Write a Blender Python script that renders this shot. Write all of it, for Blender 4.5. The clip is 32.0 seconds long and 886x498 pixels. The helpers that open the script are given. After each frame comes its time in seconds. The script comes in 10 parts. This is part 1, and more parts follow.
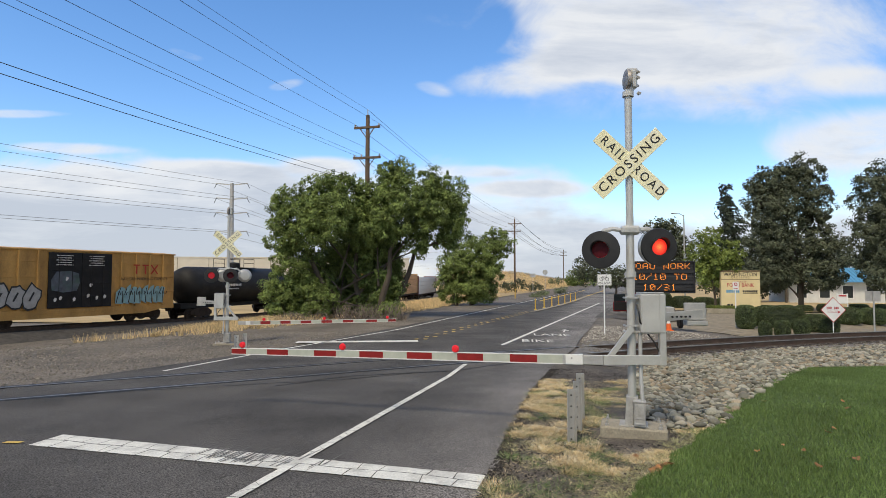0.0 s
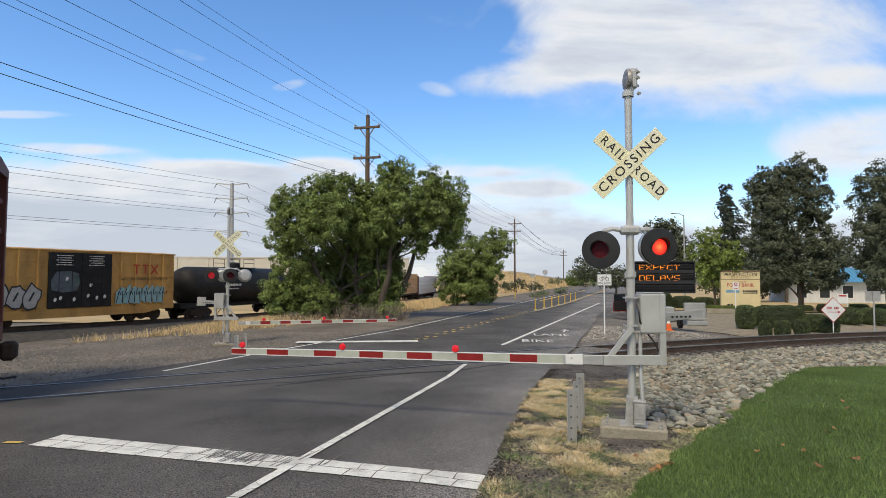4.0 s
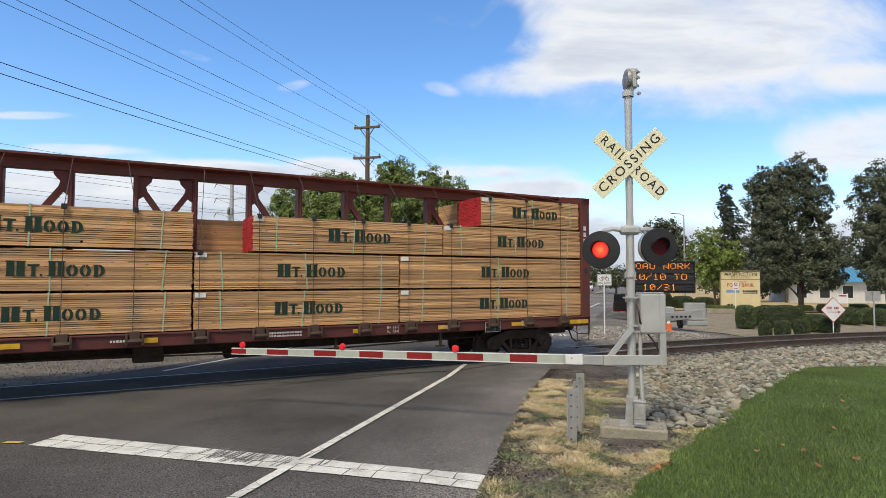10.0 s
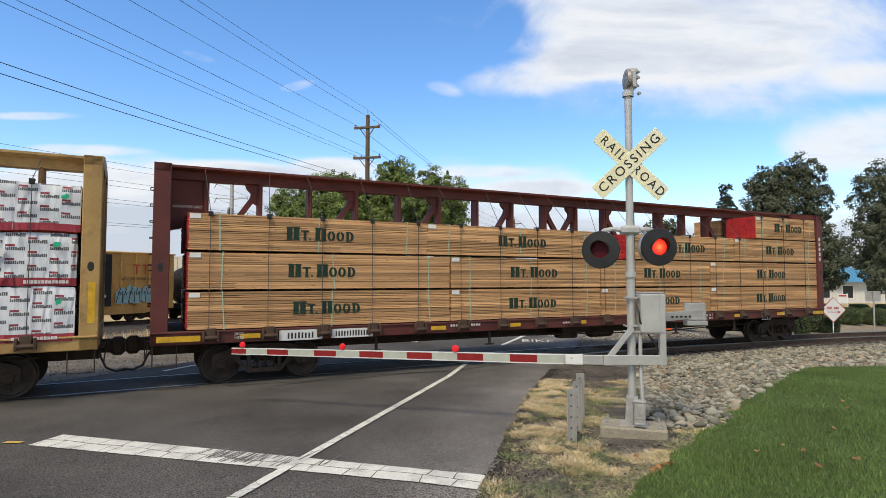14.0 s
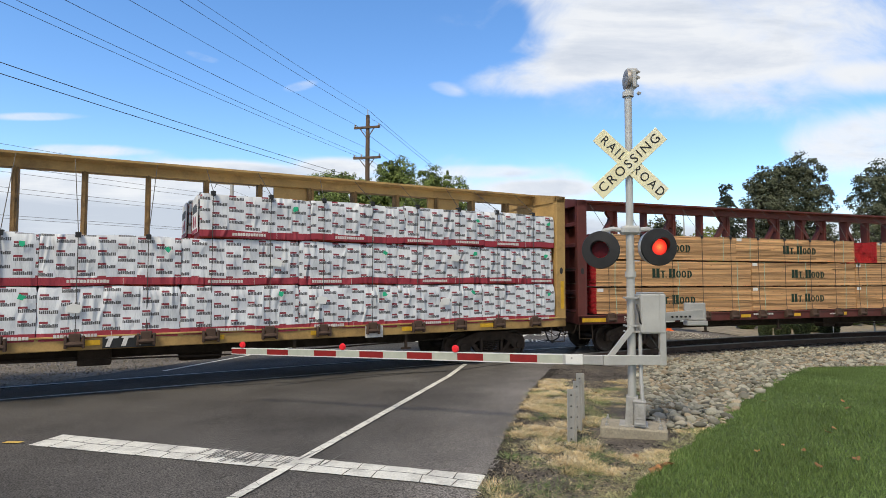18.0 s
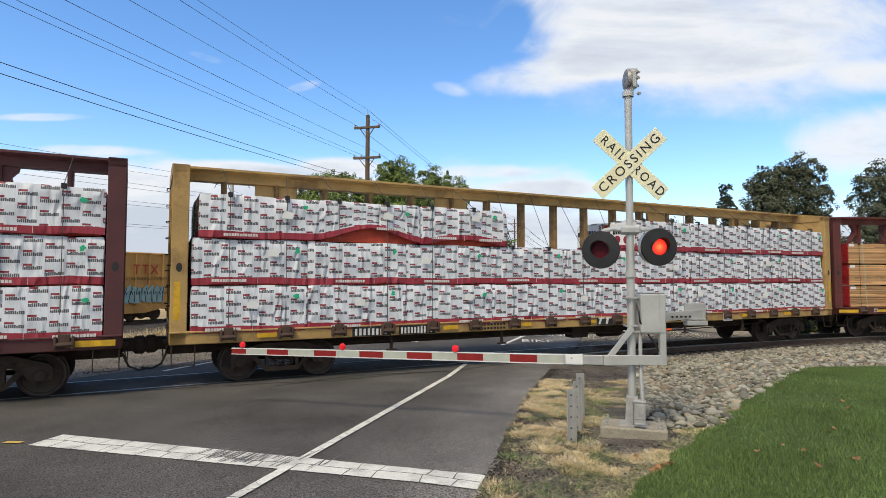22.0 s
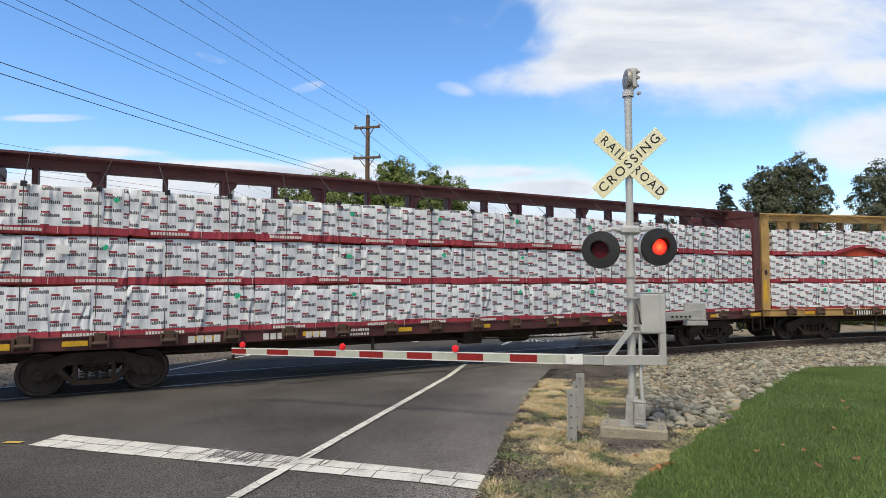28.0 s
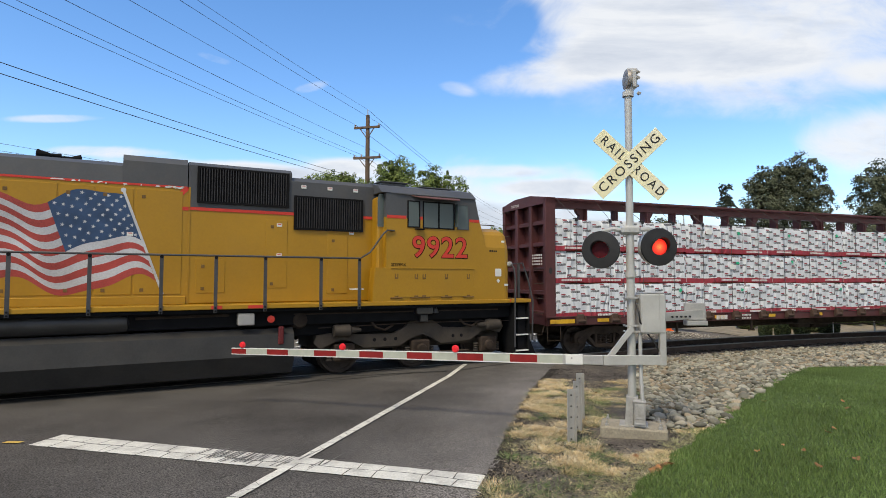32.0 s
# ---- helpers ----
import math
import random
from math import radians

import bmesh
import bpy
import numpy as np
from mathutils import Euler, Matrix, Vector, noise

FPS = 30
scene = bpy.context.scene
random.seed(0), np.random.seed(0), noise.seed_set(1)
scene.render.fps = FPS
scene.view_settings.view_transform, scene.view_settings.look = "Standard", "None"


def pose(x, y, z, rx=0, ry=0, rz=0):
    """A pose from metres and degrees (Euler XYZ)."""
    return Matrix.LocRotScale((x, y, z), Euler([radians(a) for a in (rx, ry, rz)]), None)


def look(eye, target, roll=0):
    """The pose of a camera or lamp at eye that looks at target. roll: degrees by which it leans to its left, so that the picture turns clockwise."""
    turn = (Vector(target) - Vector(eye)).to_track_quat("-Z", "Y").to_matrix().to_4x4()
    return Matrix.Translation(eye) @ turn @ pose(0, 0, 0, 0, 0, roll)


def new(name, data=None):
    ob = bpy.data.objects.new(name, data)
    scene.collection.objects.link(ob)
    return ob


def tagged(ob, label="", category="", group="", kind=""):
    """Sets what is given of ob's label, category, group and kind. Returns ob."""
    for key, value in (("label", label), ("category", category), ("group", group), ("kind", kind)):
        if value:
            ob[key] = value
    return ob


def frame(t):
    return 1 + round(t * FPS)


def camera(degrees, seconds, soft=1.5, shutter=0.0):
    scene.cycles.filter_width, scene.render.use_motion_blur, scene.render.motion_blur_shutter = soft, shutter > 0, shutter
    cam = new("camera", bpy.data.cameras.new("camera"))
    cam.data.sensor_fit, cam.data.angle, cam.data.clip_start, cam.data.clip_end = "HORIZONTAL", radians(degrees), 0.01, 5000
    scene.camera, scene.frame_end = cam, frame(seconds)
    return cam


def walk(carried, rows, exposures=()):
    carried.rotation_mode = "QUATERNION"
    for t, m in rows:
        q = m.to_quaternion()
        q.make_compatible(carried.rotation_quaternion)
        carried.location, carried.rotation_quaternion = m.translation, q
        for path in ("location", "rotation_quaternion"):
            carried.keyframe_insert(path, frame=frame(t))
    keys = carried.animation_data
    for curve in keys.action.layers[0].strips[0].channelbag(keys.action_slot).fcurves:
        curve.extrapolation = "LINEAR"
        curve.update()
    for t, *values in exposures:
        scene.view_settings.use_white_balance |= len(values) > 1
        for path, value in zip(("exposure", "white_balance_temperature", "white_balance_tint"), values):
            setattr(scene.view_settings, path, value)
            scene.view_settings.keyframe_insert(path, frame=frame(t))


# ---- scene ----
# The camera stands still on its support.
EYE_Z = 2.349
cam = camera(74.76, 32.0, soft=0.6)
CAM_POSE = Matrix.Translation((0, 0, EYE_Z)) @ pose(0, 0, 0, 90 + 2.808, 0, 0) @ pose(0, 0, 0, 0, 0, 0.104)
walk(cam, [(0.0, CAM_POSE), (32.0, CAM_POSE)], [(0.0, -0.02, 6600, 10), (5.5, -0.02, 6600, 10), (9.0, 0.05, 6600, 10), (12.0, 0.08, 6600, 10), (32.0, 0.08, 6600, 10)])

# ---- world and sun: thin high cloud, sun high behind the viewer's left shoulder ----
world = bpy.data.worlds.new("sky")
scene.world = world
world.use_nodes = True
wn, wl = world.node_tree.nodes, world.node_tree.links
sky = wn.new("ShaderNodeTexSky")
sky.sky_type = "NISHITA"
sky.sun_disc = False
SUN_EL, SUN_AZ = 54.0, 208.0          # degrees; azimuth clockwise from +y
sky.sun_elevation, sky.sun_rotation = radians(SUN_EL), radians(SUN_AZ)
sky.air_density, sky.dust_density, sky.ozone_density = 1.0, 0.1, 3.0
deep = wn.new("ShaderNodeHueSaturation")
deep.inputs["Hue"].default_value, deep.inputs["Saturation"].default_value = 0.503, 1.2
wl.new(sky.outputs[0], deep.inputs["Color"])
wl.new(deep.outputs[0], wn["Background"].inputs[0])
wn["Background"].inputs[1].default_value = 0.215
# broken white cloud over the rest of the sky, thinning towards the clear part ahead
w_tc, w_noise, w_sep = wn.new("ShaderNodeTexCoord"), wn.new("ShaderNodeTexNoise"), wn.new("ShaderNodeSeparateXYZ")
w_noise.inputs["Scale"].default_value, w_noise.inputs["Detail"].default_value = 2.4, 6
wl.new(w_tc.outputs["Generated"], w_noise.inputs["Vector"])
wl.new(w_tc.outputs["Generated"], w_sep.inputs[0])
w_cover, w_back, w_mul = wn.new("ShaderNodeMapRange"), wn.new("ShaderNodeMapRange"), wn.new("ShaderNodeMath")
for node, a, b, c in ((w_cover, 0.36, 0.56, 0.85), (w_back, 0.62, 0.1, 1.0)):
    node.interpolation_type = "SMOOTHSTEP"
    node.inputs["From Min"].default_value, node.inputs["From Max"].default_value, node.inputs["To Max"].default_value = a, b, c
wl.new(w_noise.outputs[0], w_cover.inputs[0])
wl.new(w_sep.outputs[1], w_back.inputs[0])
w_mul.operation = "MULTIPLY"
wl.new(w_cover.outputs[0], w_mul.inputs[0])
wl.new(w_back.outputs[0], w_mul.inputs[1])
w_white, w_mix = wn.new("ShaderNodeBackground"), wn.new("ShaderNodeMixShader")
w_white.inputs[0].default_value, w_white.inputs[1].default_value = (1.0, 0.97, 0.92, 1), 0.62
wl.new(w_mul.outputs[0], w_mix.inputs[0])
wl.new(wn["Background"].outputs[0], w_mix.inputs[1])
wl.new(w_white.outputs[0], w_mix.inputs[2])
wl.new(w_mix.outputs[0], wn["World Output"].inputs[0])
sun = new("sun", bpy.data.lights.new("sun", "SUN"))
sun.data.energy, sun.data.angle, sun.data.color = 2.85, radians(14), (1.0, 0.895, 0.70)
SUN_DIR = Vector((math.sin(radians(SUN_AZ)) * math.cos(radians(SUN_EL)), math.cos(radians(SUN_AZ)) * math.cos(radians(SUN_EL)), math.sin(radians(SUN_EL))))
sun.matrix_world = look(SUN_DIR * 50, (0, 0, 0))

rng = random.Random(7)


# ---- materials ----
def nodes_of(name):
    m = bpy.data.materials.new(name)
    m.use_nodes = True
    n, l = m.node_tree.nodes, m.node_tree.links
    return m, n, l, n["Principled BSDF"]


def ramp(n, stops):
    r = n.new("ShaderNodeValToRGB")
    el = r.color_ramp.elements
    while len(el) < len(stops):
        el.new(0.5)
    for e, (p, c) in zip(el, stops):
        e.position, e.color = p, (*c, 1)
    return r


def surf(name, base, rough=0.6, metal=0.0, var=0.25, scale=3.0, fine=40.0, bump=0.15, dirt=None, dirt_amount=0.35, island=0.0, obj=0.0, stretch=(1, 1, 1), spec=0.4, coat=0.0, bump_dist=0.01, grain=0.0, grain_scale=70.0):
    """A painted or natural surface: two scales of tone, relief, and patches of dirt."""
    m, n, l, p = nodes_of(name)
    tc = n.new("ShaderNodeTexCoord")
    mp = n.new("ShaderNodeMapping")
    mp.inputs["Scale"].default_value = stretch
    l.new(tc.outputs["Object"], mp.inputs[0])
    big, small = n.new("ShaderNodeTexNoise"), n.new("ShaderNodeTexNoise")
    for t, s, d in ((big, scale, 5), (small, fine, 3)):
        t.inputs["Scale"].default_value, t.inputs["Detail"].default_value = s, d
        l.new(mp.outputs[0], t.inputs["Vector"])
    add = n.new("ShaderNodeMath")
    add.operation = "MULTIPLY_ADD"
    l.new(small.outputs[0], add.inputs[0])
    add.inputs[1].default_value = 0.5
    l.new(big.outputs[0], add.inputs[2])
    lo = [c * (1 - var) for c in base]
    hi = [min(1, c * (1 + var)) for c in base]
    r = ramp(n, [(0.45, lo), (1.05 if 1.05 <= 1 else 1.0, hi)])
    l.new(add.outputs[0], r.inputs[0])
    col = r.outputs[0]
    for amount, kind in ((island, "ShaderNodeNewGeometry"), (obj, "ShaderNodeObjectInfo")):
        if amount:
            g = n.new(kind)
            src = g.outputs["Random Per Island"] if kind == "ShaderNodeNewGeometry" else g.outputs["Random"]
            mr = n.new("ShaderNodeMapRange")
            mr.inputs["To Min"].default_value, mr.inputs["To Max"].default_value = 1 - amount, 1 + amount
            l.new(src, mr.inputs[0])
            hs = n.new("ShaderNodeHueSaturation")
            l.new(mr.outputs[0], hs.inputs["Value"])
            l.new(col, hs.inputs["Color"])
            col = hs.outputs[0]
    if dirt:
        dn = n.new("ShaderNodeTexNoise")
        dn.inputs["Scale"].default_value, dn.inputs["Detail"].default_value, dn.inputs["Roughness"].default_value = scale * 0.6, 8, 0.7
        l.new(mp.outputs[0], dn.inputs["Vector"])
        dr = ramp(n, [(0.5, (0, 0, 0)), (0.72, (dirt_amount,) * 3)])
        l.new(dn.outputs[0], dr.inputs[0])
        mx = n.new("ShaderNodeMix")
        mx.data_type = "RGBA"
        l.new(dr.outputs[0], mx.inputs["Factor"])
        l.new(col, mx.inputs["A"])
        mx.inputs["B"].default_value = (*dirt, 1)
        col = mx.outputs["Result"]
    if grain:
        gn, gm, gh = n.new("ShaderNodeTexNoise"), n.new("ShaderNodeMapRange"), n.new("ShaderNodeHueSaturation")
        gn.inputs["Scale"].default_value, gn.inputs["Detail"].default_value = grain_scale, 2
        l.new(tc.outputs["Object"], gn.inputs["Vector"])
        for k, w in (("From Min", 0.34), ("From Max", 0.68), ("To Min", 1 - grain), ("To Max", 1 + grain)):
            gm.inputs[k].default_value = w
        l.new(gn.outputs[0], gm.inputs[0])
        l.new(gm.outputs[0], gh.inputs["Value"])
        l.new(col, gh.inputs["Color"])
        col = gh.outputs[0]
    l.new(col, p.inputs["Base Color"])
    rr = n.new("ShaderNodeMapRange")
    rr.inputs["To Min"].default_value, rr.inputs["To Max"].default_value = max(0.02, rough - 0.1), min(1, rough + 0.1)
    l.new(small.outputs[0], rr.inputs[0])
    l.new(rr.outputs[0], p.inputs["Roughness"])
    p.inputs["Metallic"].default_value = metal
    p.inputs["Specular IOR Level"].default_value = spec
    p.inputs["Coat Weight"].default_value = coat
    if bump:
        b = n.new("ShaderNodeBump")
        b.inputs["Strength"].default_value, b.inputs["Distance"].default_value = bump, bump_dist
        l.new(add.outputs[0], b.inputs["Height"])
        l.new(b.outputs[0], p.inputs["Normal"])
    return m


def glow(name, color, strength):
    m, n, l, p = nodes_of(name)
    p.inputs["Base Color"].default_value = (*color, 1)
    p.inputs["Emission Color"].default_value = (*color, 1)
    p.inputs["Emission Strength"].default_value = strength
    return m


def glass(name, color=(0.8, 0.9, 0.9), rough=0.02, alpha=0.25):
    m, n, l, p = nodes_of(name)
    p.inputs["Base Color"].default_value = (*color, 1)
    p.inputs["Roughness"].default_value = rough
    p.inputs["Alpha"].default_value = alpha
    return m


ASPHALT = surf("asphalt", (0.079, 0.073, 0.067), 0.9, var=0.6, scale=0.5, fine=70, bump=0.6, dirt=(0.095, 0.086, 0.075), dirt_amount=0.5, spec=0.25, grain=0.75, grain_scale=60)


def wear_towards_verge(m):
    """The lane's outer half is paler: aggregate worn bare towards the verge, in uneven patches."""
    n, l = m.node_tree.nodes, m.node_tree.links
    p = n["Principled BSDF"]
    old = p.inputs["Base Color"].links[0].from_socket
    tc, sep, nz = n.new("ShaderNodeTexCoord"), n.new("ShaderNodeSeparateXYZ"), n.new("ShaderNodeTexNoise")
    nz.inputs["Scale"].default_value, nz.inputs["Detail"].default_value = 0.55, 6
    l.new(tc.outputs["Object"], sep.inputs[0])
    l.new(tc.outputs["Object"], nz.inputs["Vector"])
    e, e2, f = n.new("ShaderNodeMath"), n.new("ShaderNodeMath"), n.new("ShaderNodeMapRange")
    e.operation = e2.operation = "MULTIPLY_ADD"
    l.new(sep.outputs[1], e.inputs[0])
    e.inputs[1].default_value = -0.2634
    l.new(sep.outputs[0], e.inputs[2])
    l.new(nz.outputs[0], e2.inputs[0])
    e2.inputs[1].default_value = 2.6
    l.new(e.outputs[0], e2.inputs[2])
    f.interpolation_type = "SMOOTHSTEP"
    for k, w in (("From Min", -1.9), ("From Max", 0.35), ("To Max", 0.85)):
        f.inputs[k].default_value = w
    l.new(e2.outputs[0], f.inputs[0])
    hs, mx = n.new("ShaderNodeHueSaturation"), n.new("ShaderNodeMix")
    hs.inputs["Value"].default_value = 2.3
    mx.data_type = "RGBA"
    l.new(old, hs.inputs["Color"])
    l.new(f.outputs[0], mx.inputs["Factor"])
    l.new(old, mx.inputs["A"])
    l.new(hs.outputs[0], mx.inputs["B"])
    l.new(mx.outputs["Result"], p.inputs["Base Color"])


wear_towards_verge(ASPHALT)
ASPHALT_OLD = surf("worn_asphalt", (0.108, 0.100, 0.092), 0.92, var=0.3, scale=0.8, fine=80, bump=0.5, dirt=(0.07, 0.064, 0.06), dirt_amount=0.6, spec=0.2, grain=0.5, grain_scale=70)
SCUFF = surf("tyre_scuff", (0.16, 0.155, 0.145), 0.9, var=0.3, bump=0.1)
TAR = surf("tar", (0.018, 0.018, 0.018), 0.7, var=0.3, bump=0.2)
GRAVEL_DUST = surf("gravel_dust", (0.150, 0.128, 0.102), 0.95, var=0.5, scale=0.45, fine=30, bump=0.9, dirt=(0.098, 0.090, 0.080), dirt_amount=0.8, bump_dist=0.03, grain=0.45, grain_scale=22)
BALLAST_BED = surf("ballast_bed", (0.15, 0.14, 0.13), 0.95, var=0.5, scale=3, fine=22, bump=1.0, bump_dist=0.04)
SOIL = surf("dry_soil", (0.095, 0.080, 0.064), 0.95, var=0.6, scale=2.2, fine=45, bump=1.0, dirt=(0.036, 0.032, 0.029), dirt_amount=0.97, bump_dist=0.02, grain=0.7, grain_scale=45)
FIELD = surf("dry_field", (0.42, 0.305, 0.15), 0.95, var=0.3, scale=0.25, fine=12, bump=1.0, dirt=(0.24, 0.175, 0.09), dirt_amount=0.7, bump_dist=0.05)
LAWN_BED = surf("lawn_bed", (0.05, 0.078, 0.024), 0.95, var=0.4, scale=1.5, fine=60, bump=1.0)
ROAD_PAINT = surf("white_road_paint", (0.68, 0.665, 0.60), 0.8, var=0.12, scale=3.2, fine=90, bump=0.3, dirt=(0.22, 0.21, 0.19), dirt_amount=0.65, grain=0.12, grain_scale=50)
ROAD_YELLOW = surf("yellow_road_paint", (0.62, 0.42, 0.10), 0.75, var=0.2, scale=2, fine=120, bump=0.3, dirt=(0.2, 0.15, 0.08), dirt_amount=0.6)
RAIL_STEEL = surf("rusted_rail", (0.085, 0.058, 0.045), 0.65, 0.3, var=0.35, scale=4, fine=60, bump=0.3)
RAIL_HEAD = surf("polished_rail_head", (0.22, 0.205, 0.19), 0.45, 0.5, var=0.2, scale=6, stretch=(0.2, 1, 1), bump=0.05)
TIE_WOOD = surf("creosoted_tie", (0.05, 0.04, 0.033), 0.9, var=0.4, scale=5, fine=40, bump=0.6)
GALV = surf("galvanised_steel", (0.46, 0.45, 0.43), 0.5, 0.5, var=0.15, scale=5, fine=60, bump=0.08, dirt=(0.28, 0.26, 0.23), dirt_amount=0.3)
BASE_STEEL = surf("weathered_cast_base", (0.36, 0.355, 0.34), 0.75, 0.15, var=0.25, scale=9, fine=60, bump=0.15, dirt=(0.20, 0.18, 0.15), dirt_amount=0.5)
ALU = surf("aluminium_paint", (0.52, 0.515, 0.49), 0.42, 0.35, var=0.12, scale=4, fine=70, bump=0.06, dirt=(0.32, 0.30, 0.27), dirt_amount=0.35)
BLACK_PAINT = surf("black_paint", (0.02, 0.02, 0.021), 0.55, var=0.3, scale=6, fine=60, bump=0.05)
WHITE_PAINT = surf("white_paint", (0.72, 0.72, 0.69), 0.5, var=0.08, scale=3, fine=60, bump=0.05, dirt=(0.4, 0.38, 0.34), dirt_amount=0.3)
SIGN_CREAM = surf("aged_reflective_sheet", (0.80, 0.76, 0.50), 0.45, var=0.08, scale=5, fine=80, bump=0.05, dirt=(0.75, 0.74, 0.68), dirt_amount=0.6)
GATE_WHITE = surf("gate_reflective_white", (0.43, 0.45, 0.38), 0.45, var=0.12, scale=7, fine=60, bump=0.05)
GATE_RED = surf("gate_reflective_red", (0.24, 0.014, 0.013), 0.4, var=0.2, scale=7, fine=60, bump=0.05)
CONCRETE = surf("concrete", (0.30, 0.265, 0.20), 0.9, grain=0.12, grain_scale=40, var=0.25, scale=3, fine=50, bump=0.5, dirt=(0.16, 0.15, 0.13), dirt_amount=0.6)
CAR_MAROON = surf("faded_maroon_paint", (0.105, 0.026, 0.022), 0.6, var=0.3, scale=1.6, fine=30, bump=0.12, dirt=(0.07, 0.042, 0.034), dirt_amount=0.55)
CAR_MAROON_2 = surf("dark_maroon_paint", (0.085, 0.026, 0.027), 0.55, var=0.25, scale=1.6, fine=30, bump=0.12, dirt=(0.055, 0.032, 0.03), dirt_amount=0.5)
CAR_YELLOW = surf("weathered_ochre_paint", (0.42, 0.265, 0.095), 0.6, var=0.22, scale=1.5, fine=25, bump=0.15, dirt=(0.10, 0.052, 0.025), dirt_amount=0.85)
POST_RUST = surf("rusted_ochre_post", (0.22, 0.135, 0.056), 0.8, var=0.5, scale=5, fine=30, bump=0.25, dirt=(0.07, 0.04, 0.025), dirt_amount=0.8)
WINCH_RUST = surf("rusty_winch", (0.075, 0.045, 0.032), 0.8, var=0.4, scale=5, fine=40, bump=0.3)
RUST_DARK = surf("grimy_iron", (0.040, 0.029, 0.022), 0.88, 0.0, spec=0.2, var=0.45, scale=4, fine=35, bump=0.3, dirt=(0.075, 0.05, 0.036), dirt_amount=0.5)
WHEEL_IRON = surf("wheel_iron", (0.048, 0.035, 0.028), 0.6, 0.2, var=0.4, scale=5, bump=0.2)
TREAD = surf("bright_tread", (0.35, 0.33, 0.31), 0.35, 0.9, var=0.2, bump=0.05)
YELLOW_MARK = surf("yellow_reflector", (0.62, 0.36, 0.02), 0.45, var=0.25, scale=5, bump=0.05, dirt=(0.25, 0.14, 0.03))
WHITE_LETTER = surf("stencil_white", (0.62, 0.60, 0.57), 0.6, var=0.2, scale=8, bump=0.05, dirt=(0.3, 0.2, 0.18), dirt_amount=0.6)
STENCIL_GREEN = surf("stencil_dark_green", (0.012, 0.035, 0.022), 0.85, var=0.3, scale=8, bump=0.05)
LUMBER = surf("sawn_fir", (0.56, 0.322, 0.150), 0.75, var=0.34, scale=1.2, fine=14, bump=0.3, island=0.34, stretch=(0.25, 1, 5), dirt=(0.27, 0.13, 0.055), dirt_amount=0.6)


def knots(m):
    """Small dark knots scattered over sawn boards."""
    n, l = m.node_tree.nodes, m.node_tree.links
    p = n["Principled BSDF"]
    old = p.inputs["Base Color"].links[0].from_socket
    tc, mp, vo, mr, mx = n.new("ShaderNodeTexCoord"), n.new("ShaderNodeMapping"), n.new("ShaderNodeTexVoronoi"), n.new("ShaderNodeMapRange"), n.new("ShaderNodeMix")
    mp.inputs["Scale"].default_value = (3.2, 3.0, 9.0)
    vo.inputs["Scale"].default_value = 1.0
    l.new(tc.outputs["Object"], mp.inputs[0])
    l.new(mp.outputs[0], vo.inputs["Vector"])
    mr.inputs["From Min"].default_value, mr.inputs["From Max"].default_value, mr.inputs["To Min"].default_value, mr.inputs["To Max"].default_value = 0.05, 0.15, 0.75, 0.0
    l.new(vo.outputs["Distance"], mr.inputs[0])
    mx.data_type = "RGBA"
    l.new(mr.outputs[0], mx.inputs["Factor"])
    l.new(old, mx.inputs["A"])
    mx.inputs["B"].default_value = (0.20, 0.07, 0.03, 1)
    l.new(mx.outputs["Result"], p.inputs["Base Color"])


knots(LUMBER)
LUMBER_END = surf("red_end_paint", (0.42, 0.022, 0.028), 0.8, var=0.35, scale=6, fine=30, bump=0.4, dirt=(0.2, 0.02, 0.02), dirt_amount=0.5)
STRAP_GREEN = surf("pale_green_strap", (0.36, 0.50, 0.36), 0.5, var=0.12, bump=0.02)
CABLE_STEEL = surf("cable_steel", (0.09, 0.085, 0.08), 0.6, 0.6, var=0.2, bump=0.05)


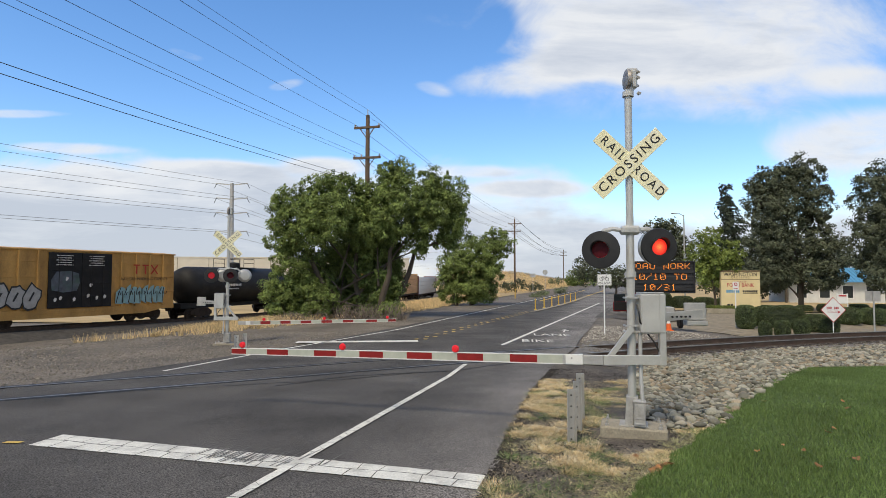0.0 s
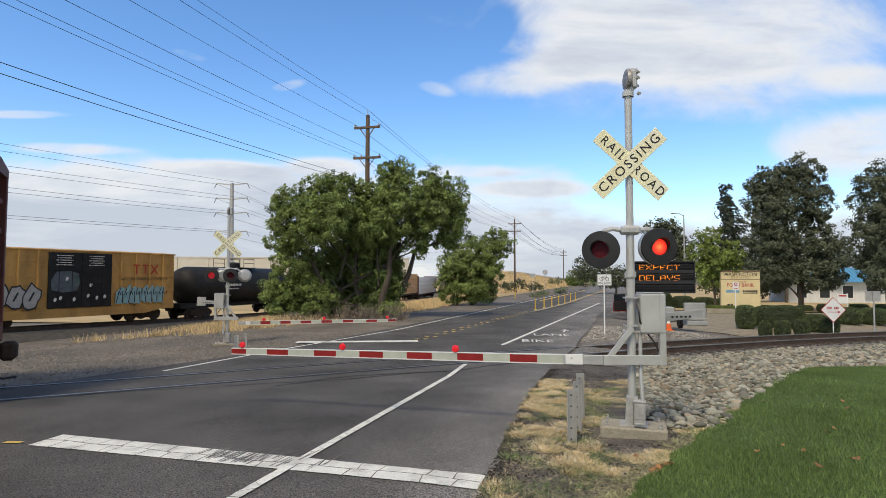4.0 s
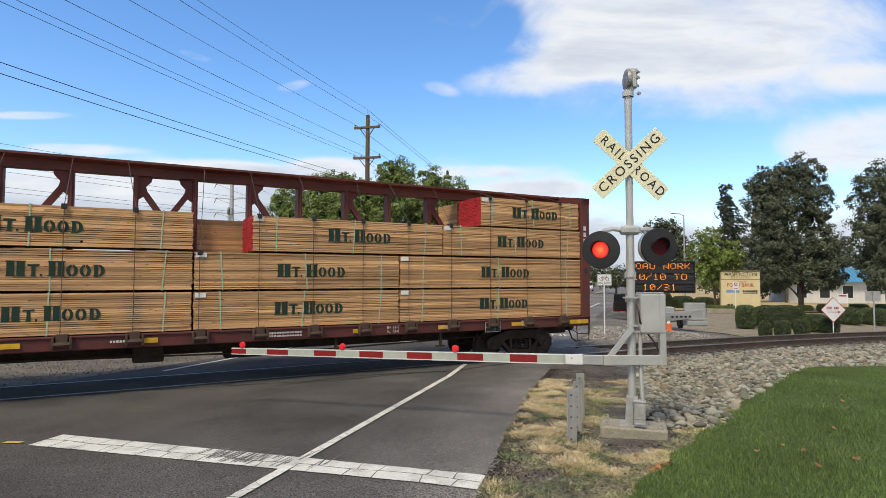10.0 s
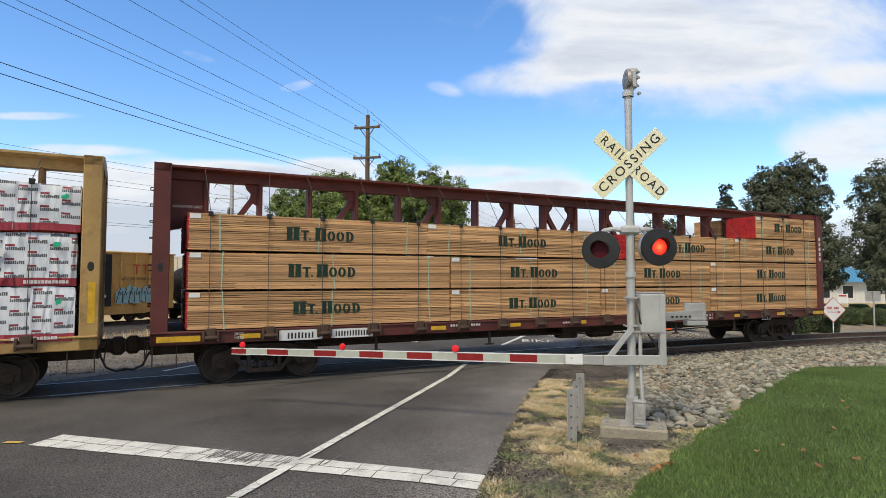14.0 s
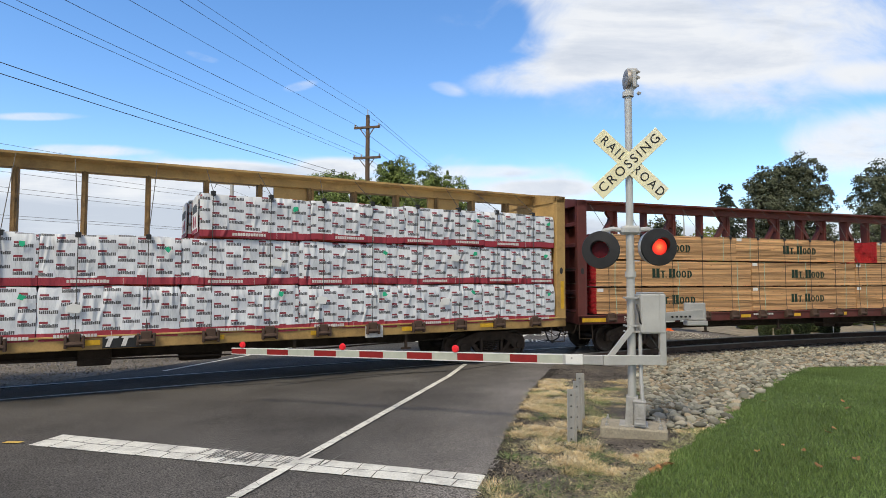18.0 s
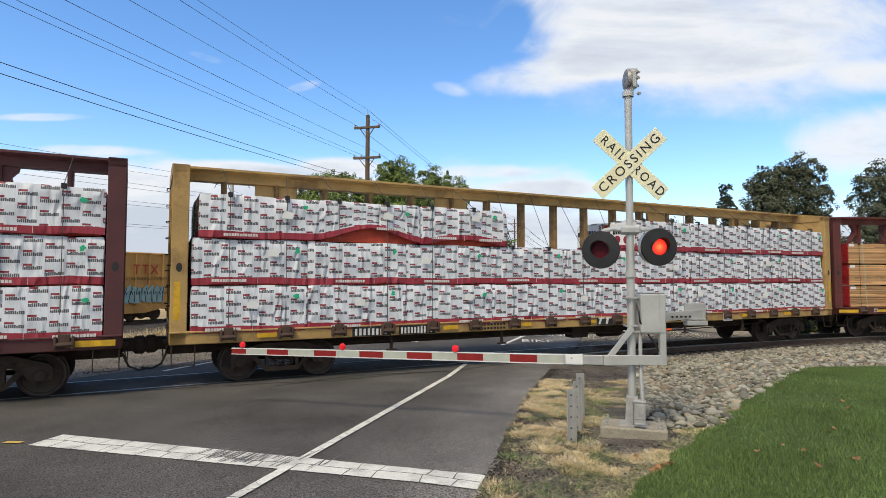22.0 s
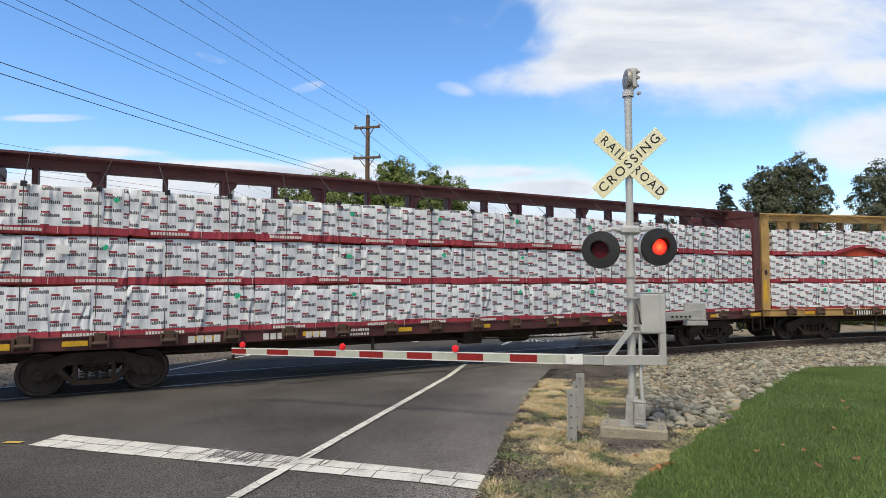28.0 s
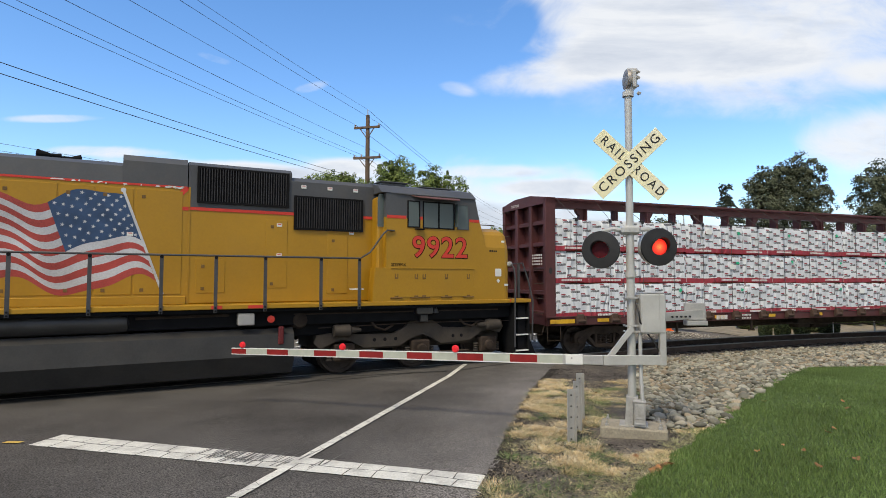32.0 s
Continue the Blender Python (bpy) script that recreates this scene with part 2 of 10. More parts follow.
# ---- mesh building ----
class Shape:
    """Collects faces of one mesh."""

    def __init__(self):
        self.v, self.f = [], []

    def add(self, verts, faces):
        k = len(self.v)
        self.v.extend([tuple(p) for p in verts])
        self.f.extend([[i + k for i in q] for q in faces])
        return self

    def box(self, x0, x1, y0, y1, z0, z1, c=0.0, m=None):
        """A box with its edges chamfered by c."""
        if c <= 0:
            v = [(x, y, z) for x in (x0, x1) for y in (y0, y1) for z in (z0, z1)]
            f = [(0, 1, 3, 2), (4, 6, 7, 5), (0, 4, 5, 1), (2, 3, 7, 6), (0, 2, 6, 4), (1, 5, 7, 3)]
        else:
            lo, hi = (x0, y0, z0), (x1, y1, z1)
            c = min(c, *(0.45 * (b - a) for a, b in zip(lo, hi)))
            v, idx = [], {}
            for sx in (0, 1):
                for sy in (0, 1):
                    for sz in (0, 1):
                        s = (sx, sy, sz)
                        for ax in range(3):
                            p = [(hi[k] if s[k] else lo[k]) + (0 if k == ax else (-c if s[k] else c)) for k in range(3)]
                            idx[s, ax] = len(v)
                            v.append(tuple(p))
            f = []
            for ax in range(3):
                a, b = (ax + 1) % 3, (ax + 2) % 3
                for side in (0, 1):
                    q = []
                    for i, j in ((0, 0), (1, 0), (1, 1), (0, 1)):
                        s = [0, 0, 0]
                        s[ax], s[a], s[b] = side, i, j
                        q.append(idx[tuple(s), ax])
                    f.append(q if side else q[::-1])
                for i in (0, 1):
                    for j in (0, 1):
                        s0, s1 = [0, 0, 0], [0, 0, 0]
                        s0[a] = s1[a] = i
                        s0[b] = s1[b] = j
                        s1[ax] = 1
                        q = [idx[tuple(s0), a], idx[tuple(s1), a], idx[tuple(s1), b], idx[tuple(s0), b]]
                        f.append(q if i == j else q[::-1])
            for s in [(i, j, k) for i in (0, 1) for j in (0, 1) for k in (0, 1)]:
                q = [idx[s, 0], idx[s, 1], idx[s, 2]]
                f.append(q if sum(s) % 2 else q[::-1])
        if m is not None:
            v = [tuple(m @ Vector(p)) for p in v]
        return self.add(v, f)

    def bar(self, p0, p1, w, h, c=0.0, up=(0, 0, 1)):
        """A beam of section w x h from p0 to p1."""
        p0, p1 = Vector(p0), Vector(p1)
        d = p1 - p0
        x = d.normalized()
        u = Vector(up)
        if abs(x.dot(u)) > 0.99:
            u = Vector((1, 0, 0))
        y = u.cross(x).normalized()
        z = x.cross(y)
        m = Matrix.Translation(p0) @ Matrix((x, y, z)).transposed().to_4x4()
        return self.box(0, d.length, -w / 2, w / 2, -h / 2, h / 2, c, m)

    def rod(self, p0, p1, r0, r1=None, seg=12, caps=True):
        r1 = r0 if r1 is None else r1
        p0, p1 = Vector(p0), Vector(p1)
        d = (p1 - p0).normalized()
        a = d.orthogonal().normalized()
        b = d.cross(a)
        v = []
        for p, r in ((p0, r0), (p1, r1)):
            for i in range(seg):
                t = 2 * math.pi * i / seg
                v.append(p + r * (math.cos(t) * a + math.sin(t) * b))
        f = [(i, (i + 1) % seg, seg + (i + 1) % seg, seg + i) for i in range(seg)]
        if caps:
            f += [tuple(range(seg))[::-1], tuple(range(seg, 2 * seg))]
        return self.add(v, f)

    def tube(self, pts, r, seg=8):
        """A bent pipe along points."""
        pts = [Vector(p) for p in pts]
        v, f, a = [], [], None
        for i, p in enumerate(pts):
            d = (pts[min(i + 1, len(pts) - 1)] - pts[max(i - 1, 0)]).normalized()
            a = d.orthogonal().normalized() if a is None else (a - d * a.dot(d)).normalized()
            b = d.cross(a)
            rr = r[i] if isinstance(r, (list, tuple)) else r
            for k in range(seg):
                t = 2 * math.pi * k / seg
                v.append(p + rr * (math.cos(t) * a + math.sin(t) * b))
        for i in range(len(pts) - 1):
            for k in range(seg):
                f.append((i * seg + k, i * seg + (k + 1) % seg, (i + 1) * seg + (k + 1) % seg, (i + 1) * seg + k))
        f += [tuple(range(seg))[::-1], tuple(range(len(pts) * seg - seg, len(pts) * seg))]
        return self.add(v, f)

    def lathe(self, prof, m=None, seg=24, ring=False):
        """Profile points (radius, height) turned round the z axis, then moved by m. ring: the profile closes on itself."""
        v, f = [], []
        for r, z in prof:
            for i in range(seg):
                t = 2 * math.pi * i / seg
                v.append(Vector((r * math.cos(t), r * math.sin(t), z)))
        for j in range(len(prof) - (0 if ring else 1)):
            j2 = (j + 1) % len(prof)
            for i in range(seg):
                f.append((j * seg + i, j * seg + (i + 1) % seg, j2 * seg + (i + 1) % seg, j2 * seg + i))
        if not ring:
            f += [tuple(range(seg))[::-1], tuple(range(len(prof) * seg - seg, len(prof) * seg))]
        if m is not None:
            v = [m @ p for p in v]
        return self.add(v, f)

    def prism(self, outline, a0, a1, axis="y"):
        """An outline drawn in the plane across the axis, drawn out from a0 to a1. y: (x, z); x: (y, z); z: (x, y)."""
        def at(p, a):
            return {"y": (p[0], a, p[1]), "x": (a, p[0], p[1]), "z": (p[0], p[1], a)}[axis]
        n = len(outline)
        v = [at(p, a0) for p in outline] + [at(p, a1) for p in outline]
        f = [(i, (i + 1) % n, n + (i + 1) % n, n + i) for i in range(n)] + [tuple(range(n))[::-1], tuple(range(n, 2 * n))]
        return self.add(v, f)

    def mesh(self, name, material, smooth=False, fix=True):
        me = bpy.data.meshes.new(name)
        me.from_pydata(self.v, [], self.f)
        if fix:
            b = bmesh.new()
            b.from_mesh(me)
            bmesh.ops.recalc_face_normals(b, faces=b.faces)
            b.to_mesh(me)
            b.free()
        if smooth:
            me.polygons.foreach_set("use_smooth", [True] * len(me.polygons))
            me.set_sharp_from_angle(angle=radians(35))
        me.materials.append(material)
        me.update()
        return me


def part(name, shape, material, parent=None, label="", smooth=False, m=None, fix=True):
    """Links a shape, or a mesh that is there already, as one object under its thing."""
    me = shape if isinstance(shape, bpy.types.Mesh) else shape.mesh(name, material, smooth, fix)
    ob = new(name, me)
    ob.parent = parent
    if m is not None:
        ob.matrix_basis = m
    return tagged(ob, label)


def thing(name, m, label, category, group=""):
    ob = new(name)
    ob.empty_display_size = 0.2
    ob.matrix_basis = m
    return tagged(ob, label, category, group)


FONT_MESHES = {}


def lettering(name, text, size, material, parent, m, depth=0.004, spacing=1.0, align="CENTER", label="", bold=0.0):
    """Words in the built-in font as a thin mesh; local x runs along the line, y up, z out."""
    key = (text, size, material.name, depth, spacing, align, bold)
    if key not in FONT_MESHES:
        cu = bpy.data.curves.new(name, "FONT")
        cu.body, cu.size, cu.align_x, cu.align_y = text, size, align, "CENTER"
        cu.extrude, cu.space_character, cu.resolution_u = depth / 2, spacing, 3
        cu.offset = bold
        tmp = bpy.data.objects.new(name, cu)
        scene.collection.objects.link(tmp)
        me = bpy.data.meshes.new_from_object(tmp.evaluated_get(bpy.context.evaluated_depsgraph_get()))
        bpy.data.objects.remove(tmp)
        bpy.data.curves.remove(cu)
        me.materials.clear()
        me.materials.append(material)
        me.name = name
        FONT_MESHES[key] = me
    ob = new(name, FONT_MESHES[key])
    ob.parent = parent
    ob.matrix_basis = m
    return tagged(ob, label)


# text that faces -y, along +x
FACE_NEAR = Matrix.Rotation(radians(90), 4, "X")


# ---- the line of the moving train ----
STEP = 0.25
S_GRID = np.arange(-90, 130, STEP)
HEADING_0, TRACK_D = 1.07229, 14.614
_kap = np.where(S_GRID > 38, 0.0, np.where(S_GRID > 0, -0.00273 + 0.00077 * S_GRID, np.where(S_GRID > -6, -0.00273 * (1 + S_GRID / 6), np.where(S_GRID > -30, 0.0008, 0.0))))
_th = np.concatenate([[0], np.cumsum(_kap[:-1] * STEP)])
_i0 = int(np.searchsorted(S_GRID, 0))
_th = _th - _th[_i0] + HEADING_0
_x = np.concatenate([[0], np.cumsum((np.sin(_th[1:]) + np.sin(_th[:-1])) / 2 * STEP)])
_y = np.concatenate([[0], np.cumsum((np.cos(_th[1:]) + np.cos(_th[:-1])) / 2 * STEP)])
_x = _x - _x[_i0] - TRACK_D * math.cos(HEADING_0)
_y = _y - _y[_i0] + TRACK_D * math.sin(HEADING_0)


def on_track(s, off=0.0):
    """Place on the centre line s metres along it, off metres to the right, and the heading from +y towards +x."""
    x, y, th = (float(np.interp(s, S_GRID, a)) for a in (_x, _y, _th))
    return x + off * math.cos(th), y - off * math.sin(th), th


_T = np.linspace(0, 33, 331)
_V = np.interp(_T, [5, 7, 9, 11, 13, 17, 21, 25, 28.5, 32], [2.17, 2.46, 2.66, 2.79, 2.833, 2.965, 3.218, 3.36, 3.455, 3.42])
_RUN = np.concatenate([[0], np.cumsum((_V[1:] + _V[:-1]) / 2 * 0.1)])
_RUN = _RUN - np.interp(13, _T, _RUN)


def run(t):
    """How far the train has gone at t seconds, from where it is at 13 s."""
    return float(np.interp(t, _T, _RUN))


def rail_pose(s, half):
    """Pose of a vehicle whose trucks run half a base before and behind s."""
    a, b = Vector(on_track(s - half)[:2]), Vector(on_track(s + half)[:2])
    c, d = (a + b) / 2, b - a
    return pose(c.x, c.y, 0, 0, 0, math.degrees(math.atan2(d.y, d.x)))


def ease(a, b, x):
    t = min(1, max(0, (x - a) / (b - a)))
    return t * t * (3 - 2 * t)


NX, NY = -math.cos(HEADING_0), math.sin(HEADING_0)


def before_track(x, y):
    """Metres from the centre line towards the viewer's side."""
    return TRACK_D - (x * NX + y * NY)


def land(x, y):
    """Height of the ground: level at the rails, rising towards the viewer, falling away towards the far siding."""
    z = 0.34 * min(1.0, max(0.0, (before_track(x, y) - 2.5) / 7))
    bed = x - 0.45 - 0.2634 * (y - 5.39)   # metres to the right of the road's edge
    if bed > 0:
        if before_track(x, y) > 3:
            z -= 0.085 * ease(0.1, 0.9, bed) * ease(3, 5, before_track(x, y))
        z -= 0.21 * ease(0.2, 2.0, bed) * (1 - ease(2.2, 4.2, abs(before_track(x, y) - 0.6)))
    side = -4.2 + 0.29 * (y - 20) - x     # metres to the left of the road's far side
    if before_track(x, y) < -3 and side > 0:
        z -= (0.12 * ease(1, 6, side) + 1.05 * ease(8, 20, side)) * ease(12, 26, y) + 0.011 * ease(3, 25, side) * min(max(0, y - 40), 120)
    right = x - 12 - 0.31 * (y - 37)
    z -= 1.1 * ease(0, 8, right) * ease(36, 72, y) + 0.25 * ease(0.5, 3.0, -before_track(x, y) + 0.02 * x) * ease(9, 13, x) * ease(0.2, 1.8, x - at_y(RIGHT_EDGE, y))
    if y > 60:
        z += 1.3 * ease(6, 40, side - 26) * ease(60, 110, y) + 2.0 * ease(110, 260, y) * ease(0, 30, side - 12)
    return z


def sheet(name, left, right, z_up, material, cuts=6, parent=None, label="", kind="structure"):
    """A strip of ground between two matching lists of points, laid on the land and raised by z_up."""
    sh = Shape()
    n = cuts + 1
    for a, b in zip(left, right):
        for k in range(n):
            t = k / cuts
            x, y = a[0] + (b[0] - a[0]) * t, a[1] + (b[1] - a[1]) * t
            sh.v.append((x, y, land(x, y) + z_up))
    for i in range(len(left) - 1):
        for k in range(cuts):
            sh.f.append([i * n + k, i * n + k + 1, (i + 1) * n + k + 1, (i + 1) * n + k])
    ob = part(name, sh, material, parent, fix=True)
    me = ob.data
    if sum(p.normal.z for p in me.polygons) < 0:
        me.flip_normals()
    return tagged(ob, label, "", "", kind) if parent is None else ob


def resample(points, n):
    """n points evenly along the corners of a line."""
    u = np.linspace(0, len(points) - 1, n)
    return [tuple(float(np.interp(q, range(len(points)), [p[k] for p in points])) for k in (0, 1)) for q in u]


def fill_line(points, step):
    out = []
    for (x0, y0), (x1, y1) in zip(points, points[1:]):
        k = max(1, int(math.hypot(x1 - x0, y1 - y0) / step))
        out += [(x0 + (x1 - x0) * i / k, y0 + (y1 - y0) * i / k) for i in range(k)]
    return out + [points[-1]]


def at_y(points, y):
    """x of a line of points at a given y."""
    return float(np.interp(y, [p[1] for p in points], [p[0] for p in points]))


# ---- ground, road, tracks ----
def ground_levels():
    near = [-3000, -1200, -500, -220, -120, -80] + list(range(-60, -24, 2)) + list(range(-24, 32)) + list(range(32, 64, 2)) + [70, 80, 100, 140, 220, 500, 1200, 3000]
    return near


def ground():
    xs = ground_levels()
    ys = [-3000, -800, -200, -60, -30, -15] + list(range(-8, 8, 2)) + list(range(8, 56)) + list(range(56, 70, 2)) + list(range(72, 180, 6)) + [200, 230, 260, 320, 420, 600, 1000, 2000, 3500]
    sh = Shape()
    for y in ys:
        for x in xs:
            sh.v.append((x, y, land(x, y) - (0.14 if -3 < x < 13 and 1 < y < 15 and before_track(x, y) > 3 else 0.03)))
    w = len(xs)
    sh.f = [[j * w + i, j * w + i + 1, (j + 1) * w + i + 1, (j + 1) * w + i] for j in range(len(ys) - 1) for i in range(w - 1)]
    tagged(part("ground", sh, GRAVEL_DUST, fix=False), "grey-brown dusty gravel ground beside the railway", "", "", "structure")


RIGHT_EDGE = [(-3.4, -9), (-1.1, 0), (0.29, 5.39), (0.67, 6.9), (0.99, 8.45), (1.75, 11.58), (3.19, 16.4), (4.38, 19.41), (5.29, 22.44), (6.97, 27.5), (9.53, 35.6), (13.2, 45.5), (33.0, 106.3), (98, 300), (200, 600)]
LEFT_EDGE = [(-16, -9), (-13.2, 0), (-11.7, 5.39), (-11.2, 6.9), (-10.8, 8.45), (-9.6, 11.58), (-6.9, 16.4), (-4.6, 20.89), (-2.0, 28.0), (-1.5, 29.6), (3.9, 45.5), (23.9, 106.3), (88, 300), (188, 600)]


def road():
    ys = [-9, -4, 0] + [2 + 0.5 * i for i in range(60)] + [32 + i for i in range(20)] + [54, 60, 70, 85, 106, 140, 200, 300, 600]
    sheet("road", [(at_y(LEFT_EDGE, y), y) for y in ys], [(at_y(RIGHT_EDGE, y) + (0.05 * math.sin(y * 2.3) + 0.03 * math.sin(y * 6.1) if y < 16 else 0.0), y) for y in ys], 0.0, ASPHALT, 26, label="dark grey asphalt road across the railway")


def stop_line(corners, slabs, rows, z, label):
    """A wide painted bar between four corners, broken by cracks into uneven slabs."""
    p0, p1, p2, p3 = (Vector(c) for c in corners)     # near left, far left, far right, near right
    r = random.Random(17)
    sh = Shape()
    at = lambda u, v: (p0.lerp(p3, u)).lerp(p1.lerp(p2, u), v)
    mid = lambda u: 0.5 + 0.05 * math.sin(9 * u) + 0.04 * math.sin(31 * u)
    for j in range(rows):
        cuts = [0.0] + sorted((k + r.uniform(-0.38, 0.38)) / slabs for k in range(1, slabs)) + [1.0]
        skew = [0.0] + [r.uniform(-0.012, 0.012) for _ in range(slabs - 1)] + [0.0]
        for k in range(slabs):
            g0, g1 = r.uniform(0.0005, 0.0016), r.uniform(0.0005, 0.0016)
            lo_, hi_ = [], []
            for i in range(5):
                f = i / 4
                u0 = cuts[k] + g0 + (cuts[k + 1] - cuts[k] - g0 - g1) * f
                sk = skew[k] * (1 - f) + skew[k + 1] * f
                m = mid(u0)
                a, b = (r.uniform(0, 0.02), m - r.uniform(0.008, 0.022)) if j == 0 else (m + r.uniform(0.008, 0.022), 1 - r.uniform(0, 0.02))
                lo_.append(at(min(1, max(0, u0 + sk * (a - 0.5))), a))
                hi_.append(at(min(1, max(0, u0 + sk * (b - 0.5))), b))
            q = [(p.x, p.y, land(p.x, p.y) + z) for p in lo_ + hi_[::-1]]
            sh.add(q, [(i, i + 1, 8 - i, 9 - i) for i in range(4)])
    ob = part("stop_line", sh, ROAD_PAINT)
    if sum(p.normal.z for p in ob.data.polygons) < 0:
        ob.data.flip_normals()
    tagged(ob, label, "", "", "structure")


def stripe(name, a, b, width, material, label, z=0.008, skew=0.0, worn=0.0):
    """A painted line of broken slabs from a to b; cracks run across it."""
    a, b = Vector(a), Vector(b)
    d = (b - a)
    n = max(1, int(d.length / (0.2 if a.y < 8 and width < 0.3 else 0.4)))
    side = Vector((-d.y, d.x)).normalized() * width / 2
    r = random.Random(int(a.x * 100 + b.y * 7))
    sh = Shape()
    near = a.y < 16
    lanes = 2 if width > 0.3 else 1
    wide = lanes > 1
    for j in range(lanes):
        lo, hi = -1 + 2 * j / lanes, -1 + 2 * (j + 1) / lanes
        cuts = [0.0] + [(k + r.uniform(-0.35, 0.35)) / n for k in range(1, n)] + [1.0]
        lean = [r.uniform(-0.08, 0.08) / d.length for _ in cuts]
        lean[0] = lean[-1] = 0.0
        for k in range(n):
            g = (r.choice((0.001, 0.002, 0.004)) if wide else 0.0045 * worn * r.random()) / d.length if near else 0.0
            e = 0.010 / width if wide and near else 0.045 * worn
            q = []
            m = 3
            low = [(cuts[k] + (cuts[k + 1] - cuts[k]) * i / m, lo + e * r.random()) for i in range(m + 1)]
            top = [(cuts[k] + (cuts[k + 1] - cuts[k]) * i / m, hi - e * r.random()) for i in range(m + 1)]
            low[0], top[0] = (cuts[k] + g - lean[k], low[0][1]), (cuts[k] + g + lean[k], top[0][1])
            low[m], top[m] = (cuts[k + 1] - g - lean[k + 1], low[m][1]), (cuts[k + 1] - g + lean[k + 1], top[m][1])
            for t, s_ in low + top[::-1]:
                p = a + d * (t + skew * s_ * width / d.length) + side * s_
                q.append((p.x, p.y, land(p.x, p.y) + z))
            sh.add(q, [(i, i + 1, 2 * m - i, 2 * m + 1 - i) for i in range(m)])
    ob = part(name, sh, material)
    if sum(p.normal.z for p in ob.data.polygons) < 0:
        ob.data.flip_normals()
    return tagged(ob, label, "", "", "structure")


def markings():
    stop_line(((-5.45, 7.73), (-5.38, 8.34), (0.44, 5.97), (0.33, 5.57)), 17, 2, 0.011, "wide white stop line, cracked and patched")
    stripe("lane_line", (-1.92, 5.455), (0.62, 15.84), 0.13, ROAD_PAINT, "white lane line, cracked and worn", z=0.015, worn=2.6)
    stripe("lane_line", (-3.25, 0.0), (-1.92, 5.45), 0.13, ROAD_PAINT, "white lane line, cracked and worn", z=0.015, worn=2.6)
    stripe("edge_line", (-6.97, 14.61), (-5.44, 18.52), 0.11, ROAD_PAINT, "thin white edge line")
    stripe("edge_line", (-5.44, 18.52), (-2.11, 25.99), 0.11, ROAD_PAINT, "thin white edge line")
    stripe("edge_line", (-2.11, 25.99), (24.62, 106.3), 0.12, ROAD_PAINT, "long thin white edge line")
    stripe("far_stop_line", (-5.3, 21.1), (-0.91, 21.53), 0.5, ROAD_PAINT, "white stop line on the far side")
    stripe("bike_lane_line", (2.07, 20.33), (14.38, 53.57), 0.15, ROAD_PAINT, "white bike lane line")
    stripe("lane_line", (15.7, 50.0), (23.0, 74.0), 0.15, ROAD_PAINT, "white lane line far along the road")
    stripe("lane_line", (18.2, 54.0), (24.6, 74.0), 0.15, ROAD_PAINT, "white lane line far along the road")
    stripe("centre_line", (13.0, 58.6), (30, 108), 0.25, ROAD_YELLOW, "faded yellow centre line")
    stripe("centre_line", (9.6, 58.0), (27, 110), 0.25, ROAD_YELLOW, "faded yellow centre line")
    for k in range(19):
        t = k / 18
        x, y = -0.83 + 6.72 * t, 22.12 + 17.98 * t
        for off in (-0.17, 0.17):
            stripe("road_button", (x + off - 0.03, y - 0.1), (x + off + 0.03, y + 0.1), 0.16, ROAD_YELLOW, "yellow ceramic road button", z=0.02)
    for x0, x1 in ((-5.9, -5.65), (-6.25, -6.02)):
        stripe("road_button", (x0, 7.93), (x1, 7.89), 0.10, ROAD_YELLOW, "worn yellow road button", z=0.012)
    for word, x, y, s in (("BIKE", 3.5, 21.6, 1.35), ("LANE", 4.45, 23.9, 1.35)):
        m = Matrix.Translation((x, y, land(x, y) + 0.012)) @ Matrix.Rotation(radians(-8), 4, "Z") @ Matrix.Diagonal((0.46, 0.85, 1, 1))
        tagged(lettering("road_lettering", word, s, ROAD_PAINT, None, m), "white painted road word in the bike lane", "", "", "structure")
    arrow = Shape().add([(0, 0, 0), (0.12, 0, 0), (0.12, 1.2, 0), (0, 1.2, 0), (-0.35, 1.2, 0), (0.47, 1.2, 0), (0.06, 2.2, 0)], [(0, 1, 2, 3), (4, 5, 6)])
    tagged(part("road_arrow", arrow, ROAD_PAINT, None, m=pose(5.2, 25.2, 0.012, 0, 0, -14) @ Matrix.Scale(0.55, 4)), "white painted arrow in the bike lane", "", "", "structure")
    # thin dark cracks sealed with tar
    for pts, w in (([(-9.4, 10.6), (-6, 12.2), (-2.4, 13.4), (-0.6, 14.4)], 0.10), ([(1.2, 7.2), (1.35, 9.4), (1.0, 11.5)], 0.05), ([(-3.6, 12.6), (-2.2, 13.9), (0.2, 14.7), (2.4, 16.4)], 0.16)):
        line = fill_line(pts, 0.35)
        r = random.Random(3)
        le = [(x + r.uniform(-1, 1) * w * 0.5, y + w * r.uniform(0.2, 0.6)) for x, y in line]
        ri = [(x, y - w * r.uniform(0.2, 0.6)) for x, y in le]
        sheet("tar_seal", le, ri, 0.007, TAR, 1, label="ragged dark tar seal in the asphalt")

    # black tyre scuffs across the stop line
    r = random.Random(9)
    sc = Shape()
    for _ in range(70):
        x = r.gauss(-2.35, 0.42)
        y0 = 7.73 - 0.374 * (x + 5.45) + r.uniform(0.05, 0.45)
        n = r.uniform(0.15, 0.5)
        w = r.uniform(0.004, 0.014)
        a, b = (x, y0), (x + 0.28 * n + r.uniform(-0.03, 0.03), y0 + n)
        q = [(a[0] - w, a[1]), (a[0] + w, a[1]), (b[0] + w * 0.4, b[1]), (b[0] - w * 0.4, b[1])]
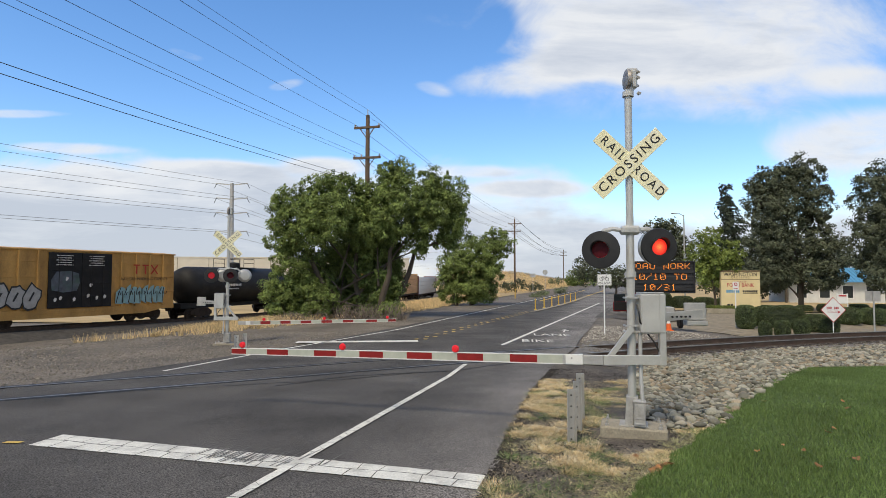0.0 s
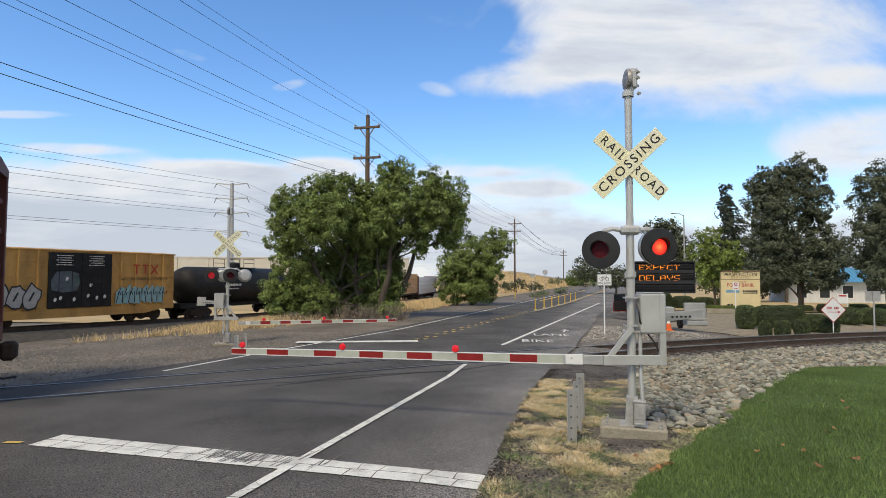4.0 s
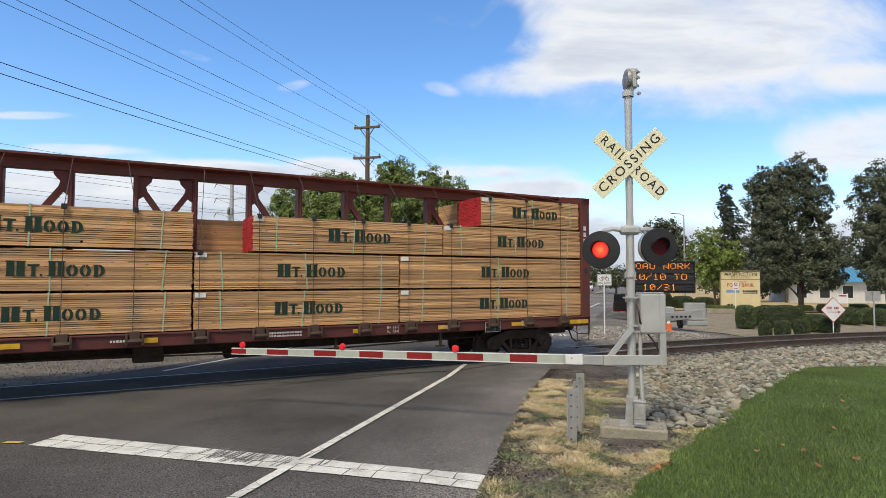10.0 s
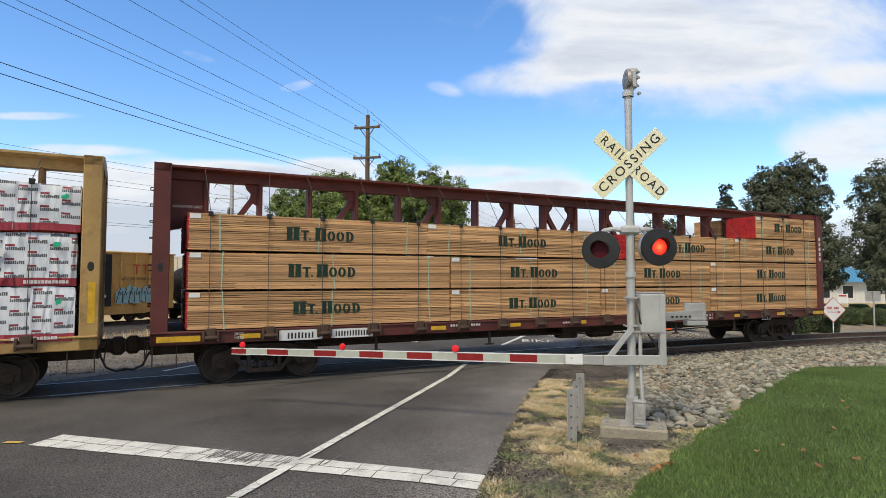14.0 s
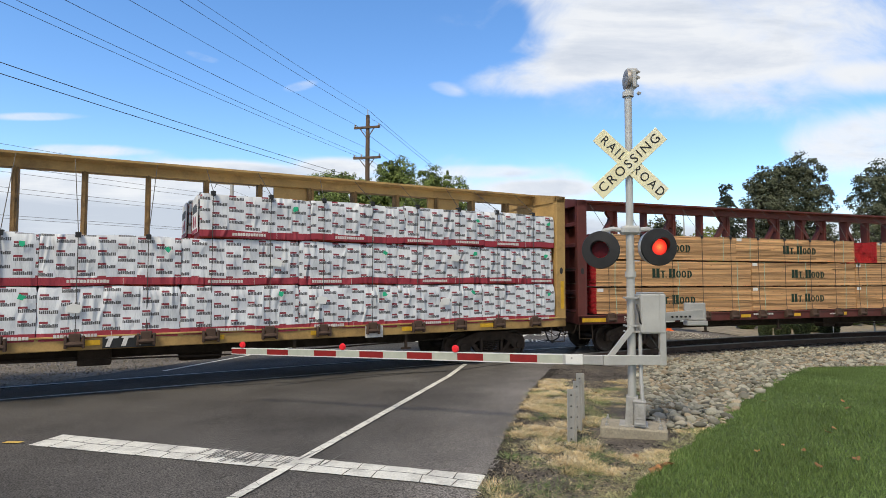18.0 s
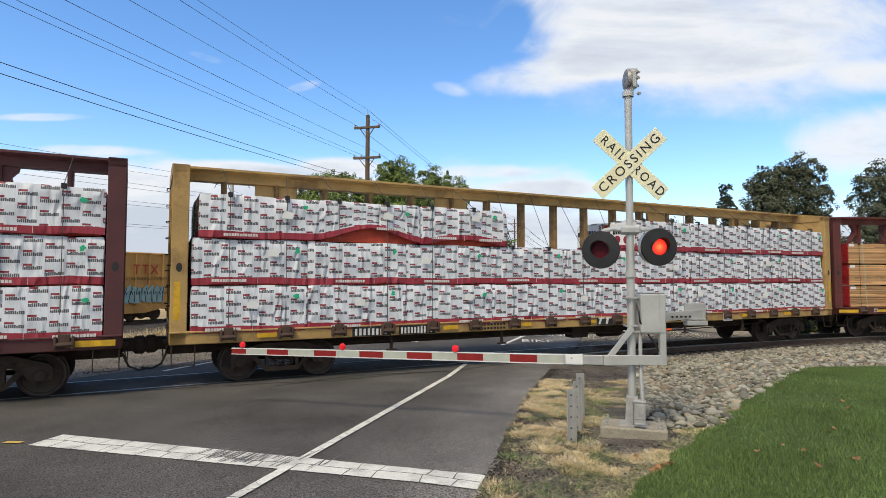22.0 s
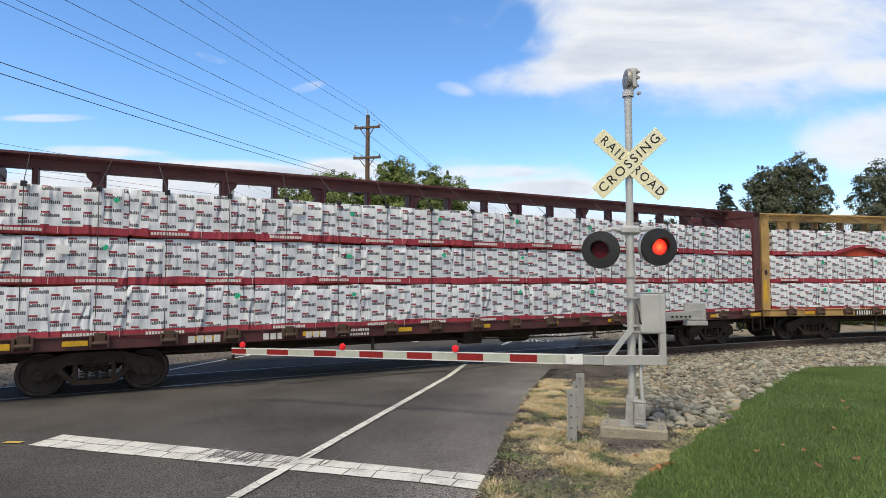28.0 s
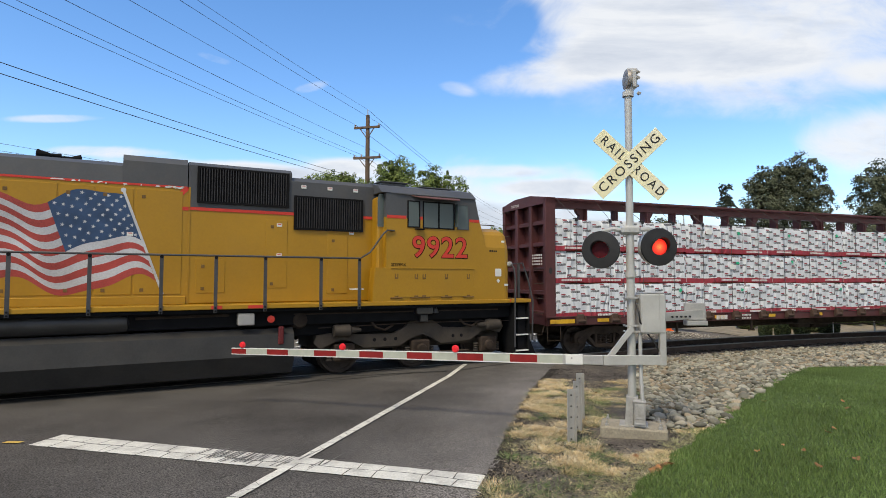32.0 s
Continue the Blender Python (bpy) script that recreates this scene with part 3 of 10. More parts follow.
        sc.add([(u, v, land(u, v) + 0.0165) for u, v in q], [(0, 1, 2, 3)])
    tagged(part("tyre_scuffs", sc, SCUFF, None, fix=False), "thin black tyre scuffs on the stop line", "", "", "structure")


def rail_strip(name, s0, s1, off, w, z0, z1, material, parent, label="", step=0.5, c=0.0):
    sh = Shape()
    k = int((s1 - s0) / step)
    for i in range(k + 1):
        s = s0 + (s1 - s0) * i / k
        for o, z in ((off - w / 2, z0), (off - w / 2, z1), (off + w / 2, z1), (off + w / 2, z0)):
            x, y, _ = on_track(s, o)
            sh.v.append((x, y, z))
    for i in range(k):
        for j in range(4):
            sh.f.append([4 * i + j, 4 * i + (j + 1) % 4, 4 * i + 4 + (j + 1) % 4, 4 * i + 4 + j])
    sh.f += [[0, 1, 2, 3], [4 * k + 3, 4 * k + 2, 4 * k + 1, 4 * k]]
    return part(name, sh, material, parent, label)


def leaves_road(off):
    s = 3.0
    while s < 13.2:
        x, y, _ = on_track(s, off)
        if x > at_y(RIGHT_EDGE, y) - 0.05:
            return s
        s += 0.1
    return s


def tracks():
    t = thing("railway_track", Matrix.Identity(4), "rusty railway track on dark wooden ties, sunk in asphalt", "railway track")
    for off in (-0.755, 0.755):
        rail_strip("rail_head", -85, 125, off, 0.072, -0.02, 0.008, RAIL_HEAD, t, "bright worn rail head")
        rail_strip("rail_web", -85, -10.2, off, 0.03, -0.16, -0.02, RAIL_STEEL, t)
        rail_strip("rail_web", leaves_road(off), 125, off, 0.03, -0.16, -0.02, RAIL_STEEL, t)
        rail_strip("rail_foot", 13.2, 125, off, 0.15, -0.18, -0.16, RAIL_STEEL, t)
        # flangeway and rubber strip in the crossing
        rail_strip("flangeway", -10.2, leaves_road(off), off + (0.075 if off < 0 else -0.075), 0.07, -0.02, 0.0065, TAR, t, "dark flangeway beside the rail")
        rail_strip("crossing_seal", -10.2, leaves_road(off), off - (0.09 if off < 0 else -0.09), 0.10, -0.02, 0.0058, TAR, t, "dark rubber seal beside the rail")
    tie = Shape().box(-0.115, 0.115, -1.3, 1.3, -0.34, -0.165, 0.012).mesh("tie", TIE_WOOD)
    for s in list(np.arange(leaves_road(-0.755) + 2.2, 60, 0.55)) + list(np.arange(-24, -10.4, 0.55)):
        x, y, th = on_track(s)
        part("tie", tie, TIE_WOOD, t, m=pose(x, y, 0, 0, 0, 90 - math.degrees(th) + rng.uniform(-1, 1)))
    # ballast under the ties, with sloping shoulders
    ss = np.arange(-85, -10.2, 1.0)
    sheet("ballast", [on_track(s, -2.4)[:2] for s in ss], [on_track(s, 2.4)[:2] for s in ss], 0.012, BALLAST_BED, 8, label="grey crushed stone track ballast")
    near, far = [], []
    for s in np.arange(4.0, 125, 0.5):
        bare = [o for o in np.linspace(-2.4, 2.4, 49) if on_track(s, o)[0] > at_y(RIGHT_EDGE, on_track(s, o)[1]) + 0.12]
        if len(bare) > 2:
            near.append(on_track(s, bare[0])[:2])
            far.append(on_track(s, bare[-1])[:2])
    sheet("ballast", near, far, 0.012, BALLAST_BED, 8, label="grey crushed stone track ballast")


ground()
road()
markings()
tracks()


# ---- high cloud: a far vault of thin cloud over the distance, drifting ----
CLOUDS = []


def cloud_material(lift):
    m = bpy.data.materials.new("cloud")
    m.use_nodes = True
    n, l = m.node_tree.nodes, m.node_tree.links
    n.clear()
    out = n.new("ShaderNodeOutputMaterial")
    tc = n.new("ShaderNodeTexCoord")
    nrm = n.new("ShaderNodeVectorMath")
    nrm.operation = "NORMALIZE"
    l.new(tc.outputs["Object"], nrm.inputs[0])
    sep = n.new("ShaderNodeSeparateXYZ")
    l.new(nrm.outputs[0], sep.inputs[0])

    def mth(op, a, b=None, c=None, clamp=False):
        q = n.new("ShaderNodeMath")
        q.operation, q.use_clamp = op, clamp
        for i, w in enumerate((a, b, c)):
            if w is None:
                continue
            if isinstance(w, (int, float)):
                q.inputs[i].default_value = w
            else:
                l.new(w, q.inputs[i])
        return q.outputs[0]

    # plane coordinates: right and up, a unit ahead
    px, pz = mth("DIVIDE", sep.outputs[0], sep.outputs[1]), mth("DIVIDE", sep.outputs[2], sep.outputs[1])
    plane = n.new("ShaderNodeCombineXYZ")
    l.new(px, plane.inputs[0])
    l.new(pz, plane.inputs[2])

    def noise_at(scale, stretch, detail, rough, shift=(0, 0, 0), distort=0.0):
        mp = n.new("ShaderNodeMapping")
        mp.inputs["Scale"].default_value, mp.inputs["Location"].default_value = stretch, shift
        l.new(plane.outputs[0], mp.inputs[0])
        t = n.new("ShaderNodeTexNoise")
        for k, v in (("Scale", scale), ("Detail", detail), ("Roughness", rough), ("Distortion", distort)):
            t.inputs[k].default_value = v
        l.new(mp.outputs[0], t.inputs["Vector"])
        return t.outputs[0]

    def smooth(x, a, b, lo, hi):
        r = n.new("ShaderNodeMapRange")
        r.interpolation_type = "SMOOTHSTEP"
        for k, v in (("From Min", a), ("From Max", b), ("To Min", lo), ("To Max", hi)):
            r.inputs[k].default_value = v
        l.new(x, r.inputs[0])
        return r.outputs[0]

    def patch(x, z, rx, rz, gain, slant=0.0):
        """An oval where the cover is thicker or thinner."""
        dx = mth("DIVIDE", mth("SUBTRACT", px, x), rx)
        dz = mth("DIVIDE", mth("SUBTRACT", mth("SUBTRACT", pz, z), mth("MULTIPLY", mth("SUBTRACT", px, x), slant)), rz)
        d = mth("SQRT", mth("ADD", mth("MULTIPLY", dx, dx), mth("MULTIPLY", dz, dz)))
        return smooth(d, 1.0, 0.35, 0.0, gain)

    fine = noise_at(5.0, (1, 1, 1.9), 12, 0.62, (3.1, 0.4, 1.2), 0.5)
    broad = noise_at(2.0, (1, 1, 3.0), 5, 0.55, (1.3, 2.0, 5.1), 0.3)
    ragged = mth("ADD", mth("MULTIPLY", mth("SUBTRACT", fine, 0.5), 1.25), mth("MULTIPLY", mth("SUBTRACT", broad, 0.5), 0.55))
    cover = mth("ADD", smooth(pz, 0.25, 0.16, 0.0, 0.58), smooth(pz, 0.16, 0.06, 0.0, 0.5))
    for p in ((0.44, 0.475, 0.56, 0.23, 0.66, -0.05), (0.28, 0.47, 0.30, 0.10, 0.22, 0.12), (0.09, 0.40, 0.16, 0.06, -0.22, 0.0), (0.75, 0.245, 0.30, 0.075, 0.72, 0.16), (0.74, 0.345, 0.14, 0.04, 0.45, 0.0), (0.13, 0.35, 0.19, 0.045, 0.42, 0.1), (0.34, 0.38, 0.32, 0.055, 0.42, -0.03), (-0.74, 0.285, 0.14, 0.012, 0.55, 0.0), (-0.02, 0.33, 0.05, 0.02, 0.36, -0.3), (-0.28, 0.335, 0.05, 0.014, 0.34, 0.2), (-0.45, 0.39, 0.06, 0.012, 0.3, -0.3), (0.36, 0.215, 0.24, 0.07, -0.55, 0.0), (0.48, 0.15, 0.34, 0.09, -0.50, 0.0), (0.22, 0.24, 0.24, 0.03, -0.3, 0.0), (0.42, 0.34, 0.55, 0.15, 0.30, 0.0), (-0.55, 0.11, 0.72, 0.135, 0.55, 0.0), (-0.40, 0.19, 0.16, 0.022, 0.5, -0.06), (-0.20, 0.195, 0.10, 0.022, 0.5, 0.0), (-0.66, 0.225, 0.16, 0.014, 0.4, -0.03), (0.16, 0.155, 0.16, 0.02, 0.4, 0.0), (0.05, 0.185, 0.14, 0.015, 0.3, 0.0), (0.09, 0.44, 0.055, 0.05, -0.45, 0.6)):
        cover = mth("ADD", cover, patch(*p))
    body = mth("ADD", cover, ragged)
    dens = mth("MULTIPLY", smooth(body, 0.22, 1.0, 0.0, 0.97), smooth(cover, 0.02, 0.2, 0.0, 1.0))
    # bright tops and edges, grey-blue bellies in streaks
    shade = noise_at(3.0, (1, 1, 5), 8, 0.6, (7, 1, 2), 0.3)
    belly = mth("ADD", mth("ADD", shade, smooth(pz, 0.22, 0.10, 0.10, -0.04)), smooth(body, 0.5, 1.35, 0.10, -0.12))
    tone = ramp(n, [(0.32, (0.57, 0.63, 0.73)), (0.47, (0.70, 0.75, 0.83)), (0.62, (0.85, 0.88, 0.92))])
    l.new(belly, tone.inputs[0])
    em = n.new("ShaderNodeEmission")
    l.new(tone.outputs[0], em.inputs[0])
    em.inputs[1].default_value = lift
    tr = n.new("ShaderNodeBsdfTransparent")
    mix = n.new("ShaderNodeMixShader")
    l.new(dens, mix.inputs[0])
    l.new(tr.outputs[0], mix.inputs[1])
    l.new(em.outputs[0], mix.inputs[2])
    l.new(mix.outputs[0], out.inputs[0])
    return m


def cloud_vault():
    sh = Shape()
    R, nu, nv = 3900.0, 48, 20
    for j in range(nv + 1):
        el = radians(-1.5 + 46 * j / nv)
        for i in range(nu + 1):
            az = radians(-75 + 150 * i / nu)
            sh.v.append((R * math.sin(az) * math.cos(el), R * math.cos(az) * math.cos(el), R * math.sin(el)))
    sh.f = [[j * (nu + 1) + i, j * (nu + 1) + i + 1, (j + 1) * (nu + 1) + i + 1, (j + 1) * (nu + 1) + i] for j in range(nv) for i in range(nu)]
    ob = part("backdrop", sh, cloud_material(0.98), None, smooth=False, fix=False)
    tagged(ob, "white and grey broken clouds in a blue sky", "", "", "structure")
    CLOUDS.append(ob)


cloud_vault()


# ---- the freight train: three centre-beam cars and a locomotive. Local x runs forward, the viewer's side is -y ----
def truck(car, x, wheel_r, base, gauge=0.76, mark=None):
    """A two-axle freight truck: side frames with a spring nest, bolster, and turning wheelsets."""
    tr = part("truck", Shape().box(-0.22, 0.22, -1.0, 1.0, 0.46, 0.74, 0.03), RUST_DARK, car, "grimy cast-iron freight truck", m=pose(x, 0, 0))
    h = base / 2
    for side in (-1, 1):
        y = side * 1.03
        fr = Shape()
        top = [(-h - 0.2, 0.60), (-h - 0.12, 0.68), (-0.45, 0.86), (0.45, 0.86), (h + 0.12, 0.68), (h + 0.2, 0.60), (h + 0.2, 0.36), (h - 0.16, 0.36), (h - 0.28, 0.50), (0.46, 0.62), (0.30, 0.62), (-0.30, 0.62), (-0.46, 0.62), (-h + 0.28, 0.50), (-h + 0.16, 0.36), (-h - 0.2, 0.36)]
        fr.prism(top, y - 0.07, y + 0.07, "y")
        low = [(-h + 0.25, 0.52), (-0.36, 0.22), (0.36, 0.22), (h - 0.25, 0.52), (h - 0.36, 0.56), (0.34, 0.32), (-0.34, 0.32), (-h + 0.36, 0.56)]
        fr.prism(low, y - 0.07, y + 0.07, "y")
        fr.box(-0.37, -0.29, y - 0.08, y + 0.08, 0.25, 0.7, 0.01).box(0.29, 0.37, y - 0.08, y + 0.08, 0.25, 0.7, 0.01)
        part("side_frame", fr, RUST_DARK, tr)
        for k in (-0.18, 0.0, 0.18):
            coil = [(k + 0.065 * math.cos(a), y + side * 0.02 + 0.065 * math.sin(a), 0.33 + 0.0083 * a) for a in np.arange(0, 10 * math.pi, math.pi / 5)]
            part("spring", Shape().tube(coil, 0.017, 5), RUST_DARK, tr)
        for k in (-h, h):
            cap = Shape().lathe([(0.03, 0.10), (0.10, 0.10), (0.115, 0.06), (0.115, -0.06)], Matrix.Translation((k, y, 0.45)) @ Matrix.Rotation(radians(90 if side < 0 else -90), 4, "X"), 14)
            cap.box(k - 0.13, k + 0.13, y - 0.05, y + 0.05, 0.38, 0.6, 0.02)
            part("bearing_cap", cap, RUST_DARK, tr)
    sets = []
    for k in (-h, h):
        sets.append(wheelset(tr, k, wheel_r, gauge))
    return sets


WHEEL_MESH = {}


def wheelset(parent, x, r, gauge):
    if r not in WHEEL_MESH:
        sh = Shape()
        for side in (-1, 1):
            m = Matrix.Translation((0, side * gauge, 0)) @ Matrix.Rotation(radians(90 * side), 4, "X")
            sh.lathe([(0.09, -0.10), (0.12, -0.10), (0.13, -0.04), (r * 0.55, -0.01), (r * 0.82, -0.03), (r * 0.85, -0.06), (r * 0.98, -0.06), (r, -0.03), (r + 0.005, 0.05), (r + 0.03, 0.06), (r + 0.03, 0.085), (r * 0.84, 0.085), (r * 0.82, 0.02), (r * 0.5, 0.05), (0.12, 0.08), (0.09, 0.08)], m, 32)
            for k in range(6):
                a = k * math.pi / 3
                sh.rod((r * 0.62 * math.cos(a), side * (gauge + 0.015), r * 0.62 * math.sin(a)), (r * 0.62 * math.cos(a), side * (gauge + 0.045), r * 0.62 * math.sin(a)), 0.03, seg=6)
        sh.rod((0, -gauge, 0), (0, gauge, 0), 0.085, seg=14)
        WHEEL_MESH[r] = sh.mesh("wheelset", WHEEL_IRON, True)
    ob = part("wheelset", WHEEL_MESH[r], WHEEL_IRON, parent, "steel wheelset with worn treads", m=pose(x, 0, r + 0.012))
    ob["radius"] = r
    return ob


def bars(shape, x, z, w, h, n, y, gap=0.3, seed=1, pitch=None):
    """Unreadable writing: n upright blocks in a row that face the viewer."""
    r = random.Random(seed)
    p = w / n
    for k in range(n):
        hh = h * r.uniform(0.85, 1)
        shape.box(x + k * p, x + k * p + p * (1 - gap), y - 0.003, y, z, z + hh)


def half_oval(shape, x, z, w, h, y, side):
    """One half of an upright ring, as one stencil piece: thick in the middle, thin at its ends."""
    n = 8
    pts = [(x + side * w * math.cos(radians(-90 + 180 * k / n)), z + h / 2 + h / 2 * math.sin(radians(-90 + 180 * k / n))) for k in range(n + 1)]
    pts += [(x + side * w * 0.34 * math.cos(radians(90 - 180 * k / n)), z + h / 2 + h * 0.33 * math.sin(radians(90 - 180 * k / n))) for k in range(n + 1)]
    shape.prism(pts, y - 0.004, y, "y")


def stencil_word(shape, x, z, size, y):
    """The mill's stencilled mark in plain pieces: a short group, then a longer one of split ovals, with stencil gaps."""
    for px, w, h in ((0.0, 0.40, 1.0), (0.52, 0.42, 1.0), (1.30, 0.20, 0.78), (1.75, 0.12, 0.16), (2.22, 0.36, 1.0), (2.70, 0.36, 1.0), (4.74, 0.22, 0.78)):
        shape.box(x + px * size, x + (px + w) * size, y - 0.004, y, z, z + h * size)
        if h > 0.5:
            for a, b in ((0.0, 0.06), (h - 0.07, h)):
                shape.box(x + (px - 0.06) * size, x + (px + w + 0.06) * size, y - 0.0036, y, z + a * size, z + b * size)
    shape.box(x + 1.08 * size, x + 1.72 * size, y - 0.0036, y, z + 0.66 * size, z + 0.78 * size)
    for px in (3.50, 4.24):
        half_oval(shape, x + (px - 0.02) * size, z, 0.30 * size, 0.78 * size, y, -1)
        half_oval(shape, x + (px + 0.02) * size, z, 0.30 * size, 0.78 * size, y, 1)
    half_oval(shape, x + 5.02 * size, z, 0.34 * size, 0.78 * size, y, 1)


def lumber_bundle(car, x0, x1, z0, z1, near=True, logo=None, red_end=False, seed=0, tag=True, straps=(0.11, 0.5, 0.9)):
    """A strapped pack of sawn boards; each layer's edge stands a little in or out."""
    r = random.Random(seed)
    sgn = -1 if near else 1
    yo, yi = 1.36 * sgn, 0.17 * sgn
    sh = Shape()
    n = int((z1 - z0) / 0.041)
    h = (z1 - z0 - 0.02) / n
    for k in range(n):
        a = z0 + 0.01 + k * h
        d = r.uniform(-0.008, 0.008)
        e0, e1 = r.uniform(-0.012, 0.012), r.uniform(-0.012, 0.012)
        if near:
            cut = sorted(r.uniform(x0 + 0.5, x1 - 0.5) for _ in range(r.choice((0, 1, 1, 2))))
            ends_ = [x0 + e0] + cut + [x1 + e1]
            spans = [(p + 0.001, q - 0.001) for p, q in zip(ends_, ends_[1:]) if q - p > 0.05]
        else:
            spans = [(x0 + e0, x1 + e1)]
        for p, q in spans:
            dd = d + r.uniform(-0.005, 0.005)
            gap = r.choice((0.0015, 0.0025, 0.004, 0.006, 0.009, 0.013)) if near else 0.0015
            ys = sorted((yo + dd * sgn, yi))
            sh.box(p, q, ys[0], ys[1], a + 0.001, a + h - gap)
    b = tagged(part("lumber_pack", sh, LUMBER, car, "strapped bundle of pale sawn boards", fix=False), kind="stuff")
    if red_end:
        ends = Shape()
        for k in range(n):
            a = z0 + 0.01 + k * h
            y = 0.19
            while y < 1.33:
                w = 0.14
                dx = r.uniform(0.016, 0.034)
                yy = sorted((sgn * y, sgn * min(1.35, y + w - 0.006)))
                ends.box(x0 - dx, x0 + 0.01, yy[0], yy[1], a + 0.003, a + h - 0.003)
                y += w
        part("painted_end_panel", ends, LUMBER_END, b, "red-painted board ends", fix=False)
    if not near:
        return b
    if logo is not None:
        g = Shape()
        stencil_word(g, logo, (z0 + z1) / 2 - 0.13, 0.294, yo - 0.0105)
        tagged(part("stencilled_mark", g, STENCIL_GREEN, b, "dark green stencilled mill mark"), kind="stuff")
    st = Shape()
    for f in straps:
        xs = x0 + (x1 - x0) * f
        dx = r.uniform(-0.07, 0.07)
        st.bar((xs + dx, yo - 0.012, z0 - 0.005), (xs, yo - 0.012, z1 + 0.004), 0.003, 0.026, up=(1, 0, 0))
        st.box(xs - 0.013, xs + 0.013, yo - 0.012, yi, z1 + 0.001, z1 + 0.005)
    part("strap", st, STRAP_GREEN, b, "pale green plastic strap")
    if tag:
        tg = Shape().box(x0 + 0.02, x0 + 0.24, yo - 0.016, yo - 0.013, z1 - 0.13, z1 - 0.03)
        part("paper_tag", tg, PAPER, b, "white paper tag")
    return b


PAPER = surf("white_paper", (0.75, 0.75, 0.72), 0.7, var=0.06, bump=0.05)


def wrap_material():
    """White woven wrap printed with rows of small red and black marks and a red band at the foot; wrinkled and grubby."""
    m, n, l, p = nodes_of("printed_wrap")
    tc = n.new("ShaderNodeTexCoord")
    sep = n.new("ShaderNodeSeparateXYZ")
    l.new(tc.outputs["UV"], sep.inputs[0])

    def mth(op, a, b=None, c=None):
        q = n.new("ShaderNodeMath")
        q.operation = op
        for i, w in enumerate((a, b, c)):
            if w is None:
                continue
            if isinstance(w, (int, float)):
                q.inputs[i].default_value = w
            else:
                l.new(w, q.inputs[i])
        return q.outputs[0]

    u, v = sep.outputs[0], sep.outputs[1]
    PU, PV = 0.345, 0.262
    col_ = mth("FLOOR", mth("DIVIDE", u, PU))
    fu = mth("FRACT", mth("DIVIDE", u, PU))
    fv = mth("FRACT", mth("ADD", mth("DIVIDE", v, PV), mth("MULTIPLY", col_, 0.47)))

    def within(x, a, b):
        return mth("MULTIPLY", mth("GREATER_THAN", x, a), mth("LESS_THAN", x, b))

    black = mth("MULTIPLY", within(fu, 0.04, 0.92), within(fv, 0.22, 0.475))
    # upright strokes of uneven height
    stroke = mth("FRACT", mth("MULTIPLY", fu, 10.75))
    which = mth("MODULO", mth("FLOOR", mth("MULTIPLY", fu, 10.75)), 5.0)
    tall = mth("MAXIMUM", mth("LESS_THAN", which, 0.5), mth("GREATER_THAN", which, 1.5))
    tall = mth("MAXIMUM", tall, mth("LESS_THAN", fv, 0.41))
    black = mth("MULTIPLY", mth("MULTIPLY", black, mth("GREATER_THAN", stroke, 0.16)), tall)
    red = mth("MULTIPLY", within(fu, 0.04, 0.46), within(fv, 0.50, 0.66))
    band = mth("LESS_THAN", v, 0.15)
    body = mth("SUBTRACT", 1.0, band)
    black = mth("MULTIPLY", black, body)
    red = mth("MULTIPLY", red, body)
    noise_ = n.new("ShaderNodeTexNoise")
    noise_.inputs["Scale"].default_value, noise_.inputs["Detail"].default_value = 2.2, 6
    l.new(tc.outputs["Object"], noise_.inputs["Vector"])
    base = ramp(n, [(0.3, (0.57, 0.59, 0.625)), (0.7, (0.75, 0.77, 0.79))])
    l.new(noise_.outputs[0], base.inputs[0])
    col = base.outputs[0]
    for fac, c in ((black, (0.085, 0.085, 0.09)), (red, (0.25, 0.03, 0.045)), (band, (0.30, 0.024, 0.040))):
        mx = n.new("ShaderNodeMix")
        mx.data_type = "RGBA"
        l.new(fac, mx.inputs["Factor"])
        l.new(col, mx.inputs["A"])
        mx.inputs["B"].default_value = (*c, 1)
        col = mx.outputs["Result"]
    l.new(col, p.inputs["Base Color"])
    p.inputs["Roughness"].default_value = 0.55
    fine = n.new("ShaderNodeTexNoise")
    fine.noise_type = "RIDGED_MULTIFRACTAL"
    fine.inputs["Scale"].default_value, fine.inputs["Detail"].default_value, fine.inputs["Distortion"].default_value = 2.6, 3, 0.6
    turn = n.new("ShaderNodeMapping")
    turn.inputs["Rotation"].default_value, turn.inputs["Scale"].default_value = (0, radians(38), 0), (1.9, 1, 0.55)
    l.new(tc.outputs["Object"], turn.inputs[0])
    l.new(turn.outputs[0], fine.inputs["Vector"])
    b = n.new("ShaderNodeBump")
    b.inputs["Strength"].default_value, b.inputs["Distance"].default_value = 1.0, 0.11
    crumple = n.new("ShaderNodeTexNoise")
    crumple.inputs["Scale"].default_value, crumple.inputs["Detail"].default_value, crumple.inputs["Distortion"].default_value = 9.0, 4, 1.2
    l.new(turn.outputs[0], crumple.inputs["Vector"])
    l.new(mth("ADD", fine.outputs[0], mth("MULTIPLY", crumple.outputs[0], 0.09)), b.inputs["Height"])
    l.new(b.outputs[0], p.inputs["Normal"])
    return m


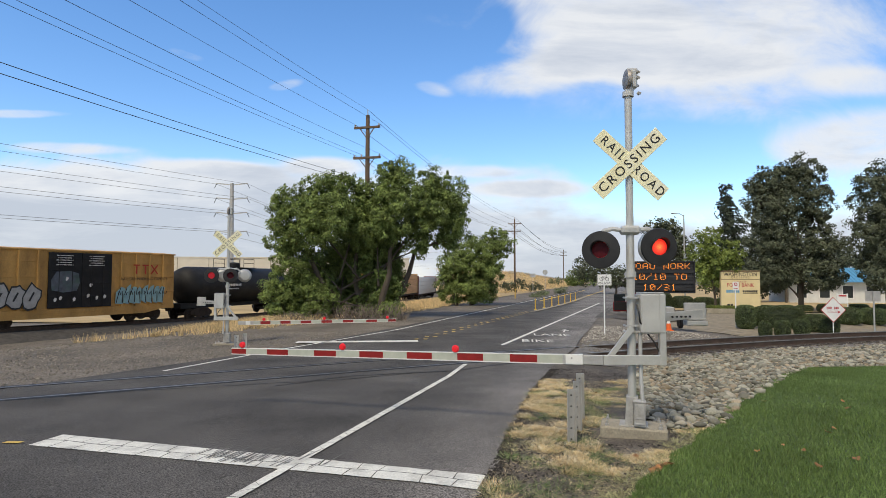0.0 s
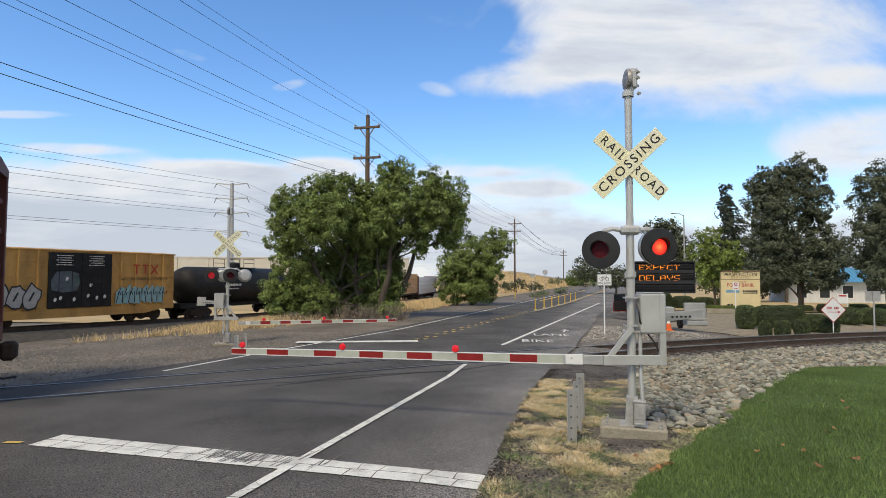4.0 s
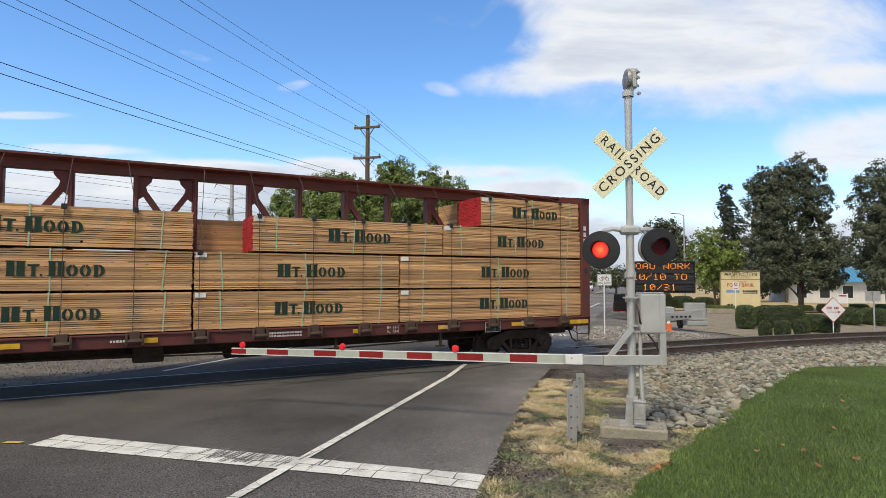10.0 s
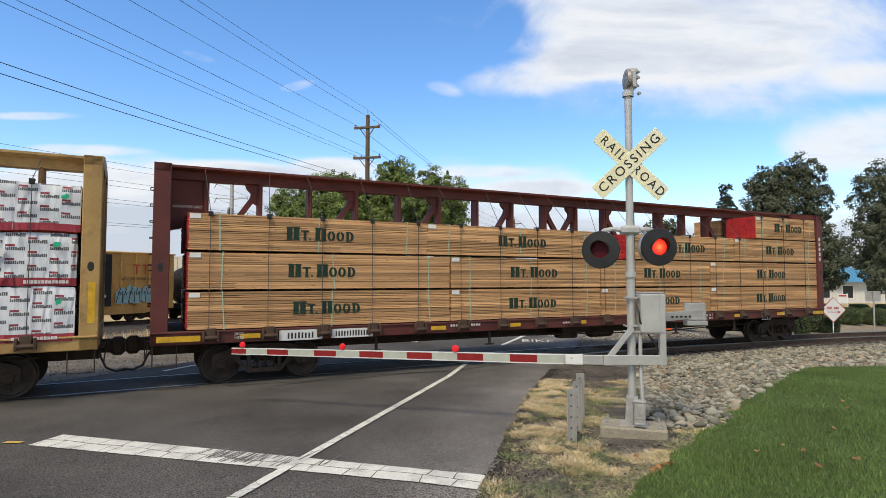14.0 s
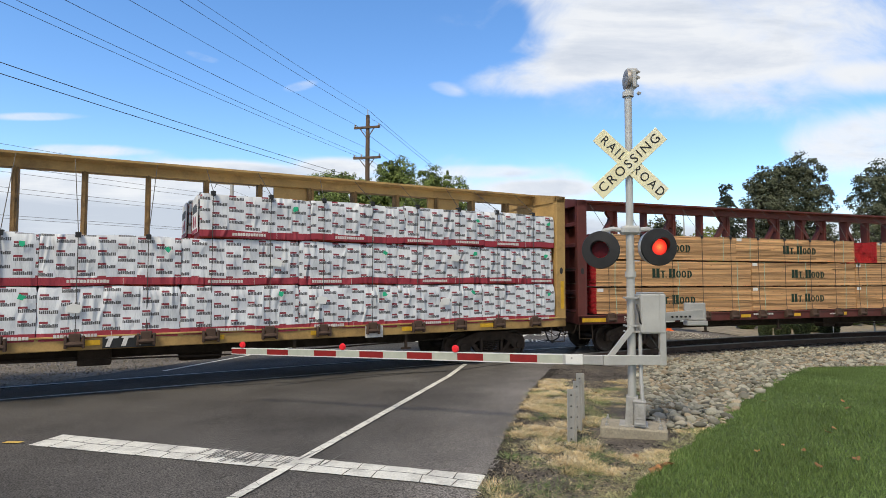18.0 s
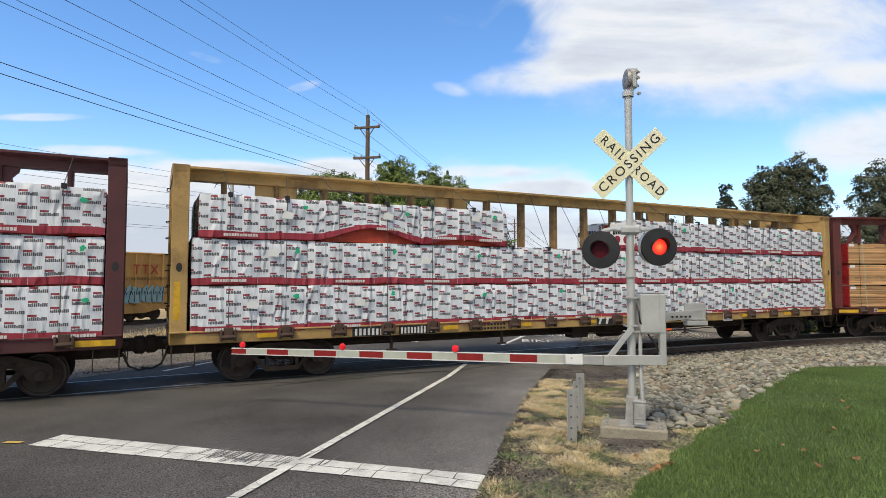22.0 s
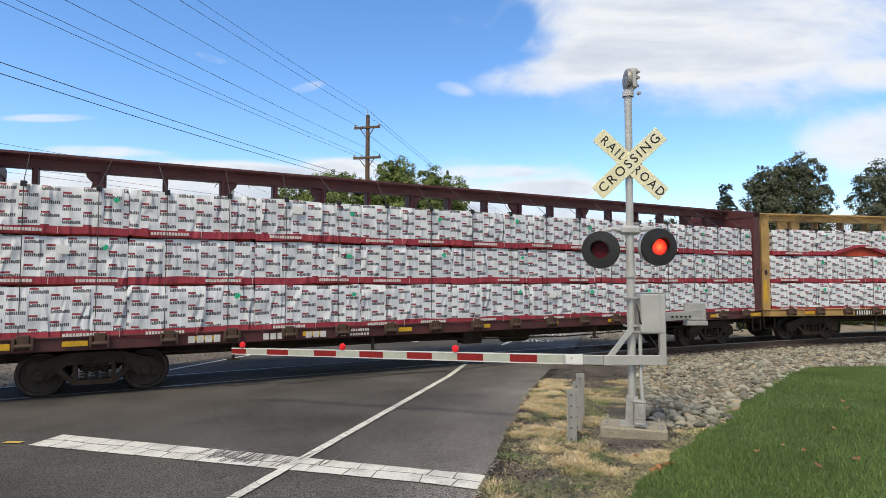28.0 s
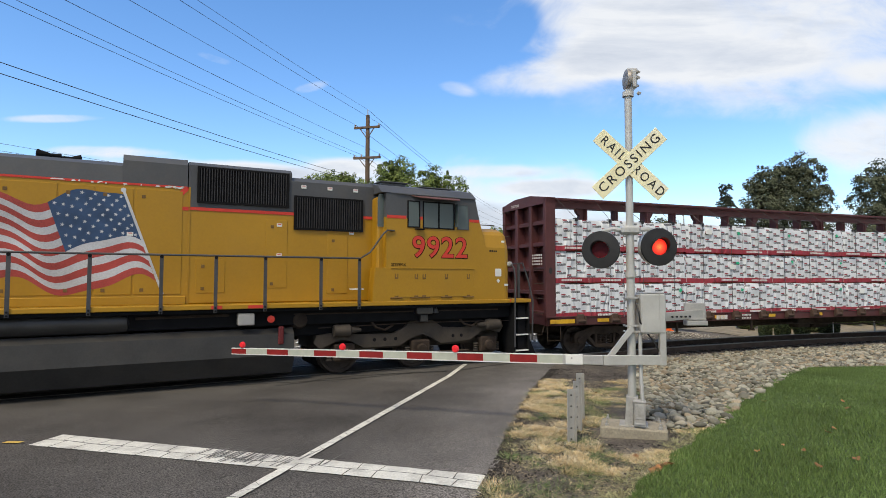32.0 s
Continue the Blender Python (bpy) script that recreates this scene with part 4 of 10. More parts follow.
WRAP = wrap_material()
WRAP_WHITE = surf("plain_white_wrap", (0.72, 0.72, 0.71), 0.55, var=0.08, scale=3, fine=12, bump=0.4)
WRAP_RED = surf("wrap_red_print", (0.27, 0.022, 0.045), 0.6, var=0.1, bump=0.05)
BOARD_EDGE = surf("orange_board_edge", (0.42, 0.055, 0.028), 0.8, var=0.25, scale=6, bump=0.2)
STICKER_GREEN = surf("green_spray", (0.02, 0.42, 0.22), 0.7, var=0.2, bump=0.05)


def panel_bundle(car, x0, x1, z0, z1, near=True, seed=0, sag=0.0, lift=0.0, end_print=False):
    """A pack of panels in printed wrap: a thin wrinkled skin over the stack, its foot wavy."""
    r = random.Random(seed)
    sgn = -1 if near else 1
    yo, yi = (1.34 if z0 > 1.2 else 1.40), 0.18
    nx, nz, ny = 32, 10, 4
    sh = Shape()
    uv = []
    ph = r.uniform(0, 6.28)
    x0, x1 = x0 + 0.004, x1 - 0.004
    tilt = r.uniform(-0.02, 0.02)

    def wob(x, z, k):
        w = noise.noise(Vector((x * 1.7 + seed, z * 2.3, k))) * 0.03 + noise.noise(Vector((x * 3.2 + z * 2.6 + seed, z * 3.4 - x * 1.1, k + 5))) * 0.018 + (0.5 - abs(noise.noise(Vector((x * 2.6 + z * 1.9 + seed, z * 0.8, k + 9))))) * 0.05
        return w

    def pt(i, j):
        fx, fz = i / nx, j / nz
        x = x0 + (x1 - x0) * fx
        foot = z0 + 0.02 + 0.014 * math.sin(x * 2.1 + ph) + 0.007 * math.sin(x * 5.3 + ph * 2) + lift * math.sin(math.pi * fx) ** 1.5
        top = z1 - 0.015 + 0.012 * math.sin(x * 3 + ph) - sag * fx
        z = foot + (top - foot) * fz
        inset = 0.045 * (1 if j == nz else 0) + 0.012 * (j == nz - 1)
        edge = 0.02 * (i in (0, nx))
        y = yo - inset - edge + wob(x, z, 0) * (0.35 + 0.65 * min(1, 3 * fz)) + 0.025 * (1 - fz) ** 4
        return Vector((x + (0.02 * (1 if i == 0 else -1 if i == nx else 0)) * (j == nz), sgn * y, z)), (x - x0 + seed * 0.77, (top - z0) * fz)
    for j in range(nz + 1):
        for i in range(nx + 1):
            p, t = pt(i, j)
            sh.v.append(tuple(p))
            uv.append(t)
    w = nx + 1
    sh.f = [[j * w + i, j * w + i + 1, (j + 1) * w + i + 1, (j + 1) * w + i] for j in range(nz) for i in range(nx)]
    # top
    k0 = len(sh.v)
    for j in range(ny + 1):
        for i in range(nx + 1):
            p, t = pt(i, nz)
            q = p.copy()
            q.y = p.y + (sgn * yi - p.y) * j / ny
            q.z = p.z + 0.012 * math.sin(3 * j + i * 0.6 + ph) * (0 < j) + 0.02 * (j > 0)
            sh.v.append(tuple(q))
            uv.append((t[0], t[1] + 0.25 * j))
    sh.f += [[k0 + j * w + i, k0 + j * w + i + 1, k0 + (j + 1) * w + i + 1, k0 + (j + 1) * w + i] for j in range(ny) for i in range(nx)]
    # ends
    for i in (0, nx):
        k0 = len(sh.v)
        for j in range(nz + 1):
            p, t = pt(i, j)
            for k in range(ny + 1):
                q = p.copy()
                q.y = p.y + (sgn * yi - p.y) * k / ny
                q.x += (-1 if i == 0 else 1) * 0.02 * math.sin(k * 1.7 + j) * (0 < k < ny)
                sh.v.append(tuple(q))
                uv.append((k * 0.29 + 7.3, t[1]))
        sh.f += [[k0 + j * (ny + 1) + k, k0 + j * (ny + 1) + k + 1, k0 + (j + 1) * (ny + 1) + k + 1, k0 + (j + 1) * (ny + 1) + k] for j in range(nz) for k in range(ny)]
    # inner side
    k0 = len(sh.v)
    for j in (0, 1):
        for i in range(nx + 1):
            p, t = pt(i, nz * j)
            sh.v.append((p.x, sgn * yi, p.z + 0.02 * j))
            uv.append(t)
    sh.f += [[k0 + i, k0 + i + 1, k0 + w + i + 1, k0 + w + i] for i in range(nx)]
    me = sh.mesh("panel_bundle", WRAP, True)
    lay = me.uv_layers.new(name="print")
    flat = np.array(uv)[np.array([lp.vertex_index for lp in me.loops])]
    lay.data.foreach_set("uv", flat.astype(np.float32).ravel())
    b = part("wrapped_bale", me, WRAP, car, "stack of panels in wrinkled white printed wrap with a red band")
    # the panels inside, seen where the wrap lifts
    part("panel_core", Shape().box(x0 + 0.06, x1 - 0.06, *sorted((sgn * (yo - 0.07), sgn * yi)), max(1.2, z0), z1 - 0.06, 0.005), BOARD_EDGE, b, "orange edges of stacked panels")
    if near:
        start = r.uniform(-0.35, 0.35)
        for k in range(2):
            a = x0 + 0.35 + 1.4 * k + start
            if a < x0 + 0.05 or a + 0.74 > x1 - 0.05:
                continue
            txt = Shape()
            foot = z0 + 0.02 + 0.014 * math.sin((a + 0.37) * 2.1 + ph) + lift * math.sin(math.pi * min(1, (a + 0.37 - x0) / (x1 - x0))) ** 1.5
            bars(txt, a, foot + 0.045, 0.72, 0.066, 13, -(yo + 0.065), 0.18, seed + k)
            if a + 0.98 < x1:
                txt.box(a + 0.95, a + 0.958, -(yo + 0.068), -(yo + 0.065), foot + 0.01, foot + 0.14)
            tagged(part("web_address", txt, WHITE_LETTER, b), "illegible white print on the red band", "", "", "stuff")
        if r.random() < 0.3:
            cx, cz = r.uniform(x0 + 0.5, x1 - 0.5), r.uniform(z0 + 0.5, z1 - 0.25)
            part("torn_patch", Shape().prism([(cx - 0.13, cz - 0.07), (cx + 0.1, cz - 0.09), (cx + 0.14, cz + 0.05), (cx - 0.02, cz + 0.1), (cx - 0.11, cz + 0.06)], -(yo + 0.085), -(yo + 0.07), "y"), PAPER, b, "torn patch of white paper")
        if r.random() < 0.8:
            gx, gz = x1 - r.uniform(0.2, 0.45), z1 - r.uniform(0.2, 0.3)
            g = Shape().prism([(gx + q * math.cos(t_), gz + q * 0.9 * math.sin(t_)) for t_, q in ((0.7 * i, r.uniform(0.035, 0.085)) for i in range(9))], -(yo + 0.086), -(yo + 0.075), "y")
            part("spray_dot", g, STICKER_GREEN, b, "small green spray mark")
    if end_print:
        e = Shape().box(x0 - 0.05, x0 - 0.03, *sorted((sgn * 1.3, sgn * 0.22)), z0 + 0.12, z1 - 0.06, 0.004)
        ep = part("end_panel", e, WRAP_WHITE, b, "plain white wrapped end with printed marks")
        pr = Shape()
        rr = random.Random(5)
        y = 0.36
        for k in range(8):
            pr.box(x0 - 0.056, x0 - 0.05, *sorted((sgn * y, sgn * (y + 0.085))), z1 - 0.42 + 0.03 * k * sgn * 0, z1 - 0.25 + rr.uniform(-0.03, 0.02))
            y += 0.115
        part("end_print", pr, BLACK_PAINT, b)
        star = Shape()
        for cy, cz, rad in ((0.55, z0 + 0.38, 0.14), (0.95, z0 + 0.36, 0.13)):
            star.lathe([(rad * 0.2, 0), (rad, 0.001), (rad, 0.006)], Matrix.Translation((x0 - 0.05, sgn * cy, cz)) @ Matrix.Rotation(radians(-90), 4, "Y"), 9)
        star.box(x0 - 0.056, x0 - 0.05, *sorted((sgn * 1.3, sgn * 0.22)), z0 + 0.12, z0 + 0.2)
        part("end_emblem", star, WRAP_RED, b, "red printed emblem")
    return b


def ladder(parent, x, y0, y1, z0, z1, n, material, name="grab_iron"):
    for k in range(n):
        z = z0 + (z1 - z0) * k / (n - 1)
        part(name, Shape().tube([(x + 0.02, y0, z), (x - 0.06, y0, z), (x - 0.06, y1, z), (x + 0.02, y1, z)], 0.012, 6), material, parent)


def centre_beam_car(name, s_mid, half, paint, label, posts, plates=()):
    car = thing(name, rail_pose(s_mid + run(0.0), 9.15), label, "freight car", "cars of the moving train")
    for y in (-1.42, 1.30):
        sill = Shape()
        sill.box(-half, half, y, y + 0.12, 0.93, 1.20, 0.015)
        sill.box(-half, half, min(y, y + 0.12) - (0.0 if y > 0 else 0.03), max(y, y + 0.12) + (0.03 if y > 0 else 0.0), 1.17, 1.21, 0.01)
        part("side_sill", sill, paint, car, "riveted side sill with tie-down winches")
    part("centre_sill", Shape().box(-half, half, -0.3, 0.3, 0.62, 1.1, 0.02), RUST_DARK, car, "grimy centre sill")
    part("deck", Shape().box(-half + 0.02, half - 0.02, -1.40, 1.40, 1.13, 1.195, 0.0), RUST_DARK, car)
    # centre beam: broad top chord, posts and slanting gussets
    ch = Shape().prism([(-0.42, 4.88), (0.42, 4.88), (0.42, 4.83), (0.16, 4.79), (0.16, 4.60), (-0.16, 4.60), (-0.16, 4.79), (-0.42, 4.83)], -half + 0.3, half - 0.3, "x")
    part("top_chord", ch, paint, car, "broad top chord of the centre beam")
    for k, x in enumerate(posts):
        part("post", Shape().box(x - 0.055, x + 0.055, -0.14, 0.14, 1.2, 4.62, 0.008).box(x - 0.02, x + 0.02, -0.17, 0.17, 1.2, 4.62), POST_RUST if "ochre" in label else paint, car)
    for x, d in plates:
        g = Shape()
        if d == 0:
            g.prism([(x - 0.5, 4.62), (x + 0.5, 4.62), (x + 0.5, 4.15), (x + 0.3, 3.9), (x + 0.3, 1.3), (x - 0.3, 1.3), (x - 0.3, 3.9), (x - 0.5, 4.15)], -0.05, 0.05, "y")
        else:
            g.prism([(x, 4.62), (x + 0.34 * d, 4.62), (x + 0.31 * d, 4.50), (x + 0.20 * d, 4.38), (x + 0.24 * d, 4.22), (x, 4.05)], -0.07, 0.07, "y")
            g.bar((x + 0.06 * d, 0, 4.40), (x + 1.16 * d, 0, 2.80), 0.13, 0.13)
        part("gusset", g, paint, car)
    for d in (-1, 1):
        a = d * half
        b = d * (half - 0.33)
        xs = sorted((a, b))
        bk = Shape()
        bk.box(xs[0], xs[1], -1.42, -1.26, 0.93, 4.73, 0.015).box(xs[0], xs[1], 1.26, 1.42, 0.93, 4.73, 0.015)
        ix = d * (half - 0.30)
        bk.box(*sorted((ix, ix + d * 0.05)), -1.27, 1.27, 1.2, 4.6, 0.004)
        bk.prism([(-1.42, 4.55), (1.42, 4.55), (1.42, 4.73), (0.5, 4.87), (-0.5, 4.87), (-1.42, 4.73)], xs[0], xs[1], "x")
        bk.box(*sorted((a, a - d * 0.2)), -1.3, 1.3, 0.95, 1.35, 0.01)
        bh = part("bulkhead", bk, paint, car, "tall steel end bulkhead")
        for y in (-0.45, 0.45):
            part("bulkhead_post", Shape().box(*sorted((a - d * 0.02, a - d * 0.28)), y - 0.09, y + 0.09, 1.3, 4.58, 0.01), paint, bh)
        for z in (1.9, 2.6, 3.35, 4.0):
            part("bulkhead_rib", Shape().box(*sorted((a - d * 0.06, a - d * 0.28)), -1.27, 1.27, z - 0.06, z + 0.06, 0.01), paint, bh)
        part("yellow_reflector", Shape().box(*sorted((a - d * 0.07, a - d * 0.19)), -1.4225, -1.419, 1.45, 2.25) if "ochre" in label else Shape().box(*sorted((a - d * 0.12, a - d * 0.95)), -1.456, -1.4515, 1.0, 1.12), YELLOW_MARK, bh, "yellow reflective strip")
        hole = Shape().prism([(a - d * 0.16 + 0.06 * math.cos(t), 2.55 + 0.10 * math.sin(t)) for t in np.linspace(0, 2 * math.pi, 11)[:-1]], -1.4225, -1.419, "y")
        part("lashing_slot", hole, BLACK_PAINT, bh)
        side = -1 if d < 0 else 1
        if d < 0:
            ladder(bh, a, 0.85, 1.3, 1.3, 4.5, 9, RUST_DARK)
            ladder(bh, a, -1.28, -0.85, 1.3, 2.6, 4, RUST_DARK)
        # coupler, draft gear and hoses
        c = Shape()
        c.box(*sorted((a - d * 0.3, a + d * 0.28)), -0.14, 0.14, 0.72, 1.0, 0.03)
        c.box(*sorted((a + d * 0.18, a + d * 0.47)), -0.20, 0.17, 0.66, 1.04, 0.07)
        c.box(*sorted((a - d * 0.02, a + d * 0.10)), -0.55, 0.55, 0.86, 0.95, 0.02)
        part("coupler", c, RUST_DARK, car, "grimy iron knuckle coupler")
        part("air_hose", Shape().tube([(a, -0.45, 0.72), (a + d * 0.12, -0.45, 0.45), (a + d * 0.3, -0.42, 0.35), (a + d * 0.5, -0.3, 0.36)], 0.025, 6), BLACK_PAINT, car)
        part("cut_lever", Shape().tube([(a + d * 0.03, -1.35, 0.93), (a + d * 0.08, -1.3, 0.68), (a + d * 0.09, -0.8, 0.62), (a + d * 0.1, -0.2, 0.8)], 0.014, 6), RUST_DARK, car)
        part("end_step", Shape().tube([(a - d * 0.05, -1.38, 0.95), (a - d * 0.05, -1.4, 0.5), (a - d * 0.5, -1.4, 0.5), (a - d * 0.5, -1.38, 0.95)], 0.015, 6), RUST_DARK, car)
    # tie-down winches along the sill
    wm = Shape().rod((-0.14, -1.50, 1.06), (0.14, -1.50, 1.06), 0.05, seg=8).box(-0.17, -0.12, -1.54, -1.40, 0.98, 1.22, 0.01).box(0.12, 0.17, -1.54, -1.40, 0.98, 1.22, 0.01).box(-0.1, 0.1, -1.50, -1.42, 1.10, 1.26, 0.01).mesh("winch", WINCH_RUST)
    x = -half + 1.15
    while x < half - 0.6:
        part("winch", wm, WINCH_RUST, car, m=pose(x, 0, 0))
        x += 1.22
    k = 0
    x = -half + 1.75
    while x < half - 1.5:
        part("yellow_reflector", Shape().box(x, x + 0.42, -1.4525, -1.449, 1.02, 1.12), YELLOW_MARK, car, "faded yellow reflective patch")
        x += 2.29
    # brake pipes and hangers under the frame
    part("brake_pipe", Shape().tube([(-half + 1, -0.95, 0.78), (-3, -0.95, 0.74), (3, -1.0, 0.62), (half - 1, -0.95, 0.78)], 0.02, 6), RUST_DARK, car)
    part("air_tank", Shape().lathe([(0.02, -0.5), (0.2, -0.45), (0.22, -0.4), (0.22, 0.4), (0.2, 0.45), (0.02, 0.5)], Matrix.Translation((1.8, 0.2, 0.62)) @ Matrix.Rotation(radians(90), 4, "Y"), 14), RUST_DARK, car)
    part("under_rib", Shape().box(-0.6, 0.0, -0.9, -0.5, 0.55, 0.95, 0.03).bar((-5, -0.6, 0.7), (-0.6, -0.7, 0.7), 0.04, 0.04), RUST_DARK, car)
    for x in (-6.6, -3.4, 3.6, 6.4):
        part("pipe_hanger", Shape().box(x, x + 0.06, -1.36, -1.30, 0.58, 0.93).box(x - 0.1, x + 0.16, -1.36, -1.3, 0.56, 0.60), RUST_DARK, car)
    wheels = []
    for x in (-9.15, 9.15):
        wheels += truck(car, x, 0.42, 1.83)
    return car, wheels


def cables(car, xs, tops, z_low=1.1, chord=True):
    """Steel tie-down cables from the top chord over the load's edge to the winches, with corner shoes."""
    for x, zt in zip(xs, tops):
        sh = Shape()
        dx = 0.18 * math.sin(x * 7)
        sh.tube([(x - dx, -0.40, 4.84), (x, -1.385, zt + 0.02), (x, -1.40, zt - 0.05), (x, -1.415, 1.5), (x, -1.46, z_low)], 0.008, 5)
        c = part("tie_down_cable", sh, CABLE_STEEL, car)
        part("corner_shoe", Shape().box(x - 0.05, x + 0.05, -1.41, -1.28, zt, zt + 0.03, 0.01).box(x - 0.05, x + 0.05, -1.425, -1.40, zt - 0.08, zt + 0.03, 0.01), BLACK_PAINT, c, "black rubber corner shoe")


POSTS = [sgn * (0.61 + 1.22 * k) for sgn in (-1, 1) for k in range(9)]
WIN = [-10.37 + 1.22 * k for k in range(18)]


def lumber_car():
    car, wheels = centre_beam_car("lumber_car", 9.12, 11.48, CAR_MAROON, "maroon centre-beam rail car stacked with strapped lumber bundles", POSTS,
                                  [(-9.15, -1), (-6.71, -1), (-4.27, -1), (-1.83, -1), (-0.61, 1), (0.61, -1), (1.83, 1), (4.27, 1), (6.71, 1), (9.15, 1)])
    z = [1.225, 2.075, 2.925, 3.76, 4.58]
    lows = [-10.81, -4.56, 0.49, 5.25, 11.19]
    logos = [-8.58, -2.75, 2.2, 7.62]
    k = 0
    for tier in (0, 1):
        for i in range(4):
            lumber_bundle(car, lows[i] + 0.02, lows[i + 1] - 0.02, z[tier], z[tier + 1] - 0.03, True, logos[i] + (0.05 if i else -0.12) * tier, i == 0, seed=k)
            lumber_bundle(car, lows[i] + 0.02, lows[i + 1] - 0.02, z[tier], z[tier + 1] - 0.03, False, seed=50 + k)
            k += 1
    for a, b, g, red in ((-10.80, -5.22, -8.75, True), (-5.22, 0.47, -3.09, False), (1.69, 6.47, 3.42, True), (6.50, 11.15, 8.2, False)):
        lumber_bundle(car, a, b, z[2], z[3] - 0.03, True, g, red, seed=20 + k)
        k += 1
    for a, b in ((-10.8, -8.3), (0.2, 4.5), (4.55, 11.1)):
        lumber_bundle(car, a, b, z[2], z[3] - 0.03, False, seed=30 + k, red_end=True)
        k += 1
    lumber_bundle(car, 7.66, 11.1, z[3], z[4] - 0.03, True, 8.7, True, seed=45)
    lumber_bundle(car, 7.8, 11.1, z[3], z[4] - 0.03, False, seed=46)
    xs = [x for x in WIN]
    cables(car, xs, [z[4] - 0.03 if x > 7.66 else z[3] - 0.03 if not 0.42 < x < 1.72 else z[2] - 0.03 for x in xs])
    # reporting-mark plates and stencils
    pl = Shape().box(-8.91, -7.93, -1.4605, -1.4575, 0.93, 1.16).box(-7.72, -6.71, -1.4605, -1.4575, 0.94, 1.15)
    p = part("number_board", pl, WHITE_PAINT, car, "white painted number board")
    b = Shape()
    bars(b, -8.72, 0.97, 0.62, 0.14, 8, -1.4615, 0.5, 3)
    bars(b, -7.62, 0.98, 0.82, 0.13, 12, -1.4615, 0.5, 4)
    tagged(part("number_bars", b, BLACK_PAINT, p), kind="stuff")
    s = Shape()
    bars(s, -4.6, 1.09, 0.9, 0.06, 12, -1.453, 0.3, 5)
    bars(s, -1.0, 1.05, 0.5, 0.05, 9, -1.453, 0.3, 7)
    bars(s, 2.0, 1.09, 0.8, 0.04, 14, -1.453, 0.3, 8)
    bars(s, 2.0, 1.02, 0.8, 0.04, 14, -1.453, 0.3, 9)
    tagged(part("stencil_bars", s, WHITE_LETTER, car, "small illegible white stencilling"), kind="stuff")
    for x, z_, w_ in ((5.05, 1.12, "IH  11-5"), (5.05, 1.02, "IL  73-0"), (6.55, 1.06, "L 75-0")):
        lettering("dimension_words", w_, 0.10, WHITE_LETTER, car, Matrix.Translation((x, -1.4535, z_)) @ FACE_NEAR)
    for x in (-9.75, 9.0):
        lettering("stencil_words", "JACK\nHERE", 0.085, WHITE_LETTER, car, Matrix.Translation((x, -1.4535, 1.08)) @ FACE_NEAR)
    vert = Shape()
    for k in range(5):
        vert.box(11.24, 11.34, -1.4225, -1.419, 3.76 - 0.19 * k, 3.89 - 0.19 * k)
    part("builder_mark", vert, WHITE_LETTER, car, "white upright builder mark")
    part("end_plate", Shape().prism([(-11.18, 4.62), (-10.3, 4.62), (-10.3, 4.3), (-10.42, 3.6), (-11.18, 3.4)], -0.06, 0.06, "y"), CAR_MAROON, car, "maroon gusset plate at the car's end")
    lettering("stencil_words", "LOADING AND", 0.09, WHITE_LETTER, car, Matrix.Translation((-10.76, -0.064, 3.98)) @ FACE_NEAR)
    pc = Shape().box(7.72, 8.22, -1.4605, -1.4575, 0.88, 1.16)
    p = part("data_panel", pc, BLACK_PAINT, car, "black data panel")
    b = Shape().box(7.73, 8.21, -1.4625, -1.461, 1.145, 1.155).box(7.73, 8.21, -1.4625, -1.461, 0.885, 0.895).box(7.73, 7.74, -1.4625, -1.461, 0.885, 1.155).box(8.2, 8.21, -1.4625, -1.461, 0.885, 1.155).box(8.03, 8.04, -1.4625, -1.461, 0.885, 1.155).box(7.73, 8.21, -1.4625, -1.461, 1.01, 1.02)
    part("panel_lines", b, WHITE_LETTER, p)
    return car, wheels, 9.12


